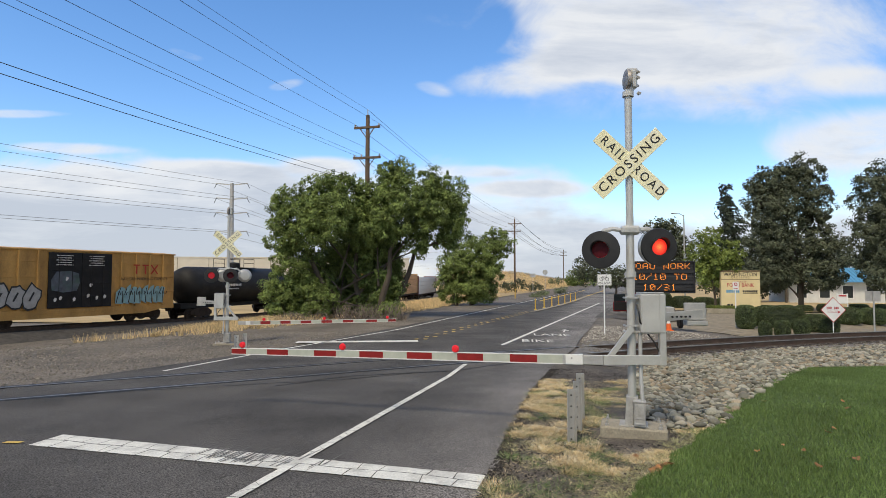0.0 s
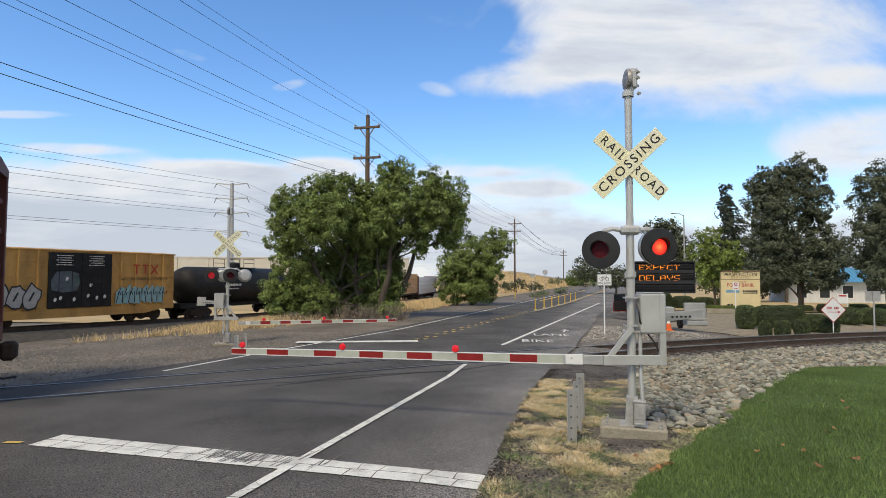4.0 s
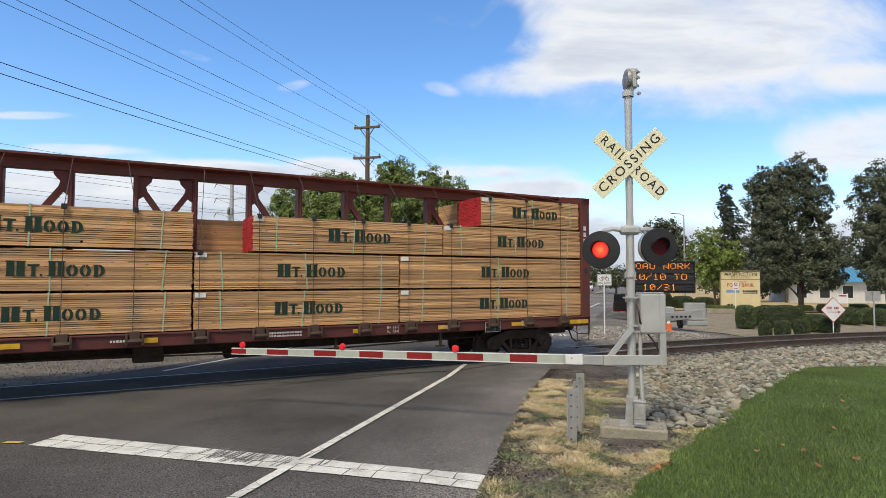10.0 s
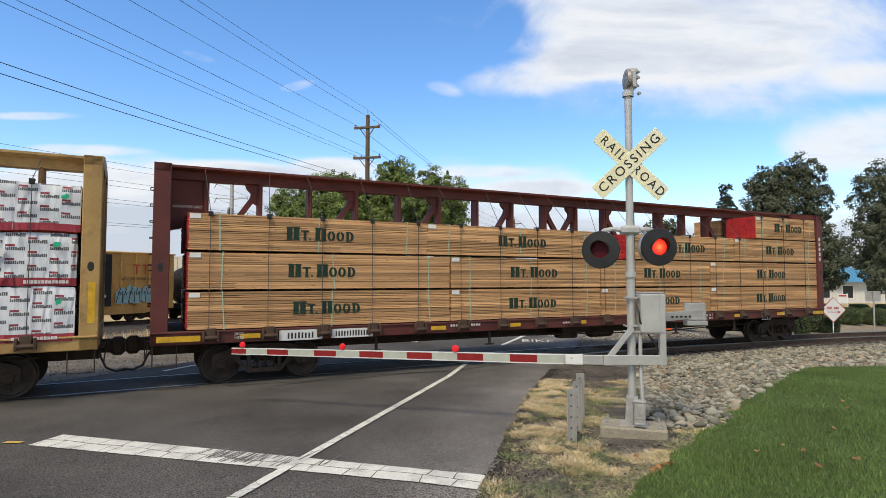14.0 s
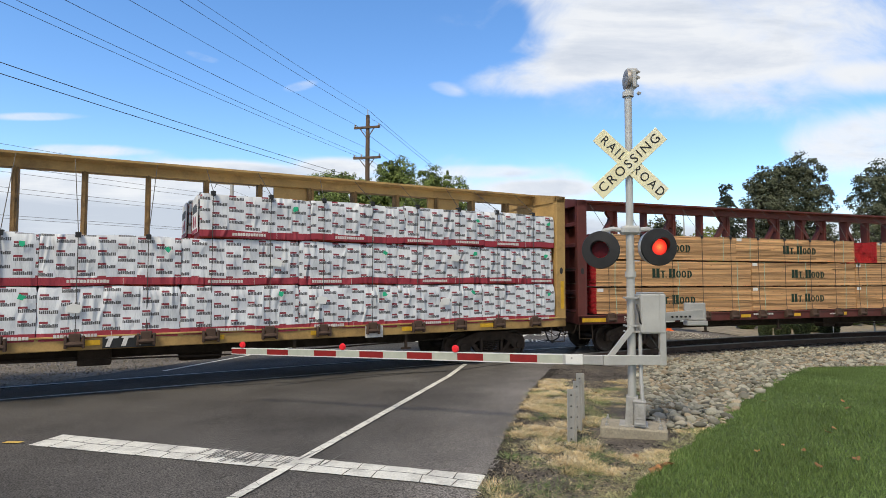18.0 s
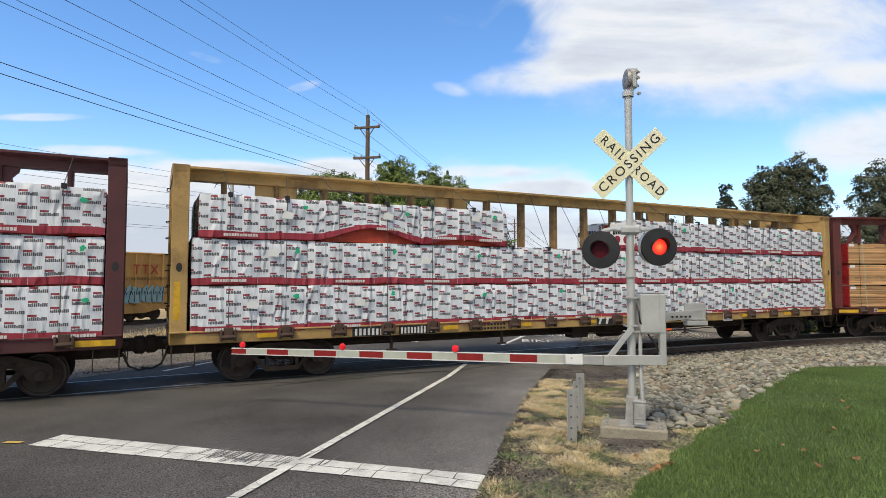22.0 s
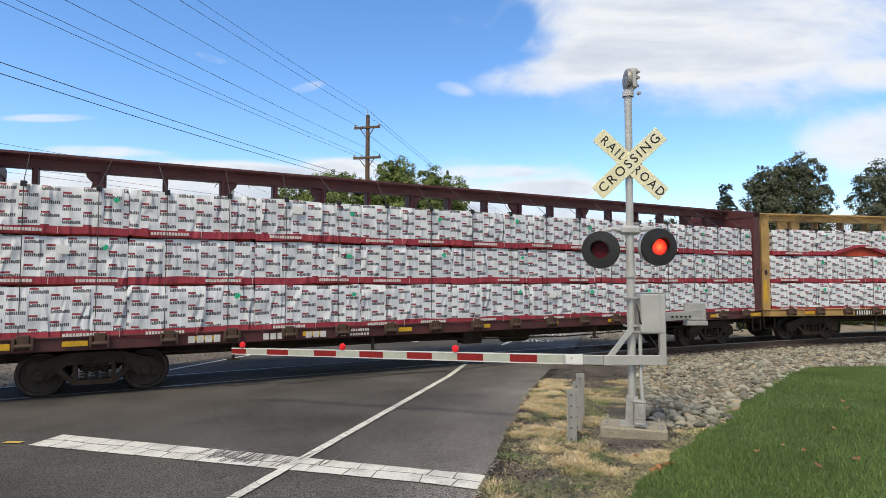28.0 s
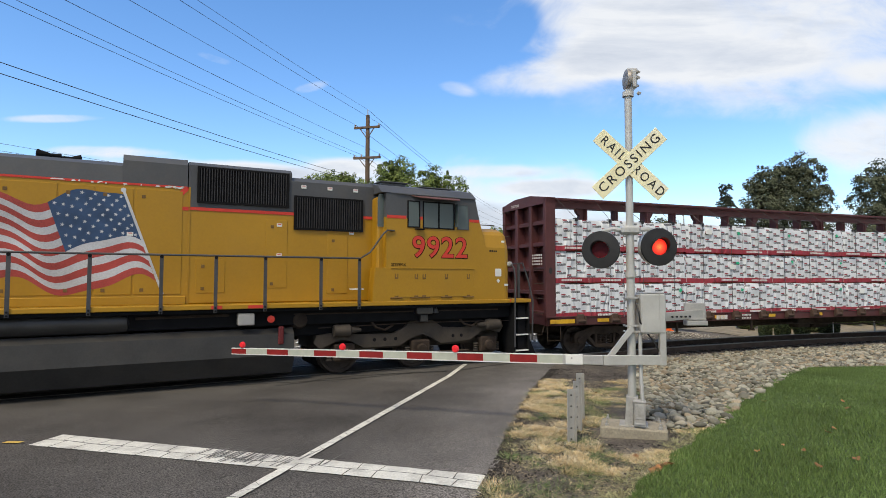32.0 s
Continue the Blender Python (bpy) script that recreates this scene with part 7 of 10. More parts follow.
    part("lower_cable", Shape().tube([(s * 0.2, -0.05, 1.22), (s * 0.28, -0.1, 1.1), (s * 0.34, -0.1, 0.98)], 0.011, 6), BLACK_PAINT, t)
    # counterweight arm above, carrying bracket below
    part("bracket_beam", Shape().box(*sorted((s * 0.425, side * 0.42)), -0.14, -0.09, 0.80, 0.93, 0.006).box(*sorted((s * 0.34, s * 0.425)), -0.15, -0.07, 0.80, 1.24, 0.006), ALU, t, "steel bracket of the gate arm")
    part("bracket_strut", Shape().bar((side * 0.34, -0.12, 0.9), (side * 0.02, -0.10, 1.30), 0.03, 0.07), ALU, t)
    cw = part("counterweight_arm", Shape().bar((s * 0.42, 0.12, 1.42), (s * 1.17, 0.32, 1.47), 0.03, 0.12, 0.004), GALV, t, "perforated steel counterweight arm")
    for k in range(5):
        part("bolt_hole", Shape().rod((s * (0.62 + 0.07 * k), 0.145 + 0.02 * k, 1.43), (s * (0.62 + 0.07 * k), 0.12 + 0.02 * k, 1.43), 0.014, seg=8), BLACK_PAINT, cw)
    part("counterweight", Shape().box(*sorted((s * 0.86, s * 1.16)), 0.29, 0.34, 1.33, 1.62, 0.01).box(*sorted((s * 0.86, s * 1.16)), 0.22, 0.36, 1.30, 1.37, 0.01).box(*sorted((s * 0.88, s * 1.14)), 0.23, 0.35, 1.38, 1.40, 0.004), GALV, cw, "stacked steel counterweights")
    # the arm
    ang = -24 if side < 0 else 3
    am = Matrix.Translation((side * 0.42, -0.115, arm_z)) @ Matrix.Rotation(radians(ang), 4, "Z") @ Matrix.Rotation(radians(drop * side), 4, "Y")
    g = part("gate_arm", Shape().box(*sorted((0, side * 0.55)), -0.02, 0.02, -0.065, 0.065, 0.006), GALV, t, "lowered gate arm with red and white bands", m=am)
    # bands from the bracket outwards; the first is bare, pale ones alternate with red
    edges = [arm * q for q in (0.078, 0.139, 0.2005, 0.263, 0.326, 0.390, 0.456, 0.521, 0.588, 0.657, 0.724, 0.807, 0.877, 0.949, 1.0)]
    for k, (x0, x1) in enumerate(zip(edges, edges[1:])):
        h = 0.068 - 0.012 * x0 / arm
        part("arm_band", Shape().box(*sorted((side * x0, side * x1)), -0.016, 0.016, -h, h, 0.004), GATE_WHITE if k % 2 == 0 else GATE_RED, g, "pale reflective band" if k % 2 == 0 else "red reflective band")
        for e in (h - 0.0055, -h + 0.0055):
            part("arm_edge", Shape().box(*sorted((side * x0, side * x1)), -0.019, 0.019, e - 0.0065, e + 0.0065), WHITE_PAINT, g)
    part("arm_sleeve", Shape().box(*sorted((side * 0.27, side * (edges[0] - 0.002))), -0.0215, 0.0215, -0.069, 0.069, 0.004), WHITE_PAINT, g, "chipped white end of the gate arm")
    for f in arm_lamps:
        xx = side * arm * f
        l = part("arm_lamp", Shape().lathe([(0.015, 0.03), (0.042, 0.026), (0.056, 0.0), (0.056, -0.02), (0.03, -0.03)], Matrix.Translation((xx, -0.02, 0.115)) @ Matrix.Rotation(radians(90), 4, "X"), 16), TIP_LENS, g, "small red gate lamp", True)
        part("arm_lamp_bracket", Shape().box(xx - 0.02, xx + 0.02, -0.012, 0.012, 0.05, 0.09), GALV, l)
    part("arm_bolt", Shape().rod((side * 0.12, -0.03, 0.02), (side * 0.12, 0.03, 0.02), 0.014, seg=6).rod((side * 0.42, -0.03, 0.02), (side * 0.42, 0.03, 0.02), 0.014, seg=6), GALV, g)
    return t


crossing_signal(pose(2.585, 8.0, 0.375, 0, 0, 0), "silver crossing signal with crossbuck, red flashers and lowered gate", 6.535, -1, ((-0.44, -28, True, 0.05), (0.37, 6, False, 0.01)), 1.95, -17.8)
crossing_signal(pose(-7.78, 21.0, 0.0, 0, 0, 4), "grey crossing signal across the tracks with lowered gate", 5.65, 1, ((-0.55, 10, False, 0), (0.12, 10, True, 0), (-0.28, 200, True, 0), (0.48, 200, False, 0)), -0.6, lens=LENS_ASKEW, arm_z=0.70, arm_lamps=(0.16, 0.54, 0.945))


def guard_post(x, y, h, yaw):
    t = thing("delineator_post", pose(x, y, land(x, y), 0, 0, yaw), "short galvanised channel post driven into the verge", "post", "channel posts by the signal")
    sh = Shape().prism([(-0.065, -0.02), (-0.045, 0.02), (0.045, 0.02), (0.065, -0.02), (0.055, -0.025), (0.038, 0.012), (-0.038, 0.012), (-0.055, -0.025)], -0.1, h, "z")
    part("channel", sh, GALV, t)
    for k in range(5):
        z = h - 0.08 - 0.14 * k
        part("bolt_hole", Shape().rod((0, 0.013, z), (0, 0.009, z), 0.012, seg=8), BLACK_PAINT, t)
    return t


for x, y, h, yaw in ((1.66, 7.57, 0.67, 8), (1.88, 8.21, 0.69, 8), (2.1, 8.98, 0.7, 8)):
    guard_post(x, y, h, yaw)
for x, y in ((-6.37, 18.0), (-6.31, 18.6)):
    guard_post(x, y, 0.56, 20)


# ---- the message board by the road works ----
LED = glow("amber_lights", (1.0, 0.30, 0.03), 1.3)
BOARD_BLACK = surf("board_black", (0.022, 0.022, 0.024), 0.6, var=0.3, scale=20, bump=0.1)
DRUMS = []


DOTS = {"R": "1e11111e141211", "O": "0e11111111110e", "A": "0e11111f111111", "D": "1e11111111111e", "W": "11111115151b11", "K": "1112141814 1211", "1": "040c040404040e", "0": "0e11131519110e", "/": "01010204081010", "T": "1f040404040404", "3": "1e01010e01011e", "E": "1f10101e10101f", "X": "11110a040a1111", "P": "1e11111e101010", "C": "0e11101010110e", "L": "1010101010101f", "Y": "1111110a040404", "S": "0f10100e01011e"}


def dot_words(text, p=0.052, pz=0.041):
    """Words of square lights, five by seven to a letter."""
    sh = Shape()
    x0 = -len(text) * 6 * p / 2
    for k, c in enumerate(text):
        code = DOTS.get(c, "00000000000000").replace(" ", "")
        for row in range(7):
            bits = int(code[2 * row:2 * row + 2], 16)
            for col in range(5):
                if bits >> (4 - col) & 1:
                    x, z = x0 + (6 * k + col) * p, (3 - row) * pz
                    sh.box(x, x + p * 0.55, -0.012, 0.0, z - 0.012, z + pz * 0.55 - 0.012)
    return sh


def message_board(x, y, z):
    t = thing("message_board", pose(x, y, 0, 0, 0, -8), "black roadside message board with amber lights", "road sign")
    w = 1.45
    part("board_frame", Shape().box(-w, w, -0.06, 0.5, z + 1.38, z + 1.44, 0.01).box(-w, w, -0.06, 0.5, z - 0.04, z + 0.02, 0.01).box(-w, -w + 0.05, -0.06, 0.5, z, z + 1.4, 0.01).box(w - 0.05, w, -0.06, 0.5, z, z + 1.4, 0.01).box(-w, w, 0.42, 0.5, z, z + 1.4), BOARD_BLACK, t, "black board case")
    part("board_leg", Shape().box(-0.08, 0.08, 0.3, 0.46, 0.0, z, 0.01), GALV, t, "steel lifting post")
    tr = part("trailer", Shape().box(-0.8, 0.8, -0.2, 0.9, 0.42, 0.56, 0.03).box(-0.5, 0.5, -0.1, 0.7, 0.56, 1.0, 0.04), GALV, t, "small grey trailer")
    for sx in (-0.85, 0.85):
        part("tyre", Shape().lathe([(0.1, -0.08), (0.29, -0.09), (0.32, -0.05), (0.32, 0.05), (0.29, 0.09), (0.1, 0.08)], Matrix.Translation((sx, 0.35, 0.32)) @ Matrix.Rotation(radians(90), 4, "Y"), 20), BLACK_PAINT, tr, "", True)
    words = (("ROAD WORK", "EXPECT"), ("10/10 TO", "DELAYS"), ("10/31", ""))
    for k, (a, b) in enumerate(words):
        zc = z + 1.21 - 0.49 * k
        d = part("message_drum", Shape().box(-w + 0.06, w - 0.06, -0.14, 0.14, -0.16, 0.16, 0.004).rod((-w + 0.06, 0, 0), (w - 0.06, 0, 0), 0.15, seg=8), BOARD_BLACK, t, "turning black message drum", m=pose(0, 0.15, zc))
        tagged(part("message", dot_words(a), LED, d, "amber dot-matrix words", m=Matrix.Translation((-0.09, -0.15, 0))), kind="stuff")
        if b:
            tagged(part("message", dot_words(b), LED, d, "amber dot-matrix words", m=Matrix.Rotation(radians(180), 4, "X") @ Matrix.Translation((-0.09, -0.15, 0))), kind="stuff")
        DRUMS.append((d, zc))
        if k:
            part("board_rail", Shape().box(-w + 0.05, w - 0.05, -0.04, 0.0, zc + 0.17, zc + 0.32), BOARD_BLACK, t)
    return t


message_board(10.2, 27.0, 1.68)


# ---- plants ----
LEAF_OAK = surf("dark_oak_leaf", (0.094, 0.106, 0.066), 0.7, var=0.5, scale=1.1, fine=4, bump=0, island=0.4, spec=0.15)
LEAF_WILLOW = surf("willow_leaf", (0.150, 0.196, 0.054), 0.6, var=0.6, scale=1.0, fine=3.5, bump=0, island=0.42, spec=0.2)
LEAF_LIGHT = surf("yellow_green_leaf", (0.155, 0.195, 0.045), 0.65, var=0.45, scale=1.1, fine=4, bump=0, island=0.22, spec=0.2)
# leaf of the conifer; also colours the painted shade inside the hedges
LEAF_DARK = surf("conifer_leaf_and_hedge_shade", (0.034, 0.046, 0.026), 0.7, var=0.35, scale=0.6, fine=8, bump=0, island=0.4)
LEAF_SAGE = surf("sage_leaf", (0.16, 0.185, 0.10), 0.75, var=0.4, scale=1.5, fine=8, bump=0, island=0.35, spec=0.15)
LEAF_HEDGE = surf("hedge_leaf", (0.082, 0.108, 0.040), 0.6, var=0.35, scale=1.5, fine=10, bump=0, island=0.4, obj=0.25)
BARK = surf("grey_bark", (0.085, 0.068, 0.052), 0.9, var=0.4, scale=3, fine=25, bump=0.6, stretch=(1, 1, 0.3))
STRAW = surf("dry_straw", (0.47, 0.375, 0.215), 0.85, var=0.4, scale=1.5, fine=20, bump=0, island=0.5)
STRAW_GOLD = surf("golden_straw", (0.60, 0.45, 0.24), 0.85, var=0.4, scale=1.0, fine=12, bump=0, island=0.45)
STRAW_PALE = surf("bleached_straw", (0.60, 0.54, 0.40), 0.85, var=0.25, scale=1.5, fine=20, bump=0, island=0.4)
STRAW_GREEN = surf("half_dry_blade", (0.33, 0.32, 0.16), 0.8, var=0.4, scale=2, fine=20, bump=0, island=0.5)
GRASS = surf("lawn_blade", (0.112, 0.172, 0.046), 0.6, var=0.35, scale=0.8, fine=12, bump=0, island=0.35)
WOOD_POLE = surf("weathered_pole", (0.13, 0.088, 0.06), 0.9, var=0.35, scale=2, fine=25, bump=0.4, stretch=(1, 1, 0.15))


def leaf_mesh(name, centres, size, material, rs, flat=0.35, long=1.7, normals=None):
    """Many small leaves, each a four-cornered blade; with normals given they lie like shingles and hang a little."""
    c = np.asarray(centres, float)
    n = len(c)
    a = rs.normal(size=(n, 3))
    if normals is None:
        a[:, 2] *= flat + 0.4
        b = rs.normal(size=(n, 3))
    else:
        a[:, 2] -= 0.7
        a -= normals * (a * normals).sum(1)[:, None]
        b = np.cross(normals, a)
    a /= np.linalg.norm(a, axis=1)[:, None]
    b -= a * (a * b).sum(1)[:, None]
    b /= np.linalg.norm(b, axis=1)[:, None]
    s = size * rs.uniform(0.6, 1.3, n)[:, None]
    v = np.stack([c - a * s * long / 2, c + b * s * 0.5, c + a * s * long / 2, c - b * s * 0.5], 1).reshape(-1, 3)
    me = bpy.data.meshes.new(name)
    me.vertices.add(4 * n)
    me.vertices.foreach_set("co", v.astype(np.float32).ravel())
    me.loops.add(4 * n)
    me.loops.foreach_set("vertex_index", np.arange(4 * n, dtype=np.int32))
    me.polygons.add(n)
    me.polygons.foreach_set("loop_start", np.arange(0, 4 * n, 4, dtype=np.int32))
    me.update(calc_edges=True)
    me.materials.append(material)
    return me


def unit(v):
    return v / np.linalg.norm(v, axis=-1, keepdims=True)


def crown_points(lobes, per_m2, rs, clump=0.38):
    """Leaf places and facings: domed clumps over the outside of lobes (x, y, z, rx, ry, rz), a thin dark inside, and sprigs that break the outline."""
    pts, nrm = [], []
    for x, y, z, rx, ry, rz in lobes:
        area = 4 * math.pi * ((rx * ry) ** 1.6 / 3 + (rx * rz) ** 1.6 / 3 + (ry * rz) ** 1.6 / 3) ** (1 / 1.6)
        k = max(10, int(area * 4.4 * (0.38 / clump) ** 2))
        size3 = np.array([rx, ry, rz])
        d = unit(rs.normal(size=(k, 3)))
        kind = rs.uniform(0, 1, k)
        rad = np.where(kind < 0.38, rs.uniform(0.25, 0.75, k), np.where(kind > 0.86, rs.uniform(1.04, 1.2, k), rs.uniform(0.8, 1.05, k)))
        cl = d * size3 * rad[:, None] + np.array([x, y, z])
        per = max(5, int(per_m2 * area / k))
        r = clump * np.where(kind > 0.86, rs.uniform(0.3, 0.6, k), rs.uniform(0.6, 1.6, k))
        out = unit(d / size3)
        out = unit(out + np.array([0, 0, 0.45]))
        u = unit(rs.normal(size=(k, per, 3)) + 0.95 * out[:, None, :])
        reach = rs.uniform(0.25, 1.05, (k, per, 1)) ** 0.6
        tall = np.where(kind > 0.86, 1.7, 0.8)
        off = u * reach * r[:, None, None]
        off[..., 2] *= tall[:, None]
        keep = np.ones((k, per), bool)
        keep[kind > 0.86, per // 3:] = False
        pts.append((cl[:, None, :] + off)[keep])
        nrm.append(unit(u * 0.9 + np.array([0, 0, 0.4]) + rs.normal(size=(k, per, 3)) * 0.42)[keep])
    return np.concatenate(pts), np.concatenate(nrm)


def tree(x, y, label, lobes, leaf, size, per_m2, trunk=0.25, seed=1, stems=((0, 0),), long=1.7, clump=0.38, category="tree", name="tree", low=0.15):
    rs = np.random.RandomState(seed)
    z = land(x, y)
    t = thing(name, pose(x, y, z), label, category)
    lobes = [(a, b, c - z, d, e, f) for a, b, c, d, e, f in lobes]
    lob = np.array(lobes, float)
    wood = Shape()
    for sx, sy in stems:
        top = lob[:, 2].max() * 0.62
        pts = [Vector((sx, sy, -0.2))]
        for k in range(1, 5):
            pts.append(Vector((sx * (1 + 0.4 * k) + rs.normal() * 0.12 * k * 0.4, sy * (1 + 0.3 * k) + rs.normal() * 0.1, top * k / 4)))
        wood.tube(pts, [trunk, trunk * 0.8, trunk * 0.62, trunk * 0.45, trunk * 0.22], 9)
    part("trunk", wood, BARK, t, "grey-brown furrowed trunk", True)
    br = Shape()
    for L in lob[::3] if len(lob) > 20 else lob:
        sx, sy = stems[int(rs.randint(len(stems)))]
        a = Vector((sx, sy, max(0.4, L[2] * 0.35)))
        e = Vector(L[:3])
        mid = a.lerp(e, 0.55) + Vector((rs.normal() * 0.15, rs.normal() * 0.15, 0.25))
        br.tube([a, mid, e], [trunk * 0.3, trunk * 0.17, trunk * 0.08], 6)
        for k in range(4):
            d = Vector(rs.normal(size=3)).normalized()
            tip = e + Vector((d.x * L[3], d.y * L[4], d.z * L[5])) * 0.85
            br.tube([mid.lerp(e, 0.5), e.lerp(tip, 0.4), tip], [trunk * 0.16, trunk * 0.1, trunk * 0.03], 5)
    part("limb", br, BARK, t, "branching limbs", True)
    pts, nrm = crown_points(lobes, per_m2, rs, clump)
    high = pts[:, 2] > low
    c = part("crown", leaf_mesh("crown", pts[high], size, leaf, rs, long=long, normals=nrm[high]), leaf, t, "crown of many small leaves")
    tagged(c, "", "", "", "stuff")
    return t


def lobes_from(d, base_u, px, ground=491, items=()):
    """Lobes given as offsets in a flat drawing: right, up, half-width, half-height in drawing units of 1/px metres at depth d, and metres further back."""
    out = []
    for k, (u, v, a, b, *back) in enumerate(items):
        out.append(((u - base_u) / px, sum(back) + 0.5 * math.sin(k * 2.3) * a / px, EYE_Z + (ground - v) / px, a / px, 0.85 * a / px, b / px))
    return out


P1 = 30.1
tree(-4.45, 34, "broad leafy roadside tree with several trunks and low skirts", lobes_from(34, 650, P1, 491, (
    (512, 372, 34, 36), (555, 345, 36, 30), (600, 345, 36, 32), (498, 418, 26, 34), (540, 405, 44, 38, -0.9), (590, 395, 46, 40, -1.2), (640, 360, 42, 44), (690, 330, 34, 40), (708, 306, 20, 20), (662, 400, 48, 38, -1.2), (715, 372, 42, 44, -0.6),
    (765, 328, 34, 28), (798, 348, 28, 34), (772, 378, 44, 38), (806, 398, 24, 34), (790, 422, 22, 22), (738, 424, 20, 24), (741, 442, 10, 12), (680, 432, 34, 28, 1.2), (642, 440, 44, 28, 1.5), (600, 446, 40, 34, 1.6), (520, 462, 34, 30, 0.4),
    (500, 520, 34, 40), (545, 500, 36, 34), (570, 532, 32, 26), (520, 546, 42, 18), (640, 490, 32, 38, 1.5), (672, 512, 34, 42, 0.9), (652, 546, 38, 20), (690, 547, 22, 14), (600, 470, 50, 56, 3.0), (658, 478, 40, 60, 2.8), (610, 532, 40, 28, 2.4), (692, 490, 24, 48, 1.4), (730, 385, 34, 34, 1.6), (560, 480, 36, 40, 2.0), (640, 400, 50, 44, 2.0))),
    LEAF_WILLOW, 0.074, 540, 0.24, 3, ((-1.6, 0), (-0.4, 0.4), (0.7, -0.2), (1.3, 0.5)), 1.9, 0.34)
P2 = 20.5
tree(1.8, 50, "smaller rounded willow at the field's edge", lobes_from(50, 820, P2, 491, (
    (806, 472, 26, 26), (844, 447, 38, 30), (878, 437, 26, 26), (800, 505, 24, 30), (834, 495, 34, 36), (860, 480, 26, 30), (850, 520, 26, 20))),
    LEAF_WILLOW, 0.095, 360, 0.2, 4, ((-0.6, 0), (0.6, 0.3)), 1.9, 0.42)
P3 = 19.7
tree(32.0, 52, "tall dark oak with a dense crown behind the hedges", lobes_from(52, 1415, P3, 491, (
    (1365, 320, 34, 28), (1425, 305, 38, 30), (1350, 370, 34, 40), (1400, 360, 46, 44), (1445, 365, 28, 40), (1350, 430, 32, 40), (1400, 430, 50, 46), (1450, 425, 24, 34), (1345, 478, 36, 28), (1385, 488, 42, 24), (1430, 484, 40, 26), (1462, 476, 22, 32))),
    LEAF_OAK, 0.13, 210, 0.26, 5, ((0, 0),), 1.5, 0.5)
tree(35.3, 46, "dark leafy oak beside the driveway", lobes_from(46, 1572, 22.3, 491, (
    (1570, 320, 40, 34), (1560, 370, 38, 46), (1590, 400, 40, 46), (1555, 430, 34, 40), (1575, 470, 44, 34), (1548, 490, 26, 22))),
    LEAF_OAK, 0.125, 200, 0.24, 6, ((0, 0),), 1.5, 0.48)
tree(22.4, 48, "bright yellow-green young tree by the sign", lobes_from(48, 1267, 21.4, 491, (
    (1265, 425, 24, 22), (1250, 455, 28, 26), (1285, 455, 26, 26), (1265, 485, 34, 22))),
    LEAF_LIGHT, 0.12, 200, 0.12, 7, ((0, 0),), 1.5, 0.42)
tree(34.6, 70, "narrow dark conifer behind the oak", lobes_from(70, 1290, 14.6, 491, (
    (1288, 345, 9, 24), (1290, 375, 16, 24), (1290, 410, 21, 28), (1292, 445, 24, 28), (1292, 478, 25, 20))),
    LEAF_DARK, 0.22, 60, 0.2, 8, ((0, 0),), 1.5, 0.5)
for k, (x, y, u, px, items) in enumerate((
        (29.5, 76, 1190, 13.5, ((1170, 410, 24, 20), (1200, 405, 26, 18), (1185, 440, 36, 24), (1215, 440, 20, 26), (1190, 470, 34, 20))),
        (58, 85, 1500, 12.0, ((1490, 430, 24, 20), (1515, 440, 24, 20), (1500, 465, 34, 16))),
        (46, 78, 1335, 13.2, ((1325, 430, 26, 30), (1340, 470, 30, 26))),
        (38.5, 160, 1032, 6.4, ((1015, 492, 14, 12), (1035, 486, 16, 14), (1050, 494, 10, 10), (1025, 500, 20, 8))),
        (70, 190, 1110, 5.4, ((1085, 490, 12, 10), (1100, 482, 14, 14), (1125, 478, 16, 16), (1150, 485, 16, 14))),
        (44, 82, 1400, 12.6, ((1330, 470, 30, 26), (1375, 465, 34, 30), (1420, 468, 34, 28), (1350, 500, 40, 20), (1410, 500, 44, 20))),
        (25, 84, 1220, 12.3, ((1170, 480, 26, 22), (1215, 488, 34, 18), (1255, 492, 30, 16))),
        (12, 96, 905, 10.6, ((895, 505, 10, 7), (912, 503, 8, 7))))):
    tree(x, y, "distant leafy tree along the road" if y < 100 else "distant round tree beside the road", lobes_from(y, u, px, 491, items), LEAF_OAK if k != 3 else LEAF_WILLOW, 0.3 if y > 100 else 0.22, 22 if y > 100 else 45, 0.2, 20 + k, ((0, 0),), 1.4, 0.6)

for k, (x, y, u, px, items) in enumerate((
        (9.9, 92, 897, 11.15, ((893, 506, 6, 5), (901, 505, 7, 6))),
        (14.6, 93, 945, 11.0, ((939, 508, 8, 6), (948, 506, 9, 8), (955, 509, 6, 5))),
        (13.2, 76, 960, 13.5, ((950, 520, 7, 4), (962, 518, 8, 5))),
        (17.0, 84, 978, 12.2, ((972, 515, 7, 4), (984, 513, 7, 5))),
        (11.2, 70, 938, 14.6, ((932, 525, 7, 4), (942, 523, 8, 4))),
        (29.0, 150, 984, 6.8, ((978, 497, 6, 5), (990, 496, 7, 6))))):
    tree(x, y, "round grey-green shrub in the dry grass", lobes_from(y, u, px, 491, items), LEAF_OAK if k < 2 else LEAF_SAGE, 0.11, 120, 0.05, 60 + k, ((0, 0),), 1.5, 0.22, "shrub", "shrub", 0.02)


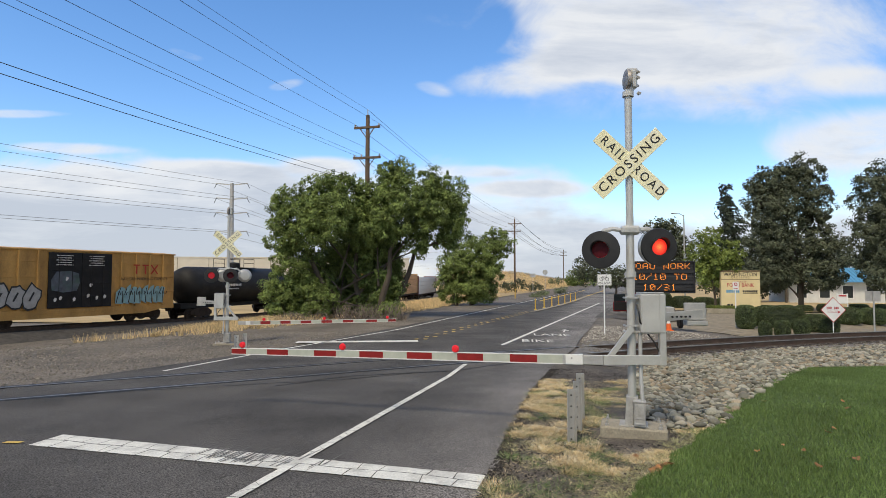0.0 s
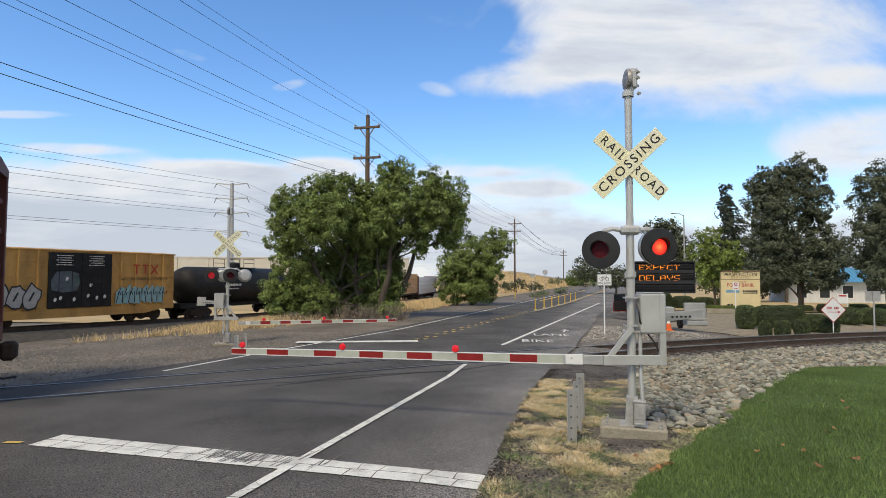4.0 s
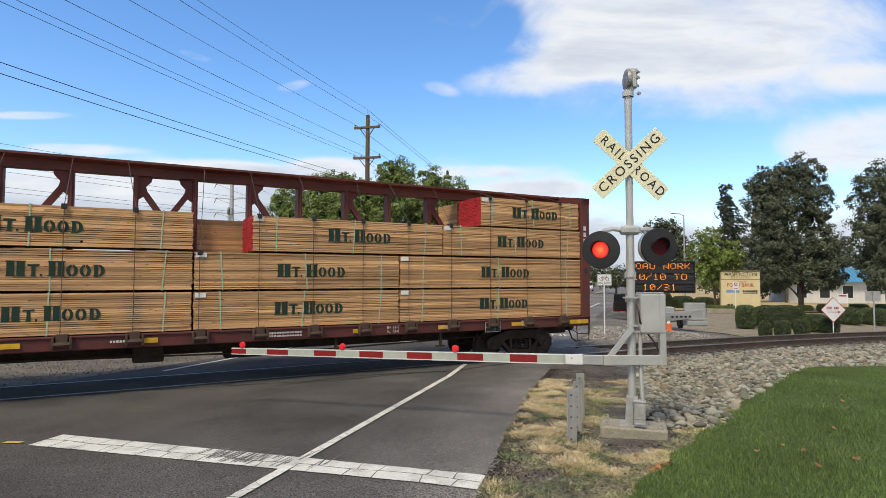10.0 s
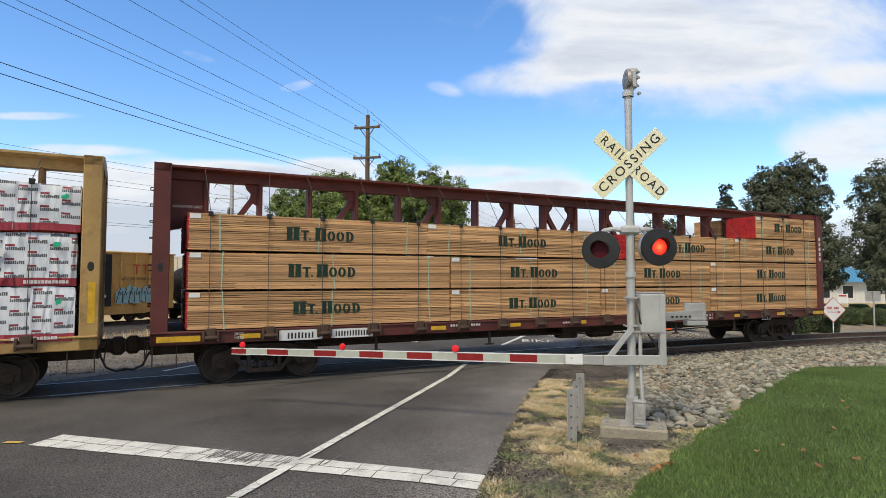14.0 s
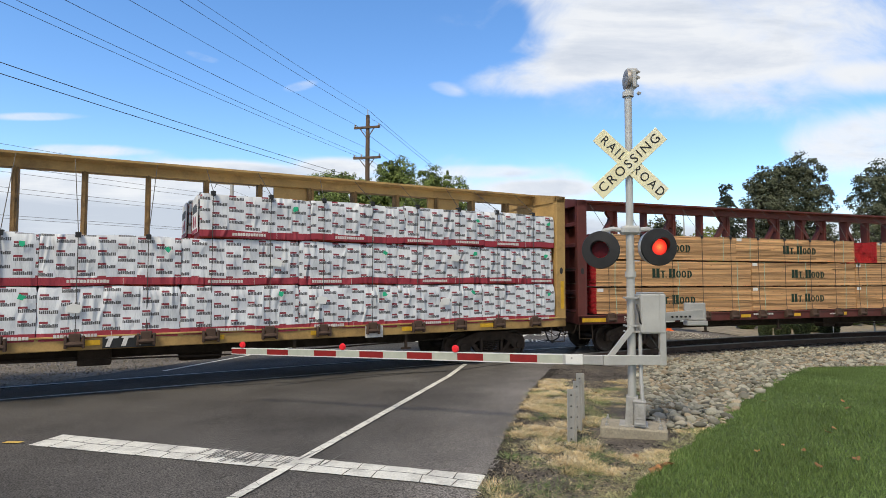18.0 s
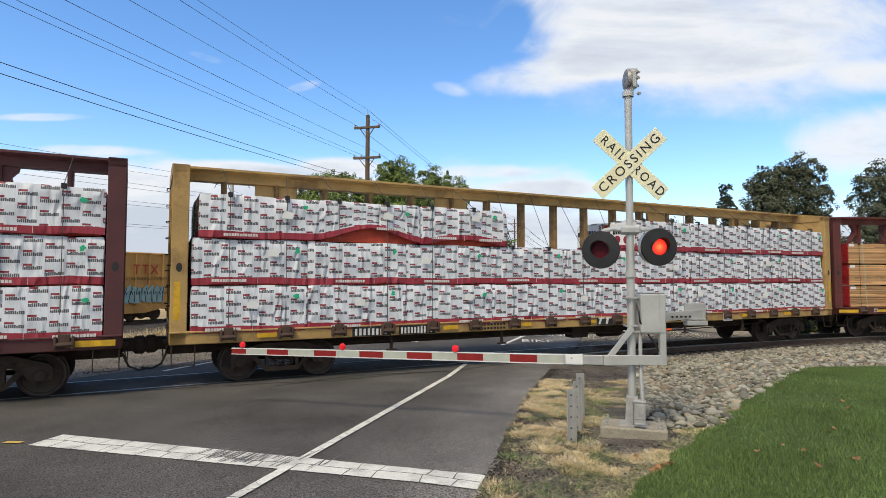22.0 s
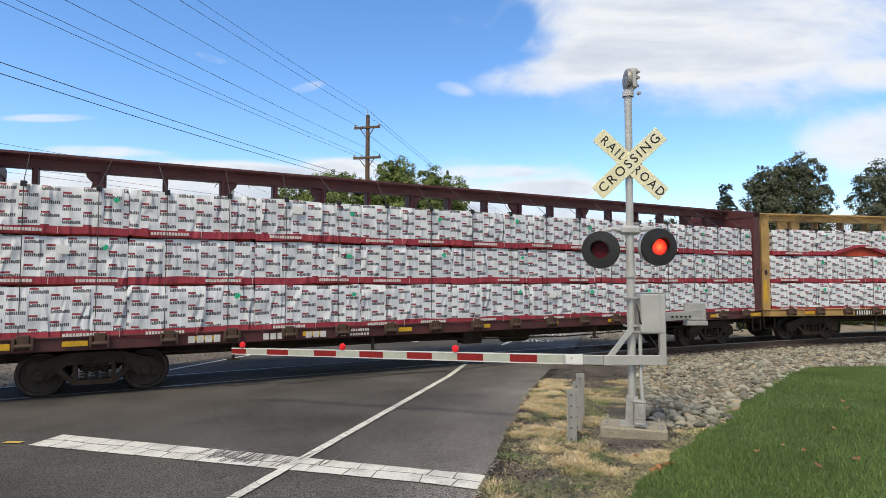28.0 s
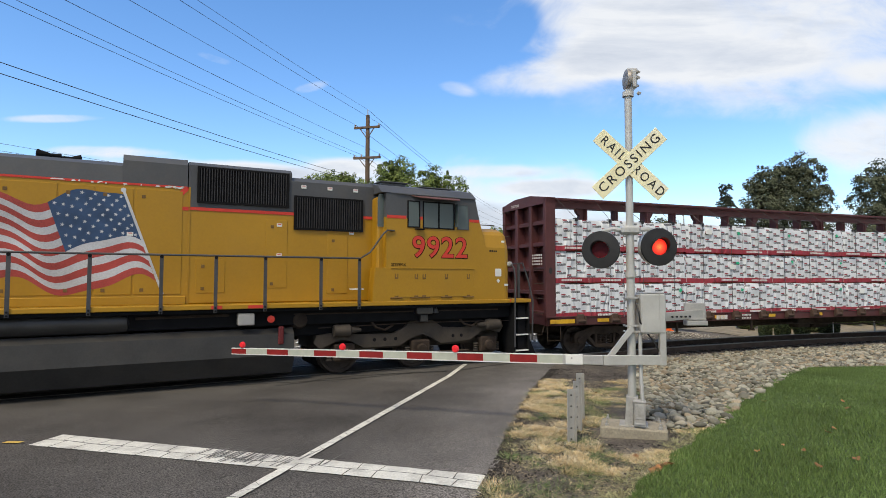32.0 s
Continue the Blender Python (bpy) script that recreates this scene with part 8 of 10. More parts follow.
def brush(x, y, w, d, h, n, label, seed):
    """A tangle of dead grey twigs."""
    r = random.Random(seed)
    sh = Shape()
    for _ in range(n):
        a = Vector((r.uniform(-w, w), r.uniform(-d, d), 0.0))
        b = a + Vector((r.uniform(-0.5, 0.5), r.uniform(-0.4, 0.4), r.uniform(0.15, h)))
        c = b + Vector((r.uniform(-0.5, 0.5), r.uniform(-0.4, 0.4), r.uniform(-0.2, 0.3)))
        sh.tube([a, b, c], [0.016, 0.011, 0.004], 4)
    ob = part("dead_brush", sh, DEAD_TWIG, None, m=pose(x, y, land(x, y)))
    tagged(ob, label, "brush", "", "stuff")


DEAD_TWIG = surf("dead_grey_twig", (0.19, 0.155, 0.125), 0.9, var=0.3, scale=5, bump=0.2, island=0.4)
brush(-3.9, 32.6, 1.9, 0.7, 0.9, 260, "tangle of dead grey twigs under the roadside tree", 5)
brush(-7.6, 32.4, 1.6, 0.5, 0.5, 120, "low tangle of dead twigs before the tree", 6)


def hedge(x, y, w, d, h, label, seed, leaf=LEAF_HEDGE, yaw=0.0):
    """A clipped shrub: a soft-cornered block of small leaves on short stems."""
    rs = np.random.RandomState(seed)
    t = thing("hedge", pose(x, y, land(x, y), 0, 0, yaw), label, "hedge", "clipped hedges")
    n = int(2600 * (w * h + d * h + w * d))
    p = rs.uniform(-1, 1, (n, 3))
    ax = rs.randint(0, 3, n)
    p[np.arange(n), ax] = np.sign(p[np.arange(n), ax])
    q = np.abs(p) ** 3.5
    p /= (q.sum(1) ** (1 / 3.5))[:, None]
    p = p * np.array([w / 2, d / 2, h / 2]) * rs.uniform(0.94, 1.03, n)[:, None] + np.array([0, 0, h / 2])
    # solid darker block: the shade behind the leaves, put in as colour
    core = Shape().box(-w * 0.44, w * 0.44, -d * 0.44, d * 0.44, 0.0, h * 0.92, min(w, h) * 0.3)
    part("twig_core", core, LEAF_DARK, t, "dark block standing in for the shade inside the hedge")
    tagged(part("foliage", leaf_mesh("foliage", p, 0.036, leaf, rs), leaf, t, "small clipped leaves"), "", "", "", "stuff")


HEDGES = ((14.93, 27.0, 0.54, 0.6, 0.70), (15.72, 27.0, 0.66, 0.6, 0.74), (16.62, 27.0, 0.66, 0.6, 0.74), (17.88, 27.0, 0.82, 0.65, 0.74), (17.5, 30.4, 2.4, 1.0, 1.15), (15.6, 30.0, 0.92, 1.0, 1.2), (18.9, 29.6, 1.1, 0.8, 0.9),
          (23.0, 33.0, 1.25, 1.0, 0.95), (24.7, 33.4, 1.3, 1.0, 0.95), (26.4, 34, 1.3, 1.0, 0.9), (28.2, 50.8, 1.4, 0.8, 0.65), (30.0, 51.0, 1.4, 0.8, 0.65), (31.8, 51.2, 1.3, 0.8, 0.65), (33.4, 50.6, 1.5, 0.8, 0.75), (36.0, 50.4, 1.5, 0.8, 0.75), (38.0, 50.2, 1.3, 0.8, 0.75), (20.6, 55.0, 2.0, 1.2, 1.35), (22.7, 55.1, 1.9, 1.2, 1.3), (24.8, 55.2, 1.9, 1.2, 1.35), (26.8, 55.3, 1.7, 1.2, 1.3))
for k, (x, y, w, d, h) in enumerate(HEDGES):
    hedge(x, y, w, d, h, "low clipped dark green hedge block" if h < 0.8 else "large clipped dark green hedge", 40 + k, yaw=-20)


# ---- poles and wires ----
POLE_TOPS = {}


def utility_pole(key, x, y, h, arms, yaw, label):
    t = thing("utility_pole", pose(x, y, land(x, y), 0, 0, yaw), label, "utility pole", "wooden poles along the road")
    part("pole", Shape().rod((0, 0, -0.5), (0, 0, h), 0.19, 0.12, 14), WOOD_POLE, t, "brown wooden pole", True)
    tops = []
    for z, w in arms:
        a = part("cross_arm", Shape().box(-w, w, -0.18, -0.06, z - 0.07, z + 0.07, 0.01).bar((-w * 0.6, -0.12, z), (0, -0.12, z - 0.7), 0.03, 0.05).bar((w * 0.6, -0.12, z), (0, -0.12, z - 0.7), 0.03, 0.05), WOOD_POLE, t)
        for f in (-0.92, -0.4, 0.92) if len(tops) else (-0.92, 0.92):
            part("insulator", Shape().lathe([(0.02, 0.0), (0.06, 0.03), (0.03, 0.07), (0.06, 0.11), (0.02, 0.16)], Matrix.Translation((f * w, -0.12, z + 0.07)), 10), GALV, a)
            tops.append((f * w, -0.12, z + 0.22))
    part("pole_cap", Shape().rod((0, 0, h), (0, 0, h + 0.35), 0.03, seg=8), GALV, t)
    tops.append((0, 0, h + 0.35))
    POLE_TOPS[key] = [t.matrix_basis @ Vector(p) for p in tops]


utility_pole("a", -4.7, 35.7, 12.55, ((11.75, 0.85), (9.85, 0.9)), -14, "tall brown wooden utility pole with two cross-arms")
utility_pole("b", 12.5, 101, 12.7, ((11.9, 1.1), (10.6, 1.1)), -14, "brown wooden utility pole farther along the road")
utility_pole("c", 44.5, 214, 12.9, ((12.0, 1.2), (10.8, 1.2)), -14, "distant wooden utility pole")
utility_pole("z", -22.0, -29.3, 12.55, ((11.75, 0.85), (9.85, 0.9)), -14, "tall brown wooden utility pole behind the viewer")


def wire(p, q, sag, r, parent):
    pts = []
    for k in range(25):
        f = k / 24
        v = Vector(p).lerp(Vector(q), f)
        v.z -= 4 * sag * f * (1 - f)
        pts.append(v)
    return part("wire", Shape().tube(pts, r, 5), CABLE_STEEL, parent)


def wires():
    t = thing("power_line", Matrix.Identity(4), "thin dark overhead power wires", "power line")
    for k in range(len(POLE_TOPS["a"])):
        wire(POLE_TOPS["z"][k], POLE_TOPS["a"][k], 0.9, 0.008, t)
        wire(POLE_TOPS["a"][k], POLE_TOPS["b"][k], 0.9, 0.012, t)
        wire(POLE_TOPS["b"][k], POLE_TOPS["c"][k], 1.4, 0.03, t)
    # two telephone cables lower on the poles
    for z, s in ((8.33, 0.975), (8.12, 1.04)):
        a = Vector((-4.7, 35.6, z))
        wire((-22.0, -29.3, z), a, s, 0.011, t)
        wire(a, (12.5, 101, z), s, 0.02, t)


wires()


def steel_pole(x, y, h):
    t = thing("steel_pole", pose(x, y, land(x, y), 0, 0, 0), "grey steel transmission pole with four pairs of arms", "utility pole")
    part("pole", Shape().rod((0, 0, -0.5), (0, 0, h), 0.55, 0.3, 16), GALV, t, "", True)
    ends = []
    for k, z in enumerate((h - 0.1, h - 2.5, h - 4.9, h - 8.0)):
        for sgn in (-1, 1):
            part("arm", Shape().bar((0, 0, z - 0.15), (sgn * 2.6, 0, z + 0.1), 0.12, 0.16), GALV, t)
            part("insulator", Shape().rod((sgn * 2.5, 0, z + 0.1), (sgn * 2.9, 0, z - 0.7), 0.05, seg=6), BLACK_PAINT, t)
            ends.append(t.matrix_basis @ Vector((sgn * 2.6, 0, z)))
    w = thing("power_line", Matrix.Identity(4), "thin overhead wires of the transmission pole", "power line")
    for e in ends:
        wire(e + Vector((-80, -150, 1.5)), e, 1.4, 0.022, w)
        wire(e, e + Vector((30, 160, -2)), 2.5, 0.022, w)


steel_pole(-34.8, 95, 18.9)


# ---- the siding with parked cars ----
SIDING = [(-58, -20), (-40, 8), (-25.4, 33.2), (-20.5, 42.6), (-15.6, 56), (-11.5, 72), (-6.3, 110), (6, 200), (20, 300)]
BOX_OCHRE = surf("boxcar_ochre", (0.46, 0.255, 0.072), 0.65, var=0.28, scale=1.2, fine=25, bump=0.12, dirt=(0.20, 0.105, 0.04), dirt_amount=0.65, stretch=(1, 1, 0.4))
TANK_BLACK = surf("tank_black", (0.015, 0.015, 0.016), 0.6, spec=0.2, var=0.3, scale=1.5, fine=25, bump=0.08, dirt=(0.05, 0.045, 0.04), dirt_amount=0.4)
SIDING_STONE = surf("dark_siding_stone", (0.060, 0.054, 0.048), 0.95, var=0.5, scale=3, fine=18, bump=1.0, bump_dist=0.04)
SPRAY_TEAL = surf("spray_teal", (0.22, 0.36, 0.38), 0.7, var=0.2, scale=4, bump=0.02)
SPRAY_DIM = surf("spray_dim", (0.075, 0.085, 0.105), 0.7, var=0.5, scale=2.5, bump=0.02, dirt=(0.05, 0.11, 0.07), dirt_amount=0.8)
SPRAY_GREY = surf("spray_grey", (0.33, 0.32, 0.31), 0.7, var=0.2, scale=4, bump=0.02)
PRINT_RED = surf("print_red", (0.40, 0.035, 0.02), 0.6, var=0.15, bump=0.02)


def siding_z(y):
    return -0.02 - 0.0172 * max(0, y)


def siding_at(d):
    """Place, heading in degrees and height at d metres along the siding."""
    left = d
    for (x0, y0), (x1, y1) in zip(SIDING, SIDING[1:]):
        n = math.hypot(x1 - x0, y1 - y0)
        if left <= n or (x1, y1) == SIDING[-1]:
            f = left / n
            return x0 + (x1 - x0) * f, y0 + (y1 - y0) * f, math.degrees(math.atan2(y1 - y0, x1 - x0))
        left -= n


def siding_d(y):
    tot = 0
    for (x0, y0), (x1, y1) in zip(SIDING, SIDING[1:]):
        n = math.hypot(x1 - x0, y1 - y0)
        if y <= y1:
            return tot + n * (y - y0) / (y1 - y0)
        tot += n


def siding_track():
    t = thing("railway_track", Matrix.Identity(4), "rusty siding track on grey ballast", "railway track")
    ys = list(np.arange(-18, 200, 2.0))
    for off in (-0.755, 0.755):
        sh = Shape()
        for y in ys:
            x, yy, a = siding_at(siding_d(y))
            nx, ny = -math.sin(radians(a)), math.cos(radians(a))
            for o, z in ((-0.036, -0.16), (-0.036, 0), (0.036, 0), (0.036, -0.16)):
                sh.v.append((x + nx * (off + o), yy + ny * (off + o), siding_z(yy) + z))
        for i in range(len(ys) - 1):
            for j in range(4):
                sh.f.append([4 * i + j, 4 * i + (j + 1) % 4, 4 * i + 4 + (j + 1) % 4, 4 * i + 4 + j])
        part("rail", sh, RAIL_STEEL, t)
    le, ri = [], []
    sh = Shape()
    for y in ys:
        x, yy, a = siding_at(siding_d(y))
        nx, ny = -math.sin(radians(a)), math.cos(radians(a))
        for o, dz in ((3.6, -0.75), (1.7, -0.17), (-1.7, -0.17), (-4.4, -0.9)):
            sh.v.append((x + nx * o, yy + ny * o, siding_z(yy) + dz))
    for i in range(len(ys) - 1):
        for j in range(3):
            sh.f.append([4 * i + j, 4 * i + j + 1, 4 * i + 5 + j, 4 * i + 4 + j])
    ob = part("ballast", sh, SIDING_STONE)
    if sum(p.normal.z for p in ob.data.polygons) < 0:
        ob.data.flip_normals()
    tagged(ob, "sloping bank of grey siding ballast", "", "", "structure")
    tie = Shape().box(-0.115, 0.115, -1.3, 1.3, -0.34, -0.165, 0.012).mesh("tie", TIE_WOOD)
    for d in np.arange(siding_d(18), siding_d(60), 0.6):
        x, y, a = siding_at(d)
        part("tie", tie, TIE_WOOD, t, m=pose(x, y, siding_z(y), 0, 0, a))


def parked_truck(car, x, wheels=True):
    tr = part("truck", Shape().box(-0.22, 0.22, -1.0, 1.0, 0.46, 0.8, 0.03), RUST_DARK, car, "grimy freight truck", m=pose(x, 0, 0))
    for side in (-1, 1):
        y = side * 1.03
        part("side_frame", Shape().prism([(-1.1, 0.65), (-0.45, 0.86), (0.45, 0.86), (1.1, 0.65), (1.1, 0.36), (0.75, 0.36), (0.4, 0.22), (-0.4, 0.22), (-0.75, 0.36), (-1.1, 0.36)], y - 0.07, y + 0.07, "y"), RUST_DARK, tr)
    for k in (-0.9, 0.9):
        wheelset(tr, k, 0.42, 0.76)


def boxcar(d_end, label, graffiti=True):
    """A ribbed boxcar whose far end lies d_end along the siding."""
    L, H = 13.2, 4.68
    x, y, a = siding_at(d_end - L / 2)
    c = thing("boxcar", pose(x, y, siding_z(y), 0, 0, a), label, "freight car", "parked freight cars")
    h = L / 2
    part("body", Shape().box(-h, h, -1.42, 1.42, 1.05, H - 0.12, 0.02), BOX_OCHRE, c, "ochre steel boxcar body")
    part("roof", Shape().prism([(-1.5, H - 0.14), (1.5, H - 0.14), (1.5, H - 0.06), (0, H + 0.06), (-1.5, H - 0.06)], -h - 0.03, h + 0.03, "x"), BOX_OCHRE, c)
    part("side_sill", Shape().box(-h, h, -1.46, -1.40, 0.80, 1.08, 0.01).prism([(-5.6, 0.8), (-4.4, 0.55), (4.4, 0.55), (5.6, 0.8)], -1.45, -1.38, "y"), BOX_OCHRE, c)
    dk = Shape()
    k = -h + 0.06
    while k < h:
        if not -1.9 < k < 1.9:
            part("rib", Shape().prism([(k - 0.10, -1.41), (k - 0.05, -1.53), (k + 0.05, -1.53), (k + 0.10, -1.41)], 1.08, H - 0.15, "z"), BOX_OCHRE, c)
        k += 1.02
    for z in (2.0, 3.0, 3.9):
        for x0, x1 in ((-h, -2.0), (2.0, h)):
            part("rail_rib", Shape().box(x0, x1, -1.455, -1.41, z - 0.03, z + 0.03, 0.008), BOX_OCHRE, c)
    for x0, x1 in ((-1.92, 0.0), (0.02, 1.92)):
        dr = part("sliding_door", Shape().box(x0, x1, -1.53, -1.44, 1.12, H - 0.22, 0.01), TANK_BLACK, c, "black sliding door with sprayed paint")
        for z in (1.8, 2.6, 3.4, 4.1):
            part("door_rib", Shape().box(x0 + 0.08, x1 - 0.08, -1.555, -1.52, z - 0.035, z + 0.035, 0.01), TANK_BLACK, dr)
        for f in (0.3, 0.7):
            xx = x0 + (x1 - x0) * f
            part("lock_rod", Shape().rod((xx, -1.56, 1.15), (xx, -1.56, H - 0.3), 0.02, seg=6), TANK_BLACK, dr)
        b = Shape()
        for k in range(5):
            bars(b, x0 + 0.4 + 0.1 * (k % 2), 4.25 - 0.14 * k, 1.0 - 0.2 * (k % 2), 0.06, 14, -1.56, 0.3, k)
        part("notice_bars", b, WHITE_LETTER, dr, "illegible white notice")
    if graffiti:
        g = Shape()
        r = random.Random(4)
        for k in range(8):
            x0 = 2.3 + 0.42 * k
            g = Shape().prism([(x0 + r.uniform(-.2, .1), 1.25 + r.uniform(0, .2)), (x0 + 0.4, 1.2), (x0 + 0.55, 2.2 + r.uniform(-.2, .4)), (x0 + 0.3, 2.35), (x0 + r.uniform(-0.1, .1), 2.0)], -1.542, -1.536, "y")
            part("graffiti", g, SPRAY_TEAL, c, "teal sprayed letter shape")
        g = Shape()
        for k in range(9):
            x0 = 2.25 + 0.42 * k
            for dx, dz in ((0.0, 0.0), (0.13, 0.35), (0.26, -0.1)):
                g.bar((x0 + dx, -1.545, 1.3 + 0.5 * (dx > 0.1)), (x0 + dx + r.uniform(-0.12, 0.2), -1.545, 2.05 + dz * 0.6), 0.004, 0.05)
        part("graffiti_outline", g, BLACK_PAINT, c)
        for k in range(5):
            x0, rr = -6.1 + 0.82 * k, random.Random(80 + k)
            wob = [rr.uniform(0.82, 1.15) for _ in range(14)]
            blob = lambda q: [(x0 + 0.50 * q * wob[i] * math.cos(i * math.pi / 7) + 0.10 * math.sin(i * math.pi / 7), 1.83 + 0.78 * q * wob[i] * math.sin(i * math.pi / 7)) for i in range(14)]
            y0 = -1.545 - 0.006 * k
            part("graffiti_outline", Shape().prism(blob(1.0), y0 - 0.002, y0, "y"), BLACK_PAINT, c)
            part("graffiti", Shape().prism(blob(0.86), y0 - 0.004, y0 - 0.001, "y"), SPRAY_GREY, c, "grey bubble-shaped sprayed letter")
            part("graffiti_counter", Shape().bar((x0 - 0.12, y0 - 0.004, 1.6), (x0 + 0.12, y0 - 0.004, 2.1), 0.003, 0.10), BLACK_PAINT, c)
        g = Shape().prism([(-1.75, 2.2), (-1.1, 2.05), (-0.3, 2.15), (-0.12, 2.6), (-0.2, 3.2), (-0.7, 3.35), (-1.5, 3.3), (-1.8, 2.8)], -1.5645, -1.5605, "y")
        part("graffiti", g, SPRAY_DIM, c, "dim violet and green sprayed patch")
        wm_ = Shape()
        for dx, dz in ((-0.95, 2.75), (-1.3, 1.6), (-0.5, 1.5), (0.35, 1.7), (0.9, 1.55), (1.4, 1.62), (0.5, 2.35), (-1.6, 1.5)):
            wm_.prism([(dx, dz), (dx + 0.12, dz + 0.04), (dx + 0.16, dz + 0.2), (dx + 0.05, dz + 0.26), (dx - 0.03, dz + 0.14)], -1.57, -1.566, "y")
        part("sprayed_tag", wm_, WHITE_LETTER, c, "small white sprayed tags")
    m = Shape().box(3.4, 3.85, -1.542, -1.536, 3.75, 3.83).box(3.58, 3.68, -1.542, -1.536, 3.2, 3.75).box(4.05, 4.5, -1.542, -1.536, 3.75, 3.83).box(4.23, 4.33, -1.542, -1.536, 3.2, 3.75)
    m.bar((4.7, -1.539, 3.2), (5.2, -1.539, 3.82), 0.006, 0.09).bar((4.7, -1.539, 3.82), (5.2, -1.539, 3.2), 0.006, 0.09)
    part("owner_mark", m, PRINT_RED, c, "red owner mark in plain strokes")
    lettering("slogan", "RAILCAR POOLING EXPERTS", 0.27, BLACK_PAINT, c, Matrix.Translation((4.25, -1.540, 2.85)) @ FACE_NEAR)
    for xx in (-h + 1.9, h - 1.9):
        parked_truck(c, xx)
    part("coupler", Shape().box(h, h + 0.55, -0.16, 0.16, 0.7, 1.0, 0.05).box(-h - 0.55, -h, -0.16, 0.16, 0.7, 1.0, 0.05), RUST_DARK, c)
    ladder(c, h - 0.02, -1.35, -0.95, 1.2, 4.3, 8, BOX_OCHRE)


def tank_car(d_start, label):
    L = 13.6
    x, y, a = siding_at(d_start + L / 2)
    c = thing("tank_car", pose(x, y, siding_z(y), 0, 0, a), label, "tank car", "parked freight cars")
    h = L / 2
    part("tank", Shape().lathe([(0.2, -h + 0.5), (0.9, -h + 0.62), (1.32, -h + 0.95), (1.47, -h + 1.4), (1.47, h - 1.4), (1.32, h - 0.95), (0.9, h - 0.62), (0.2, h - 0.5)], Matrix.Translation((0, 0, 2.55)) @ Matrix.Rotation(radians(90), 4, "Y"), 36), TANK_BLACK, c, "black cylindrical tank", True)
    part("underframe", Shape().box(-h, -h + 2.8, -0.9, 0.9, 0.85, 1.25, 0.02).box(h - 2.8, h, -0.9, 0.9, 0.85, 1.25, 0.02).box(-h, h, -0.25, 0.25, 0.8, 1.1, 0.02), TANK_BLACK, c)
    part("dome", Shape().lathe([(0.5, 0), (0.5, 0.45), (0.42, 0.55), (0.1, 0.58)], Matrix.Translation((0, 0, 3.9)), 18), TANK_BLACK, c)
    for sx in (-1.6, 0.25):
        for yy in (-0.8, 0.8):
            part("railing", Shape().tube([(sx, yy, 3.95), (sx, yy, 4.75), (sx + 1.35, yy, 4.75), (sx + 1.35, yy, 3.95)], 0.025, 6).rod((sx, yy, 4.4), (sx + 1.35, yy, 4.4), 0.02, seg=6), TANK_BLACK, c)
    part("platform", Shape().box(-1.7, 1.7, -1.0, 1.0, 3.98, 4.04, 0.01), TANK_BLACK, c)
    for xx in (-2.6, 2.9):
        part("yellow_mark", Shape().box(xx, xx + 0.08, -1.475, -1.462, 2.2, 2.9), YELLOW_MARK, c)
    b = Shape()
    bars(b, -2.3, 2.5, 1.5, 0.2, 8, -1.478, 0.25, 3)
    bars(b, -2.3, 2.25, 1.2, 0.09, 12, -1.478, 0.3, 4)
    part("number_bars", b, WHITE_LETTER, c, "illegible white car number")
    for xx in (-h + 1.9, h - 1.9):
        parked_truck(c, xx)
    part("coupler", Shape().box(h, h + 0.45, -0.16, 0.16, 0.7, 1.0, 0.05).box(-h - 0.45, -h, -0.16, 0.16, 0.7, 1.0, 0.05), RUST_DARK, c)


def parked_lumber(d_start, label, wrap):
    L = 22.9
    x, y, a = siding_at(d_start + L / 2)
    c = thing("lumber_car", pose(x, y, siding_z(y), 0, 0, a), label, "freight car", "parked freight cars")
    h = L / 2
    part("underframe", Shape().box(-h, h, -1.42, 1.42, 0.93, 1.2, 0.02), RUST_DARK, c)
    for sgn in (-1, 1):
        part("bulkhead", Shape().box(*sorted((sgn * h, sgn * (h - 0.33))), -1.42, 1.42, 1.2, 4.73, 0.02), CAR_MAROON if wrap else CAR_YELLOW, c)
    for k in range(6):
        for t in range(4):
            part("wrapped_bale" if wrap else "lumber_pack", Shape().box(-h + 0.5 + 3.65 * k, -h + 4.1 + 3.65 * k, -1.36, 1.36, 1.22 + 0.83 * t, 2.02 + 0.83 * t, 0.02), WRAP_WHITE if wrap else LUMBER, c)
    for xx in (-9.15, 9.15):
        parked_truck(c, xx)


siding_track()
D0 = siding_d(42.4)
boxcar(D0, "ochre ribbed boxcar with black doors and sprayed paint")
boxcar(D0 - 14.3, "ochre ribbed boxcar parked on the siding", False)
tank_car(D0 + 1.0, "black tank car with railings on its top platform")
tank_car(D0 + 15.6, "black tank car parked behind the tree")
boxcar(D0 + 46.2, "ochre boxcar parked far along the siding", False)
parked_lumber(D0 + 47, "ochre-ended rail car stacked with lumber, parked", False)
parked_lumber(D0 + 71, "parked maroon rail car with white wrapped bundles", True)


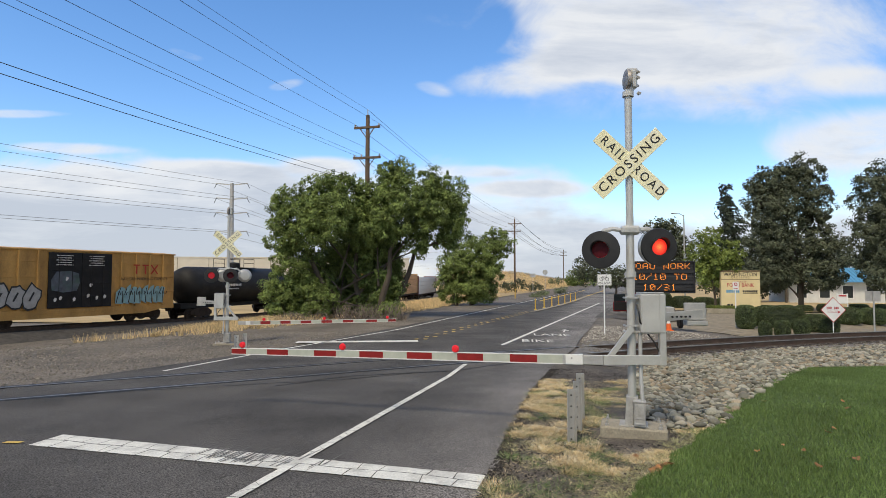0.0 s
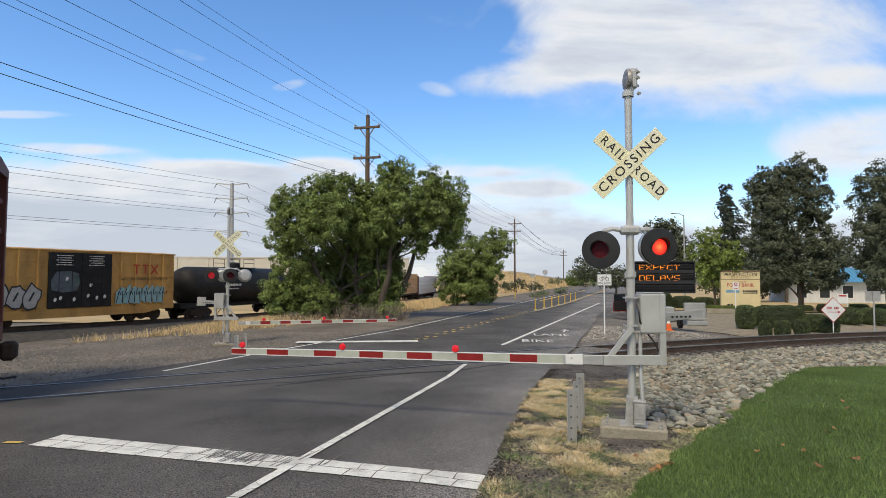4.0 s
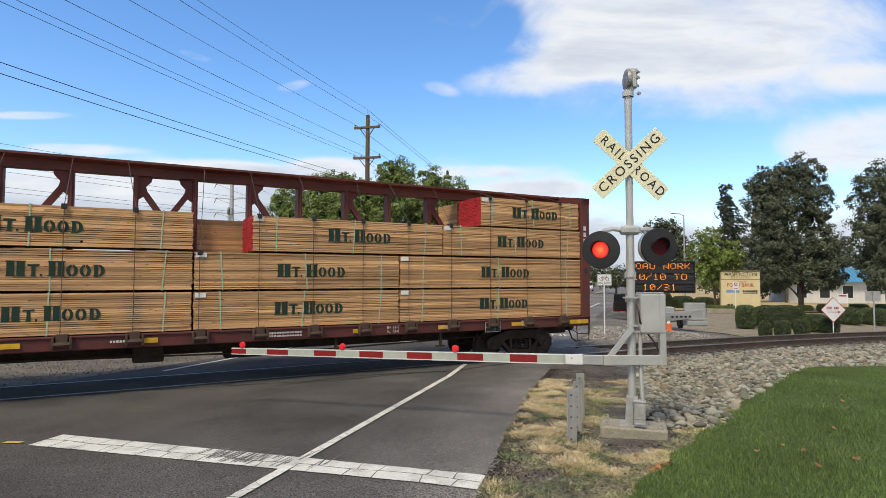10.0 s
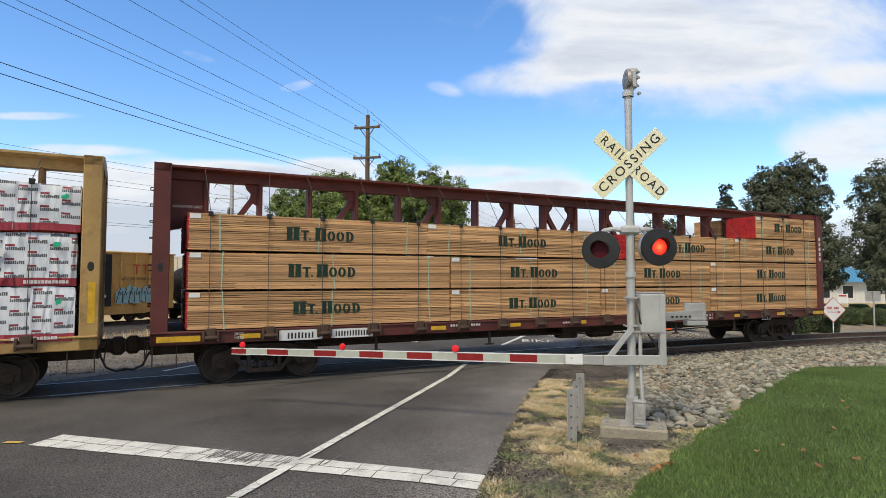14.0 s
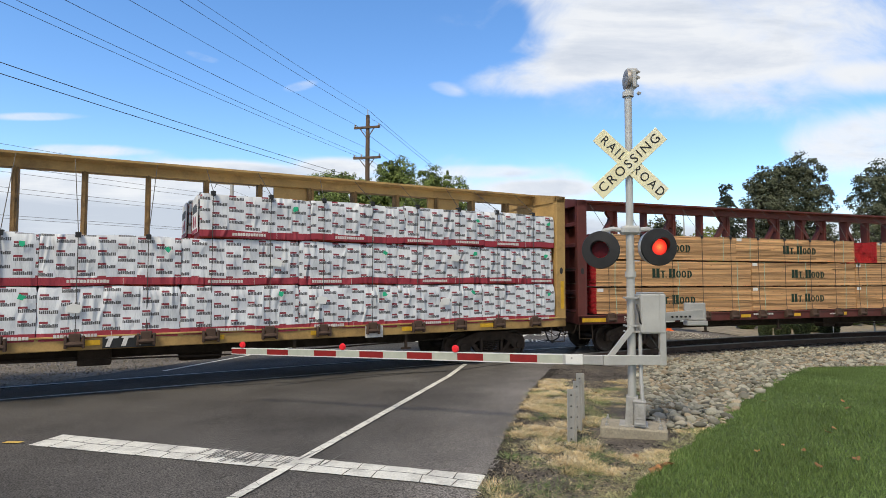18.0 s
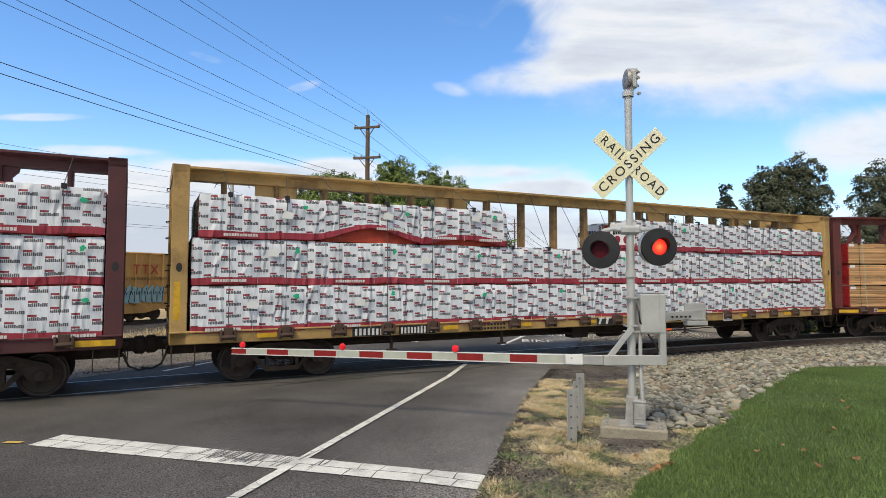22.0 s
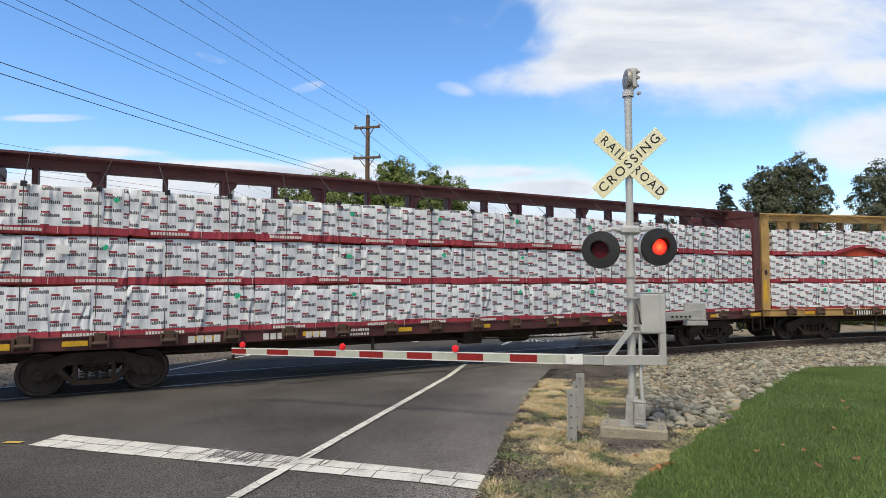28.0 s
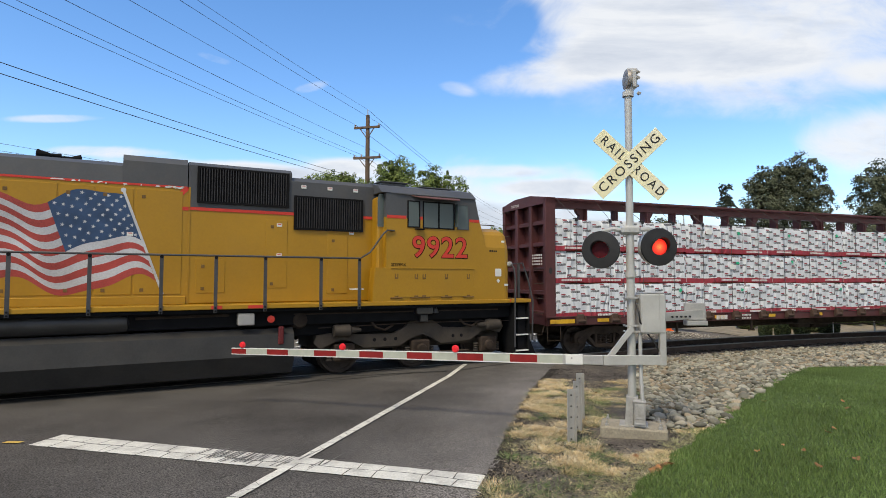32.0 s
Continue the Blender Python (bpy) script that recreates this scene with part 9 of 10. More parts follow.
# ---- signs, boxes and vehicles round the crossing ----
SIGN_WHITE = surf("sign_white", (0.74, 0.74, 0.72), 0.45, var=0.06, bump=0.03)
SIGN_RED = surf("sign_red", (0.42, 0.04, 0.05), 0.5, var=0.1, bump=0.03)
SIGN_TAN = surf("sign_tan", (0.66, 0.54, 0.30), 0.7, var=0.08, scale=2, bump=0.1)
SIGN_BROWN = surf("sign_brown", (0.20, 0.14, 0.08), 0.7, var=0.1, bump=0.1)
CONE_ORANGE = surf("cone_orange", (0.75, 0.13, 0.02), 0.5, var=0.12, bump=0.05)
CAR_RED = surf("dark_red_car_paint", (0.16, 0.012, 0.016), 0.25, 0.1, var=0.05, bump=0.0, coat=0.6)
CAR_WHITE = surf("white_car_paint", (0.72, 0.72, 0.72), 0.3, var=0.04, bump=0.0, coat=0.5)
CAR_GLASS = glass("car_glass", (0.02, 0.025, 0.028), 0.18, 1.0)
RUBBER = surf("tyre_rubber", (0.015, 0.015, 0.016), 0.8, var=0.2, bump=0.1)
ROOF_BLUE = surf("blue_metal_roof", (0.10, 0.30, 0.48), 0.45, 0.1, var=0.1, scale=1, bump=0.05)
STUCCO = surf("white_stucco", (0.60, 0.60, 0.58), 0.85, var=0.08, scale=2, bump=0.2)
STUCCO_TAN = surf("pale_warehouse_wall", (0.58, 0.54, 0.46), 0.85, var=0.08, scale=0.5, bump=0.1)
POST_YELLOW = surf("yellow_delineator", (0.62, 0.40, 0.05), 0.5, var=0.12, bump=0.03)
MULCH = surf("brown_mulch", (0.235, 0.195, 0.135), 0.95, var=0.4, scale=3, fine=40, bump=0.8)


def post_sign(x, y, h, label, yaw=0.0, r=0.03, material=SIGN_WHITE):
    t = thing("road_sign", pose(x, y, land(x, y), 0, 0, yaw), label, "road sign")
    part("post", Shape().rod((0, 0, -0.1), (0, 0, h), r, seg=10), material, t, "slim metal post", True)
    return t


def rounded(w, h, r=0.03, n=4):
    pts = []
    for cx, cy, a0 in ((w - r, h - r, 0), (-w + r, h - r, 90), (-w + r, -h + r, 180), (w - r, -h + r, 270)):
        pts += [(cx + r * math.cos(radians(a0 + 90 * k / n)), cy + r * math.sin(radians(a0 + 90 * k / n))) for k in range(n + 1)]
    return pts


def bike_sign():
    t = post_sign(6.86, 24.72, 2.1, "white bike lane sign on a white post", -6)
    m = Matrix.Translation((0, -0.035, 2.26))
    p = part("sign_plate", Shape().prism(rounded(0.30, 0.235), -0.004, 0.004, "y"), SIGN_WHITE, t, m=m)
    part("sign_border", Shape().prism(rounded(0.285, 0.22), -0.0055, -0.0045, "y"), BLACK_PAINT, p)
    part("sign_face", Shape().prism(rounded(0.275, 0.21), -0.007, -0.006, "y"), SIGN_WHITE, p)
    lettering("sign_words", "BIKE LANE", 0.115, BLACK_PAINT, p, Matrix.Translation((0, -0.009, -0.13)) @ FACE_NEAR, 0.002)
    b = Shape()
    for cx in (-0.12, 0.12):
        b.lathe([(0.062, 0.0), (0.076, 0.0), (0.076, 0.003), (0.062, 0.003)], Matrix.Translation((cx, -0.008, 0.03)) @ Matrix.Rotation(radians(90), 4, "X"), 18, True)
    for p0, p1 in (((-0.12, 0.03), (-0.05, 0.12)), ((-0.05, 0.12), (0.08, 0.12)), ((0.08, 0.12), (0.12, 0.03)), ((-0.05, 0.12), (0.0, 0.03)), ((0.0, 0.03), (-0.12, 0.03)), ((0.0, 0.03), (0.08, 0.12)), ((0.08, 0.12), (0.07, 0.17)), ((0.05, 0.17), (0.11, 0.17)), ((-0.05, 0.12), (-0.06, 0.15)), ((-0.09, 0.15), (-0.03, 0.15))):
        b.bar((p0[0], -0.0095, p0[1]), (p1[0], -0.0095, p1[1]), 0.002, 0.014)
    part("bicycle_symbol", b, BLACK_PAINT, p, "black bicycle symbol")


bike_sign()


def traffic_cone(x, y, h=0.66):
    t = thing("traffic_cone", pose(x, y, land(x, y)), "orange traffic cone with a white band", "traffic cone", "traffic cones")
    part("cone_base", Shape().box(-0.18, 0.18, -0.18, 0.18, 0, 0.035, 0.012), CONE_ORANGE, t)
    part("cone_body", Shape().lathe([(0.135, 0.035), (0.10, h * 0.4), (0.03, h), (0.015, h)], None, 20), CONE_ORANGE, t, "", True)
    part("cone_band", Shape().lathe([(0.088, h * 0.5), (0.089, h * 0.5), (0.066, h * 0.7), (0.065, h * 0.7)], None, 20), SIGN_WHITE, t, "white reflective band", True)


for x, y in ((10.34, 26.7), (10.5, 29.4)):
    traffic_cone(x, y)


def monument_sign():
    t = thing("monument_sign", pose(24.0, 47.0, land(24.0, 47.0), 0, 0, -14) @ Matrix.Diagonal((1.05, 1.05, 1.22, 1)), "tan monument sign with a brown top and dark lettering", "sign")
    part("sign_base", Shape().box(-1.3, 1.3, -0.2, 0.2, 0, 0.35, 0.03), SIGN_TAN, t)
    b = part("sign_body", Shape().box(-1.38, 1.38, -0.25, 0.25, 0.3, 2.78, 0.03), SIGN_TAN, t, "tan sign panel")
    part("sign_cap", Shape().box(-1.42, 1.42, -0.3, 0.3, 2.74, 2.82, 0.02).box(-1.38, 1.38, -0.262, -0.25, 2.22, 2.26), SIGN_BROWN, t)
    f = lambda x, z: Matrix.Translation((x, -0.26, z)) @ FACE_NEAR
    lettering("sign_words", "WASHINGTON", 0.36, BLACK_PAINT, t, f(0, 2.56) @ Matrix.Diagonal((0.95, 1, 1, 1)), 0.01)
    lettering("sign_words", "CROSSING", 0.2, SIGN_BROWN, t, f(0, 2.36), 0.01, 1.5)
    lettering("sign_words", "FOOD BANK", 0.36, SIGN_RED, t, f(0, 1.85) @ Matrix.Diagonal((0.9, 1, 1, 1)), 0.01)
    lettering("sign_words", "PLACER", 0.14, SIGN_RED, t, f(0.1, 2.08), 0.01, 1.4)
    w = Shape()
    bars(w, -1.0, 1.36, 0.95, 0.2, 7, -0.255, 0.2, 3)
    part("tenant_mark", w, ROOF_BLUE, t, "blue tenant mark in plain bars")
    w = Shape()
    bars(w, 0.15, 1.38, 1.05, 0.16, 8, -0.255, 0.2, 4)
    w.box(0.15, 1.2, -0.258, -0.255, 1.3, 1.33)
    part("tenant_mark", w, BLACK_PAINT, t, "black tenant mark in plain bars")
    w = Shape()
    bars(w, -0.95, 0.42, 0.45, 0.22, 2, -0.258, 0.2, 4)
    part("number_bars", w, BLACK_PAINT, t)


monument_sign()


def arrow_sign():
    t = post_sign(17.75, 26.5, 0.82, "white diamond sign with a red arrow", 0, 0.022)
    m = Matrix.Translation((0, -0.03, 1.12))
    d = lambda s, y0, y1: Shape().prism([(0, -s), (s, 0), (0, s), (-s, 0)], y0, y1, "y")
    p = part("sign_plate", d(0.58, -0.004, 0.004), SIGN_RED, t, m=m)
    part("sign_face", d(0.54, -0.008, -0.005), SIGN_WHITE, p)
    w = Shape()
    bars(w, -0.30, 0.03, 0.24, 0.12, 5, -0.009, 0.3, 3)
    bars(w, 0.04, 0.03, 0.22, 0.12, 3, -0.009, 0.3, 4)
    w.box(-0.26, 0.24, -0.011, -0.009, -0.115, -0.085).prism([(0.2, -0.16), (0.34, -0.10), (0.2, -0.04)], -0.011, -0.009, "y").box(-0.3, 0.26, -0.011, -0.009, -0.012, 0.0)
    part("sign_mark", w, SIGN_RED, p, "red arrow under plain bars")


arrow_sign()
t = post_sign(15.35, 30.5, 2.35, "small white parking notice on a white post", 0, 0.03)
p = part("sign_plate", Shape().box(-0.16, 0.16, -0.045, -0.035, 1.95, 2.4, 0.004), SIGN_WHITE, t)
w = Shape().lathe([(0.05, 0), (0.09, 0.0), (0.09, 0.004), (0.05, 0.004)], Matrix.Translation((0, -0.046, 2.27)) @ Matrix.Rotation(radians(90), 4, "X"), 14, True)
bars(w, -0.11, 2.03, 0.22, 0.05, 5, -0.046, 0.3, 2)
part("sign_mark", w, SIGN_RED, p)
t = post_sign(19.7, 26.6, 1.95, "grey steel post with a blank plate back", 0, 0.035, GALV)
part("sign_plate", Shape().box(-0.36, 0.36, 0.04, 0.05, 1.5, 1.97, 0.004), GALV, t, "bare grey plate back")
t = post_sign(18.3, 27.2, 1.3, "plain white post beside the hedge", 0, 0.04)
t = post_sign(13.6, 36, 2.3, "white post sign beside the driveway", 0, 0.04)
part("sign_plate", Shape().box(-0.15, 0.15, -0.05, -0.04, 1.9, 2.3, 0.004), SIGN_WHITE, t)
t = thing("yard_sign", pose(31.6, 46.0, land(31.6, 46)), "white and red yard sign on two posts", "sign")
part("sign_panel", Shape().box(-0.38, 0.38, -0.02, 0.02, 0.8, 1.55, 0.01), SIGN_WHITE, t)
part("sign_header", Shape().box(-0.3, 0.3, -0.03, -0.022, 1.36, 1.48), SIGN_RED, t)
for sx in (-0.4, 0.4):
    part("post", Shape().box(sx - 0.03, sx + 0.03, -0.04, 0.04, 0, 1.6), SIGN_WHITE, t)

# low mulch bank and kerb under the hedges, driveway beyond
sheet("mulch_bed", resample([(12.0, 29), (13.5, 27.4), (15.5, 26.5), (19, 26.1), (27, 27)], 41), resample([(13, 44), (16, 47), (22, 49), (30, 49), (44, 46)], 41), -0.005, MULCH, 26, label="brown mulch bed under the hedges")
sheet("driveway", [(8.9, 34.2), (12.9, 45.5)], [(14.0, 34.6), (18.5, 46)], 0.02, ASPHALT_OLD, 3, label="worn asphalt driveway mouth")
t = thing("planter_bed", pose(22.3, 45.5, land(22.3, 45.5), 0, 0, -14), "low planter of yellow flowers before the sign", "planter")
rs_ = np.random.RandomState(9)
part("planter_wall", Shape().box(-1.6, 1.3, -0.4, 0.4, 0, 0.4, 0.03), CONCRETE, t)
fl = rs_.uniform((-1.5, -0.35, 0.38), (1.2, 0.35, 0.62), (1500, 3))
tagged(part("flowers", leaf_mesh("flowers", fl, 0.07, LEAF_LIGHT, rs_), LEAF_LIGHT, t), "", "", "", "stuff")


def office():
    t = thing("office_building", pose(53, 78, -1.2, 0, 0, -12), "white single-storey office with a blue metal roof", "building")
    part("wall", Shape().box(-6, 13, 0, 8, 0, 3.1, 0.02), STUCCO, t, "white stucco wall")
    rf = part("roof", Shape().prism([(-0.9, 3.0), (8.9, 3.0), (4.0, 5.0)], -6.6, 13.6, "x"), ROOF_BLUE, t, "blue standing-seam metal roof")
    for k in range(40):
        x = -6.4 + 0.5 * k
        part("seam", Shape().bar((x, -0.92, 3.02), (x, 4.0, 5.03), 0.05, 0.05), ROOF_BLUE, rf)
    for x in (-5, -2.2, 0.6, 3.4, 6.2, 9.4):
        w = part("window", Shape().box(x, x + 1.2, -0.03, 0.05, 0.9, 2.5), CAR_GLASS, t, "dark window")
        part("window_frame", Shape().box(x - 0.08, x, -0.05, 0.02, 0.82, 2.58).box(x + 1.2, x + 1.28, -0.05, 0.02, 0.82, 2.58).box(x, x + 1.2, -0.05, 0.02, 2.5, 2.58).box(x, x + 1.2, -0.05, 0.02, 0.82, 0.9), SIGN_WHITE, w)


office()


def warehouse(x, y, w, d, h, yaw, label, wall):
    t = thing("warehouse", pose(x, y, land(x, y), 0, 0, yaw), label, "building")
    part("wall", Shape().box(-w / 2, w / 2, 0, d, -3, h, 0.02), wall, t, "pale panel wall")
    part("roof", Shape().box(-w / 2 - 0.1, w / 2 + 0.1, -0.1, d + 0.1, h, h + 0.25), wall, t, "flat roof edge")
    k = -w / 2 + 6
    while k < w / 2:
        part("panel_joint", Shape().box(k, k + 0.15, -0.03, 0.0, -3, h), CONCRETE, t)
        k += 7


warehouse(-38, 138, 60, 40, 7.6, 8, "long pale flat-roofed warehouse beyond the siding", STUCCO_TAN)


def berm():
    """The dry embankment that carries a far road, with its pale parapet."""
    toe = [(2.5, 84), (9.5, 96), (15, 108), (24, 132), (30, 152), (38, 176), (56, 232)]
    top = [(0, 142, 4.3), (13, 150, 3.9), (18, 158, 3.5), (24, 168, 3.0), (30, 182, 2.4), (38, 200, 1.7), (58, 250, 0.5)]
    sh, w, rows = Shape(), 13, 37
    for i in range(rows):
        u = i / (rows - 1) * (len(toe) - 1)
        a, f = min(int(u), len(toe) - 2), u - min(int(u), len(toe) - 2)
        (ax, ay), (bx, by, bz) = (tuple(p + (q - p) * f for p, q in zip(v[a], v[a + 1])) for v in (toe, top))
        for k in range(w):
            g = k / (w - 1)
            x, y = ax + (bx - ax) * g, ay + (by - ay) * g
            rough = 0.12 * noise.noise(Vector((x * 0.22, y * 0.12, 2.0))) * math.sin(math.pi * g)
            sh.v.append((x, y, land(x, y) * (1 - g) + 0.06 + bz * ease(0, 1, g) * g ** 0.3 + rough))
    sh.f = [[w * i + k, w * i + k + 1, w * i + w + 1 + k, w * i + w + k] for i in range(rows - 1) for k in range(w - 1)]
    ob = part("embankment", sh, FIELD)
    if sum(p.normal.z for p in ob.data.polygons) < 0:
        ob.data.flip_normals()
    tagged(ob, "dry grass embankment of a far overpass", "", "", "structure")
    t = thing("parapet", Matrix.Identity(4), "pale concrete parapet on the far embankment", "wall")
    for (ax, ay, az), (bx, by, bz) in zip(top[2:], top[3:]):
        part("parapet_panel", Shape().bar((ax, ay, az + 0.35), (bx, by, bz + 0.35), 0.3, 0.7), STUCCO_TAN, t)
    rs = np.random.RandomState(77)
    pick = [sh.v[q] for q in rs.randint(0, len(sh.v), 2600)]
    c = [(x + dx, y + dy, z - 0.05) for (x, y, z), dx, dy in zip(pick, rs.normal(size=2600) * 1.2, rs.normal(size=2600) * 2.0)]
    tufts("dry_grass", c, 9, 0.5, 0.5, STRAW_GOLD, "tall dry grass on the far embankment", 78, 0.035, 0.3)


def car(x, y, yaw, paint, label, open_door=False):
    t = thing("car", pose(x, y, land(x, y), 0, 0, yaw), label, "car")
    # nose towards +y
    side = [(-2.15, 0.35), (2.1, 0.35), (2.2, 0.6), (2.1, 0.85), (1.0, 1.0), (-2.1, 1.02), (-2.25, 0.7)]
    part("body", Shape().prism(side, -0.88, 0.88, "x"), paint, t, "", True)
    part("cabin", Shape().prism([(-2.05, 1.0), (1.0, 1.0), (0.25, 1.55), (-1.75, 1.58)], -0.78, 0.78, "x"), CAR_GLASS, t, "dark glazed cabin")
    part("roof", Shape().prism([(-1.78, 1.56), (0.3, 1.53), (0.2, 1.62), (-1.65, 1.66)], -0.76, 0.76, "x"), paint, t)
    for yy in (-1.35, 1.35):
        for sx in (-0.82, 0.82):
            wh = part("wheel", Shape().lathe([(0.1, -0.1), (0.3, -0.11), (0.33, -0.07), (0.33, 0.07), (0.3, 0.11), (0.1, 0.1)], Matrix.Translation((sx, yy, 0.33)) @ Matrix.Rotation(radians(90), 4, "Y"), 20), RUBBER, t, "", True)
            part("rim", Shape().lathe([(0.03, -0.115), (0.2, -0.115), (0.2, 0.115), (0.03, 0.115)], Matrix.Translation((sx, yy, 0.33)) @ Matrix.Rotation(radians(90), 4, "Y"), 14), GALV, wh)
    for sx in (-0.7, 0.7):
        part("tail_lamp", Shape().box(sx - 0.14, sx + 0.14, -2.24, -2.1, 0.78, 0.95, 0.02), LOCO_RED, t)
        part("headlight", Shape().box(sx - 0.16, sx + 0.16, 2.08, 2.18, 0.66, 0.8, 0.02), SIGN_WHITE, t)
    part("bumper", Shape().box(-0.85, 0.85, -2.3, -2.1, 0.32, 0.6, 0.04), paint, t)
    if open_door:
        d = part("door", Shape().box(-0.03, 0.03, -1.0, 0.0, 0.35, 1.0, 0.02), paint, t, "open dark red door", m=pose(-0.9, 0.95, 0, 0, 0, -62))
        part("door_trim", Shape().box(-0.045, 0.045, -0.96, -0.03, 0.42, 0.99, 0.02), RUBBER, d, "black inner door trim")
        part("door_window", Shape().box(-0.015, 0.015, -0.95, -0.12, 1.0, 1.5, 0.01), CAR_GLASS, d)
    return t


car(12.95, 37.9, -16, CAR_RED, "dark red car parked with its door open", True)
MOVING_CAR = car(40, 160, 164, CAR_WHITE, "white car driving towards the crossing")

# yellow delineators on the median, and its kerb
sheet("median", [(5.9, 39.6), (9.5, 48.5), (13.6, 60), (17.5, 72)], [(6.3, 39.6), (9.9, 48.5), (14.0, 60), (17.9, 72)], 0.05, CONCRETE, 2, label="narrow raised concrete median")
for k in range(7):
    f = k / 6
    x, y = 6.6 + 6.5 * f, 41.5 + 16.0 * f
    t = thing("delineator", pose(x, y, land(x, y) + 0.045), "yellow flexible delineator on the median", "delineator", "median delineators")
    part("post", Shape().rod((0, 0, 0), (0, 0, 0.8), 0.045, seg=10), POST_YELLOW, t, "", True)
    part("foot", Shape().lathe([(0.12, 0), (0.12, 0.03), (0.05, 0.05)], None, 12), POST_YELLOW, t)

# backs of road signs on the far verge, small yellow marker
for x, y, h, octo in ((12.4, 80, 2.9, False), (16.2, 92, 3.2, True)):
    t = post_sign(x, y, h, "back of a grey road sign on the field's edge", -14, 0.04, GALV)
    part("sign_plate", Shape().lathe([(0.02, 0.01), (0.42, 0.01), (0.42, 0.0), (0.02, 0.0)], Matrix.Translation((0, -0.05, h)) @ Matrix.Rotation(radians(90), 4, "X"), 8) if octo else Shape().box(-0.35, 0.35, -0.06, -0.05, h - 0.5, h), GALV, t)
t = post_sign(8.2, 66, 1.1, "yellow pipeline marker post in dry grass", 0, 0.05, POST_YELLOW)


def street_lamp(x, y, h):
    t = thing("street_lamp", pose(x, y, land(x, y)), "tall grey street lamp with a short arm", "street lamp")
    part("pole", Shape().rod((0, 0, 0), (0, 0, h), 0.1, 0.06, 12), GALV, t, "", True)
    part("arm", Shape().tube([(0, 0, h - 0.1), (-0.4, 0, h + 0.12), (-0.9, 0, h + 0.15)], 0.04, 8), GALV, t)
    part("lamp_head", Shape().box(-1.3, -0.8, -0.12, 0.12, h + 0.1, h + 0.2, 0.03), GALV, t)


street_lamp(25.0, 60, 9.8)


# ---- verge, lawn, stones, dry grass ----
VERGE_R = [(0.5, 3.6), (1.81, 5.62), (2.46, 6.47), (3.53, 7.87), (4.88, 9.82), (6.28, 11.50), (8.15, 13.69), (9.29, 14.64)]


def lawn_edge_x(y):
    return at_y(VERGE_R, y)


def lawn():
    ys = list(np.arange(3.0, 14.64, 0.25))
    sheet("lawn", [(lawn_edge_x(y) + 0.05 * math.sin(7 * y), y) for y in ys], [(24.0, y) for y in ys], 0.02, LAWN_BED, 40, label="mown green lawn")
    rs = np.random.RandomState(11)
    n = 150000
    # denser towards the viewer
    y = 3.2 + (14.54 - 3.2) * rs.uniform(0, 1, n) ** 1.5
    ex = np.interp(y, [p[1] for p in VERGE_R], [p[0] for p in VERGE_R])
    x = ex - 0.06 + 0.05 * np.sin(7 * y) + rs.uniform(0, 1, n) ** 1.2 * np.maximum(0.5, (y * 0.80 + 0.3 - ex))
    z = 0.34 * np.clip((TRACK_D - (x * NX + y * NY) - 2.5) / 7, 0, 1) - 0.085 + 0.015
    h = 0.045 * rs.uniform(0.5, 1.3, n) * (1 + 0.3 * np.sin(x * 1.3) * np.sin(y * 1.7))
    a = rs.uniform(0, 2 * np.pi, n)
    w = 0.0035 + 0.003 * (y / 14)
    lean = rs.normal(size=(n, 2)) * 0.018
    c, s = np.cos(a) * w, np.sin(a) * w
    v = np.stack([np.stack([x - c, y - s, z], 1), np.stack([x + c, y + s, z], 1), np.stack([x + lean[:, 0], y + lean[:, 1], z + h], 1)], 1).reshape(-1, 3)
    blades("grass", v, GRASS, "short green lawn grass")


def blades(name, v, material, label):
    n = len(v) // 3
    me = bpy.data.meshes.new(name)
    me.vertices.add(3 * n)
    me.vertices.foreach_set("co", v.astype(np.float32).ravel())
    me.loops.add(3 * n)
    me.loops.foreach_set("vertex_index", np.arange(3 * n, dtype=np.int32))
    me.polygons.add(n)
    me.polygons.foreach_set("loop_start", np.arange(0, 3 * n, 3, dtype=np.int32))
    me.update(calc_edges=True)
    me.materials.append(material)
    return tagged(new(name, me), label, "grass", "", "stuff")


def tufts(name, centres, per, h, spread, material, label, seed, width=0.004, lean=0.5):
    rs = np.random.RandomState(seed)
    c = np.repeat(np.asarray(centres, float), per, axis=0)
    n = len(c)
    r = rs.normal(size=(n, 2)) * spread
    base = c.copy()
    base[:, :2] += r
    hh = h * rs.uniform(0.4, 1.2, n)
    a = rs.uniform(0, 2 * np.pi, n)
    w = width * rs.uniform(0.7, 1.4, n)
    tip = base.copy()
    tip[:, :2] += r * lean * 1.5 + rs.normal(size=(n, 2)) * (hh * lean * 0.5)[:, None]
    tip[:, 2] += hh
    d = np.stack([np.cos(a) * w, np.sin(a) * w, np.zeros(n)], 1)
    v = np.stack([base - d, base + d, tip], 1).reshape(-1, 3)
    return blades(name, v, material, label)


def scatter(n, box, keep, seed):
    rs = np.random.RandomState(seed)
    out = []
    while len(out) < n:
        x, y = rs.uniform(box[0], box[1]), rs.uniform(box[2], box[3])
        if keep(x, y):
            out.append((x, y, land(x, y)))
    return out


def road_x(y):
    return at_y(RIGHT_EDGE, y)


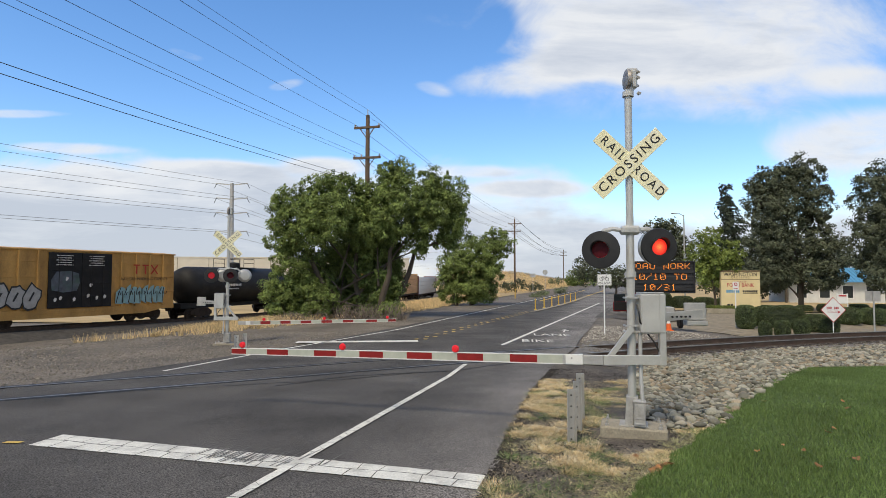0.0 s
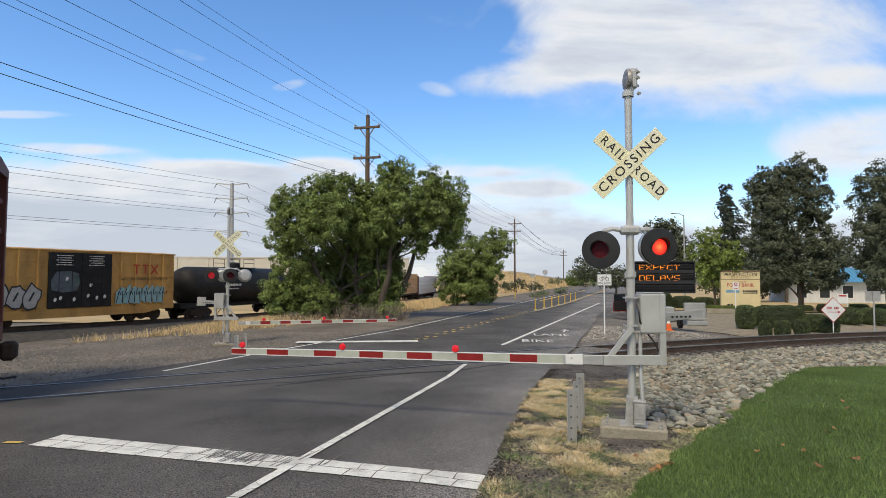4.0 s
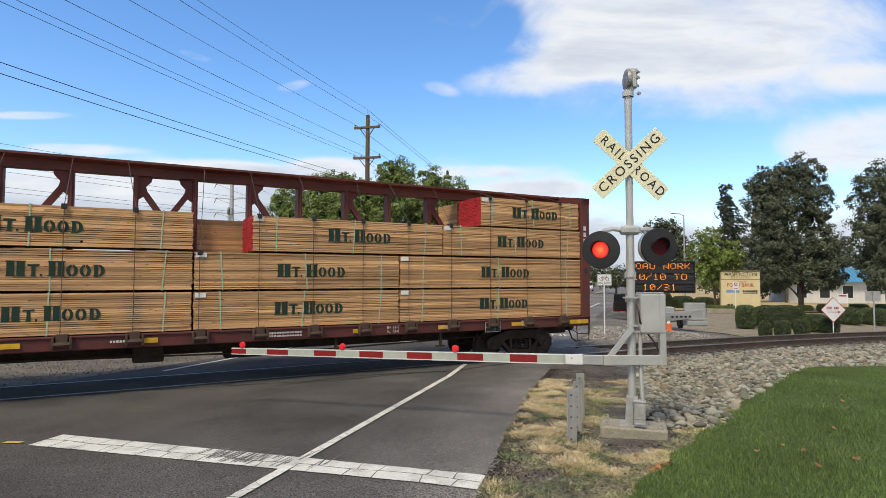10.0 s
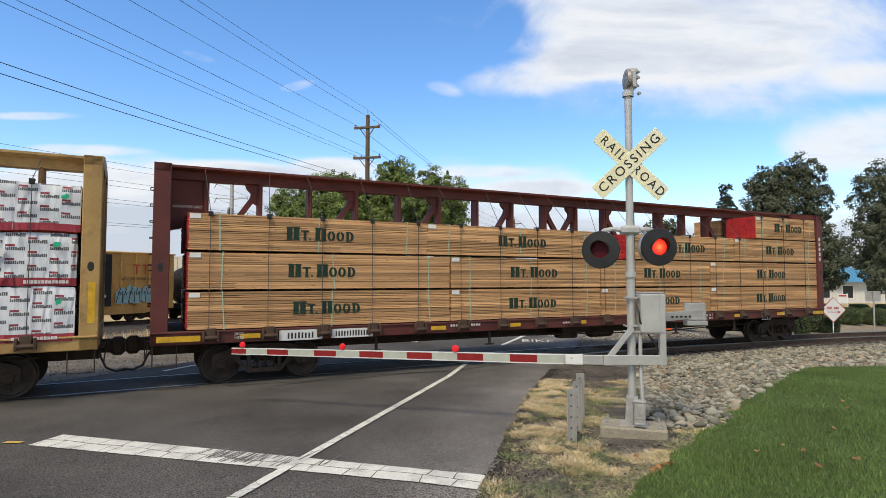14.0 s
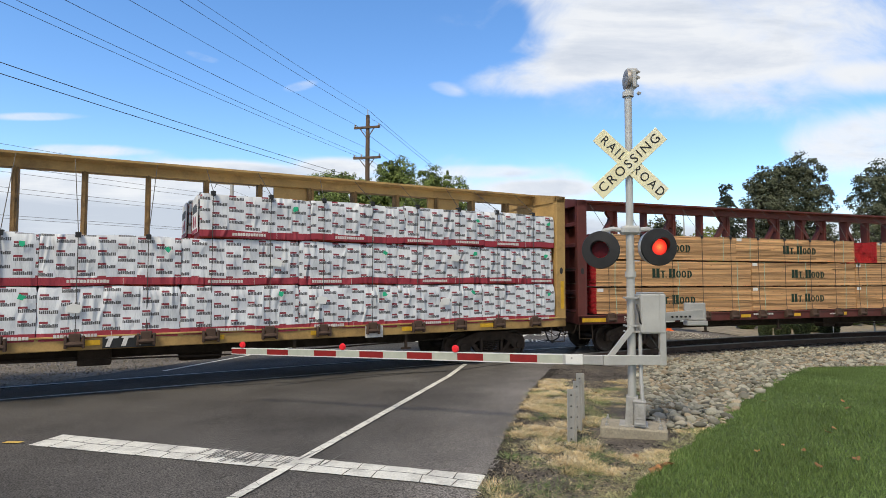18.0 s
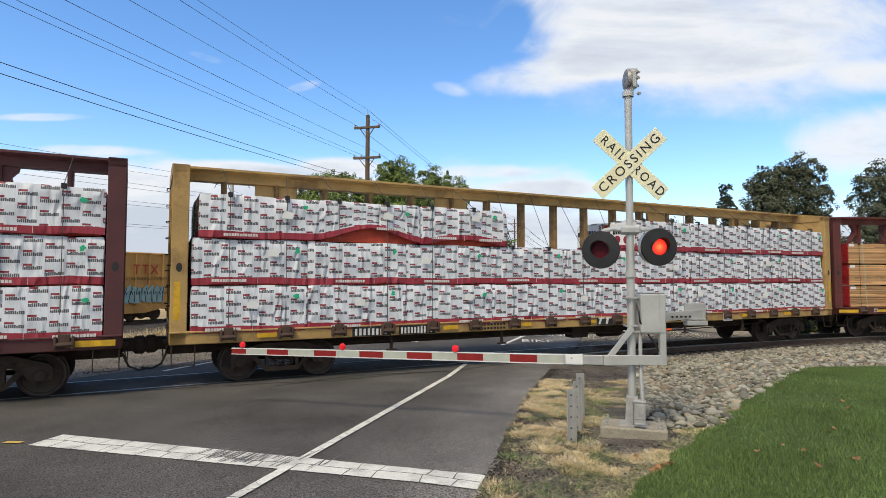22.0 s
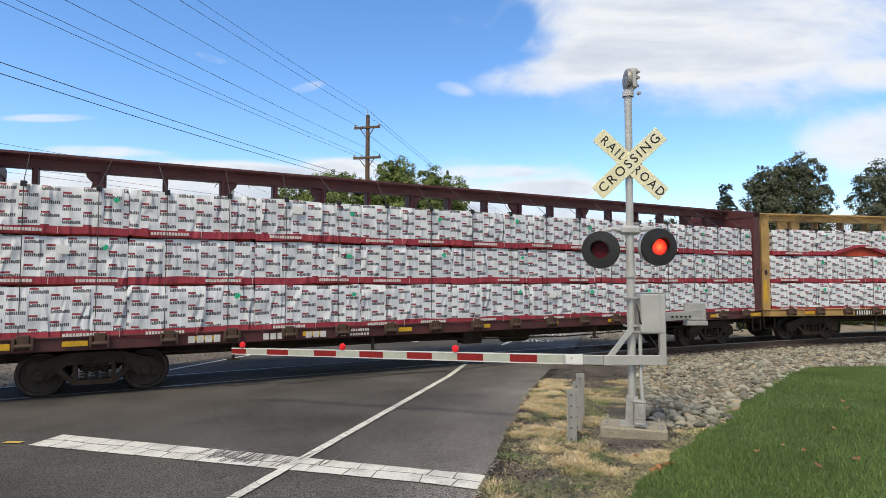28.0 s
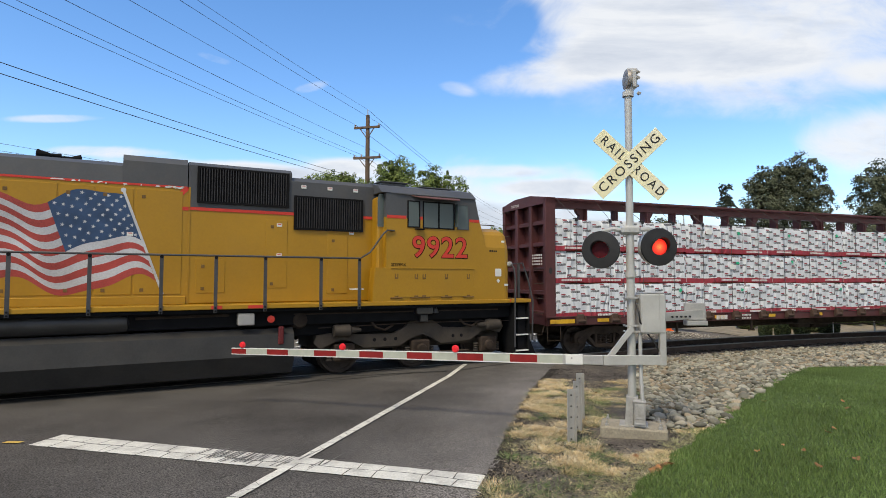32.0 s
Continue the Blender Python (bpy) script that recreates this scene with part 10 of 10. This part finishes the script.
def verge():
    ys = list(np.arange(-6, 17.4, 0.25))
    sheet("verge", [(road_x(y) - 0.3, y) for y in ys], [(max(road_x(y) + 0.6, at_y([(3.0, -6)] + VERGE_R + [(9.5, 17.4)], y) + 0.3), y) for y in ys], -0.007, SOIL, 30, label="bare dark soil verge with patches of dry grass")
    inside = lambda x, y: road_x(y) + 0.06 < x < lawn_edge_x(y) + 0.05 and y < 13.5 and not (1.98 < x < 3.2 and 7.1 < y < 8.5)
    grassy = lambda x, y: inside(x, y) and noise.noise(Vector((x * 7.3, y * 6.1, 1.7))) > -0.08 and noise.noise(Vector((x * 1.4 + 0.4 * y, y * 0.75, 3.4))) + 0.9 * noise.noise(Vector((x * 3.7, y * 2.9, 8.3))) > -0.02 + 0.25 * (y < 6.2) and not (x > 0.33 * y and y > 9.0) and not (2.05 < x < 3.1 and 7.3 < y < 8.5)
    tufts("dry_grass", scatter(1450, (0, 6, 4.2, 13.2), grassy, 3), 30, 0.034, 0.042, STRAW_GOLD, "straw-coloured dry verge grass", 4, 0.0026)
    tufts("straw_litter", scatter(1700, (0, 6, 4.2, 13), inside, 13), 9, 0.012, 0.05, STRAW, "flat straw litter on the soil", 14, 0.0035, 0.8)
    tufts("bleached_grass", scatter(700, (0, 6, 4.2, 13.2), grassy, 23), 22, 0.036, 0.04, STRAW_PALE, "bleached dry tufts among the verge grass", 24, 0.0028)
    crumbs(3)
    sparse = lambda x, y: inside(x, y) and noise.noise(Vector((x * 1.9, y * 1.5, 9))) > 0.1
    tufts("verge_grass", scatter(620, (0, 6, 4.2, 12.0), sparse, 5), 26, 0.034, 0.06, GRASS, "green tufts on the verge", 6, 0.003)
    tufts("half_dry_grass", scatter(700, (0, 6, 4.2, 13.0), lambda x, y: inside(x, y) and noise.noise(Vector((x * 2.3, y * 1.9, 21))) > 0.0, 31), 24, 0.034, 0.05, STRAW_GREEN, "half-dry green tufts on the verge", 32, 0.0026)
    near_lawn = lambda x, y: lawn_edge_x(y) - 0.35 < x < lawn_edge_x(y) + 0.05
    tufts("dry_grass", scatter(380, (1, 9, 4.2, 13.0), near_lawn, 7), 18, 0.04, 0.06, STRAW_GREEN, "dry grass along the lawn's edge", 8, 0.004)


CRUMB = surf("dark_soil_crumb", (0.036, 0.031, 0.027), 0.95, var=0.4, scale=9, bump=0.2, island=0.6)


def crumbs(seed):
    """Dark crumbs of soil and asphalt grit over the verge and along the road's edge."""
    rs = np.random.RandomState(seed)
    y = rs.uniform(4.4, 15, 9000)
    rx = np.interp(y, [p[1] for p in RIGHT_EDGE], [p[0] for p in RIGHT_EDGE])
    x = rx + np.where(rs.uniform(0, 1, 9000) < 0.45, np.abs(rs.normal(size=9000)) * 0.14 - 0.02, rs.uniform(0, 2.4, 9000))
    q = [(a, b, land(a, b) - 0.004, s) for a, b, s in zip(x, y, rs.uniform(0.006, 0.02, 9000)) if a < lawn_edge_x(min(b, 14.6)) + 0.1 and not (2.05 < a < 3.05 and 7.5 < b < 8.5)]
    p = np.array(q)
    n = len(p)
    base = np.array([(1, 0, 0), (-0.5, 0.87, 0), (-0.5, -0.87, 0), (0.1, 0, 0.9)])
    v = base[None] * rs.uniform(0.6, 1.4, (n, 4, 3)) * p[:, None, 3:]
    sh = Shape()
    sh.v = [tuple(w) for w in (v + p[:, None, :3]).reshape(-1, 3)]
    sh.f = [[4 * k + i for i in f] for k in range(n) for f in ((0, 1, 3), (1, 2, 3), (2, 0, 3))]
    tagged(part("soil_crumbs", sh, CRUMB, None, fix=False), "dark soil crumbs and grit on the verge", "soil", "", "stuff")


STONE_MESHES = []
STONE_KIND = (0, 0, 1, 0, 2, 1, 0, 0)
STONE_MATS = [surf("river_stone_grey", (0.152, 0.145, 0.112), 0.85, var=0.3, scale=6, fine=40, bump=0.25, island=0.55, obj=0.55), surf("river_stone_brown", (0.195, 0.158, 0.106), 0.85, var=0.3, scale=6, fine=40, bump=0.25, island=0.5, obj=0.5), surf("river_stone_pale", (0.28, 0.255, 0.20), 0.8, var=0.2, scale=6, fine=40, bump=0.2, island=0.25, obj=0.25)]


def stone_shapes():
    for k in range(8):
        b = bmesh.new()
        bmesh.ops.create_icosphere(b, subdivisions=2, radius=1.0)
        r = random.Random(60 + k)
        off = Vector((r.uniform(0, 50), r.uniform(0, 50), 0))
        for v in b.verts:
            v.co *= 1 + 0.34 * noise.noise(v.co * 1.0 + off) + 0.20 * noise.noise(v.co * 2.2 + off)
            v.co.z *= 0.62
            v.co.x *= 1.2
        me = bpy.data.meshes.new("stone")
        b.to_mesh(me)
        b.free()
        me.polygons.foreach_set("use_smooth", [True] * len(me.polygons))
        me.materials.append(STONE_MATS[STONE_KIND[k]])
        STONE_MESHES.append(me)


def stones():
    """Rounded river stones between the lawn and the rails: the nearest are parts, the rest one mass for each shade."""
    stone_shapes()
    r = random.Random(12)
    bed = tagged(sheet("stone_bed", [(2.55, 8.9), (3.2, 11.2), (4.4, 14.6), (5.4, 17.2)], [(4.9, 9.0), (8.0, 12.9), (14, 17.5), (20, 20)], 0.012, SOIL, 10, label="bed of rounded river stones beside the rails"), "", "", "", "structure")

    def ok(x, y):
        p = before_track(x, y)
        lo = max(road_x(y) + 1.1, 0.335 * y + 0.12 * math.sin(3 * y))
        return p > 1.9 and x > lo and x < at_y(VERGE_R, y) + (0.1 if y < 14.64 else 30) and x < 17 and y > 8.2 and not (x < 3.15 and y < 8.9)
    pts = []
    grid = {}
    tries = 0
    while tries < 260000 and len(pts) < 10500:
        tries += 1
        y = 8.2 + 13 * r.random() ** 1.1
        x = r.uniform(2.6, 17)
        if not ok(x, y):
            continue
        s = r.choice((0.026, 0.032, 0.038, 0.044, 0.05, 0.056, 0.064, 0.075, 0.095)) * (1.0 if y < 12 else 0.85)
        key = (int(x / 0.16), int(y / 0.16))
        if any(math.hypot(x - q[0], y - q[1]) < 0.68 * (s + q[2]) for i in (-1, 0, 1) for j in (-1, 0, 1) for q in grid.get((key[0] + i, key[1] + j), ())):
            continue
        grid.setdefault(key, []).append((x, y, s))
        pts.append((x, y, s))
    pts.sort(key=lambda q: q[1])
    rest = {}
    for k, (x, y, s) in enumerate(pts):
        i = r.randrange(8)
        m = Matrix.Translation((x, y, land(x, y) + r.uniform(0.25, 0.6) * s + 0.012 * r.random())) @ Euler((r.uniform(-0.5, 0.5), r.uniform(-0.5, 0.5), r.uniform(0, 6.28))).to_matrix().to_4x4() @ Matrix.Diagonal((s, s * r.uniform(0.7, 1), s * r.uniform(0.7, 1.1), 1))
        if k < 300:
            part("stone", STONE_MESHES[i], None, bed, m=m)
        else:
            rest.setdefault(STONE_KIND[i], []).append((i, m))
    for mat, items in rest.items():
        sh = Shape()
        for i, m in items:
            sh.add([m @ v.co for v in STONE_MESHES[i].vertices], [list(p.vertices) for p in STONE_MESHES[i].polygons])
        ob = part("stones", sh, STONE_MATS[mat], None, fix=False)
        ob.data.polygons.foreach_set("use_smooth", [True] * len(ob.data.polygons))
        tagged(ob, "rounded river stones beside the rails", "stones", "", "stuff")


GRAVEL_PALE = surf("pale_gravel", (0.34, 0.315, 0.275), 0.9, var=0.3, scale=8, bump=0.2, island=0.45)
GRAVEL_STONE = surf("gravel_stone", (0.185, 0.164, 0.135), 0.9, var=0.3, scale=8, bump=0.2, island=0.4)


def gravel():
    """Loose crushed stone: on the ballast and over the gravel lot."""
    rs = np.random.RandomState(21)
    pts = []
    for s0, s1, n in ((13.3, 45, 9000),):
        s = rs.uniform(s0, s1, n)
        off = rs.uniform(-2.6, 2.6, n)
        for a, o in zip(s, off):
            x, y, _ = on_track(a, o)
            if abs(abs(o) - 0.755) > 0.1 and x > at_y(RIGHT_EDGE, y) + 0.15:
                pts.append((x, y, land(x, y) + 0.02, rs.uniform(0.022, 0.045)))
    for x, y in zip(rs.uniform(-22, -2, 15000), rs.uniform(11, 26, 15000)):
        if x < at_y(LEFT_EDGE, y) + 0.3 and before_track(x, y) < 4:
            pts.append((x, y, land(x, y) - 0.028, rs.uniform(0.015, 0.045)))
    loose_stones(pts, rs, GRAVEL_STONE, "loose grey crushed gravel")
    pts = []
    for x, y in zip(rs.uniform(4.5, 24, 26000), rs.uniform(19, 34, 26000)):
        if x > at_y(RIGHT_EDGE, y) + 0.1 and -9.5 < before_track(x, y) < -1.5 and y < 26.5 + 0.3 * max(0, 14 - x):
            pts.append((x, y, land(x, y) - 0.014, rs.uniform(0.02, 0.045)))
    loose_stones(pts, rs, GRAVEL_PALE, "pale crushed gravel between the rails and the hedges")


def loose_stones(pts, rs, material, label):
    """Many small four-cornered stones as one mass."""
    p = np.array(pts)
    n = len(p)
    base = np.array([(1, 0, 0), (-0.5, 0.87, 0), (-0.5, -0.87, 0), (0.1, 0, 0.9)])
    a = rs.uniform(0, 6.28, n)
    c, s = np.cos(a), np.sin(a)
    v = base[None] * rs.uniform(0.7, 1.3, (n, 4, 1)) * p[:, None, 3:]
    q = np.stack([v[..., 0] * c[:, None] - v[..., 1] * s[:, None], v[..., 0] * s[:, None] + v[..., 1] * c[:, None], v[..., 2]], -1) + p[:, None, :3]
    sh = Shape()
    sh.v = [tuple(w) for w in q.reshape(-1, 3)]
    sh.f = [[4 * k + i for i in f] for k in range(n) for f in ((0, 1, 3), (1, 2, 3), (2, 0, 3))]
    tagged(part("gravel", sh, material, None, fix=False), label, "gravel", "", "stuff")


def field():
    """Dry yellow grass beside the siding and beyond the road."""
    sheet("dry_field", [(-5.0, 33), (-3.2, 38), (-1.0, 46), (2.2, 56), (8, 75), (16, 100), (34, 160)], [(-17.5, 34), (-17.0, 40), (-14.5, 48), (-12.5, 60), (-9.5, 78), (-5.5, 104), (4, 160)], 0.03, FIELD, 8, label="dry yellow grass field by the road")
    sheet("dry_field", [(-21, 44), (-17, 58), (-13, 74), (-8, 110), (4, 200), (30, 400)], [(-160, 60), (-160, 80), (-150, 100), (-150, 130), (-150, 220), (-150, 420)], 0.05, FIELD, 10, label="wide dry field beyond the siding")
    sheet("far_verge", [(110, 300), (40, 106), (20, 50)], [(300, 300), (200, 106), (120, 50)], 0.02, FIELD, 6, label="dry ground beyond the hedges")
    r = random.Random(31)
    c = []
    for k in range(2600):
        y = r.uniform(24, 75)
        left, right = at_y([(-17, 22), (-16.5, 40), (-12.5, 60), (-9, 78)], y), at_y([(-9.5, 22), (-4.6, 34), (-0.5, 46), (7.5, 75)], y)
        x = r.uniform(left, right)
        if y < 33 and not (-0.9 < (x + 13.5 - 0.55 * (y - 22)) < 1.6):
            continue
        c.append((x, y, land(x, y)))
    tufts("dry_grass", c, 18, 0.36, 0.16, STRAW_GOLD, "tall dry yellow grass", 32, 0.012, 0.35)
    c = []
    for k in range(500):
        y = r.uniform(21, 40)
        x = at_y([(-15.3, 21), (-9.5, 31), (-6.5, 40)], y) + r.gauss(0, 0.45)
        if noise.noise(Vector((y * 0.42, x * 0.3, 5.0))) < -0.02 or y < 23.5:
            continue
        c.append((x, y, land(x, y)))
    tufts("dry_grass", c, 22, 0.36, 0.13, STRAW_GOLD, "strip of tall dry grass along the siding", 33, 0.01, 0.35)


LEAF_DRY = surf("fallen_leaf", (0.30, 0.145, 0.06), 0.8, var=0.3, scale=10, bump=0.1, obj=0.3)


def fallen_leaves():
    r = random.Random(41)
    me = Shape().add([(0.06, 0, 0.02), (0.02, 0.045, 0.0), (-0.03, 0.035, 0.012), (-0.06, 0, 0.025), (-0.03, -0.035, 0.0), (0.02, -0.045, 0.015), (0, 0, 0.004)], [(0, 1, 6), (1, 2, 6), (2, 3, 6), (3, 4, 6), (4, 5, 6), (5, 0, 6)]).mesh("fallen_leaf", LEAF_DRY)
    spots = [(2.25, 6.87), (3.72, 6.97), (4.10, 6.44), (4.69, 6.68), (4.17, 7.22), (5.11, 7.81), (2.32, 6.43)] + [(r.uniform(2, 8), r.uniform(5.5, 12)) for _ in range(6)]
    spots += [(r.gauss(2.34, 0.09), r.gauss(6.45, 0.06)) for _ in range(14)]
    for x, y in spots:
        ob = new("fallen_leaf", me)
        ob.matrix_basis = Matrix.Translation((x, y, land(x, y) + (0.05 if x > lawn_edge_x(min(y, 14.64)) else 0.015))) @ pose(0, 0, 0, r.uniform(-25, 25), r.uniform(-25, 25), r.uniform(0, 360)) @ Matrix.Scale(r.uniform(0.45, 0.9), 4)
        tagged(ob, "curled brown fallen leaf on the grass", "leaf", "fallen leaves")


lawn()
verge()
stones()
gravel()
field()
berm()
fallen_leaves()


# ---- what moves ----
LAMP_PERIOD, LAMP_START = 1.405, 0.07


def motions():
    for car, wheels, s_mid in TRAIN:
        half = 9.15 if len(wheels) < 5 else 6.95
        walk(car, [(t / 2, rail_pose(s_mid + run(t / 2), half)) for t in range(65)])
        for w in wheels:
            r, at = w["radius"], w.matrix_basis.translation.copy()
            walk(w, [(k / 6, Matrix.Translation(at) @ pose(0, 0, 0, 0, math.degrees((run(k / 6) - run(0)) / r) % 360, 0)) for k in range(193)])
    for sh, first in SHUTTERS:
        lit, dark = pose(0, 0.03, 0), pose(0, 0, 0)
        rows = [(0.0, dark if first else lit)]
        k = 0
        while LAMP_START + k * LAMP_PERIOD / 2 < 31.9:
            a = LAMP_START + k * LAMP_PERIOD / 2
            on = (k % 2 == 0) == first
            rows += [(a - 0.034, dark if on else lit)] if a > 0.1 else []
            rows += [(a + 0.034, lit if on else dark)]
            k += 1
        walk(sh, rows + [(32.0, rows[-1][1])])
    for d, z in DRUMS:
        rows, turn, t = [(0.0, pose(0, 0.15, z))], 0, 1.2
        while t < 31.5:
            for wait, step in ((0.0, 45), (0.1, 45), (0.25, 45), (0.35, 45)):
                if wait in (0.0, 0.25):
                    rows.append((t + wait - 0.034, pose(0, 0.15, z, turn)))
                turn += step
                rows.append((t + wait + 0.066, pose(0, 0.15, z, turn)))
            t += 2.775
        walk(d, rows + [(32.0, pose(0, 0.15, z, turn))])
    for c in CLOUDS:
        walk(c, [(0.0, pose(0, 0, 0)), (16.0, pose(0, 0, 0, 0, 0, -1.2)), (32.0, pose(0, 0, 0, 0, 0, -2.4))])
    rows = []
    for t, x, y in ((0, 57.5, 210), (6, 41.7, 150), (7.5, 35.2, 129), (9, 28.6, 112), (10.5, 24.0, 97), (13, 15.8, 72), (17, 3.6, 36), (20, -2.5, 24), (32, -2.6, 23.8)):
        rows.append((t, pose(x, y, land(x, y), 0, 0, 164)))
    walk(MOVING_CAR, rows)


motions()
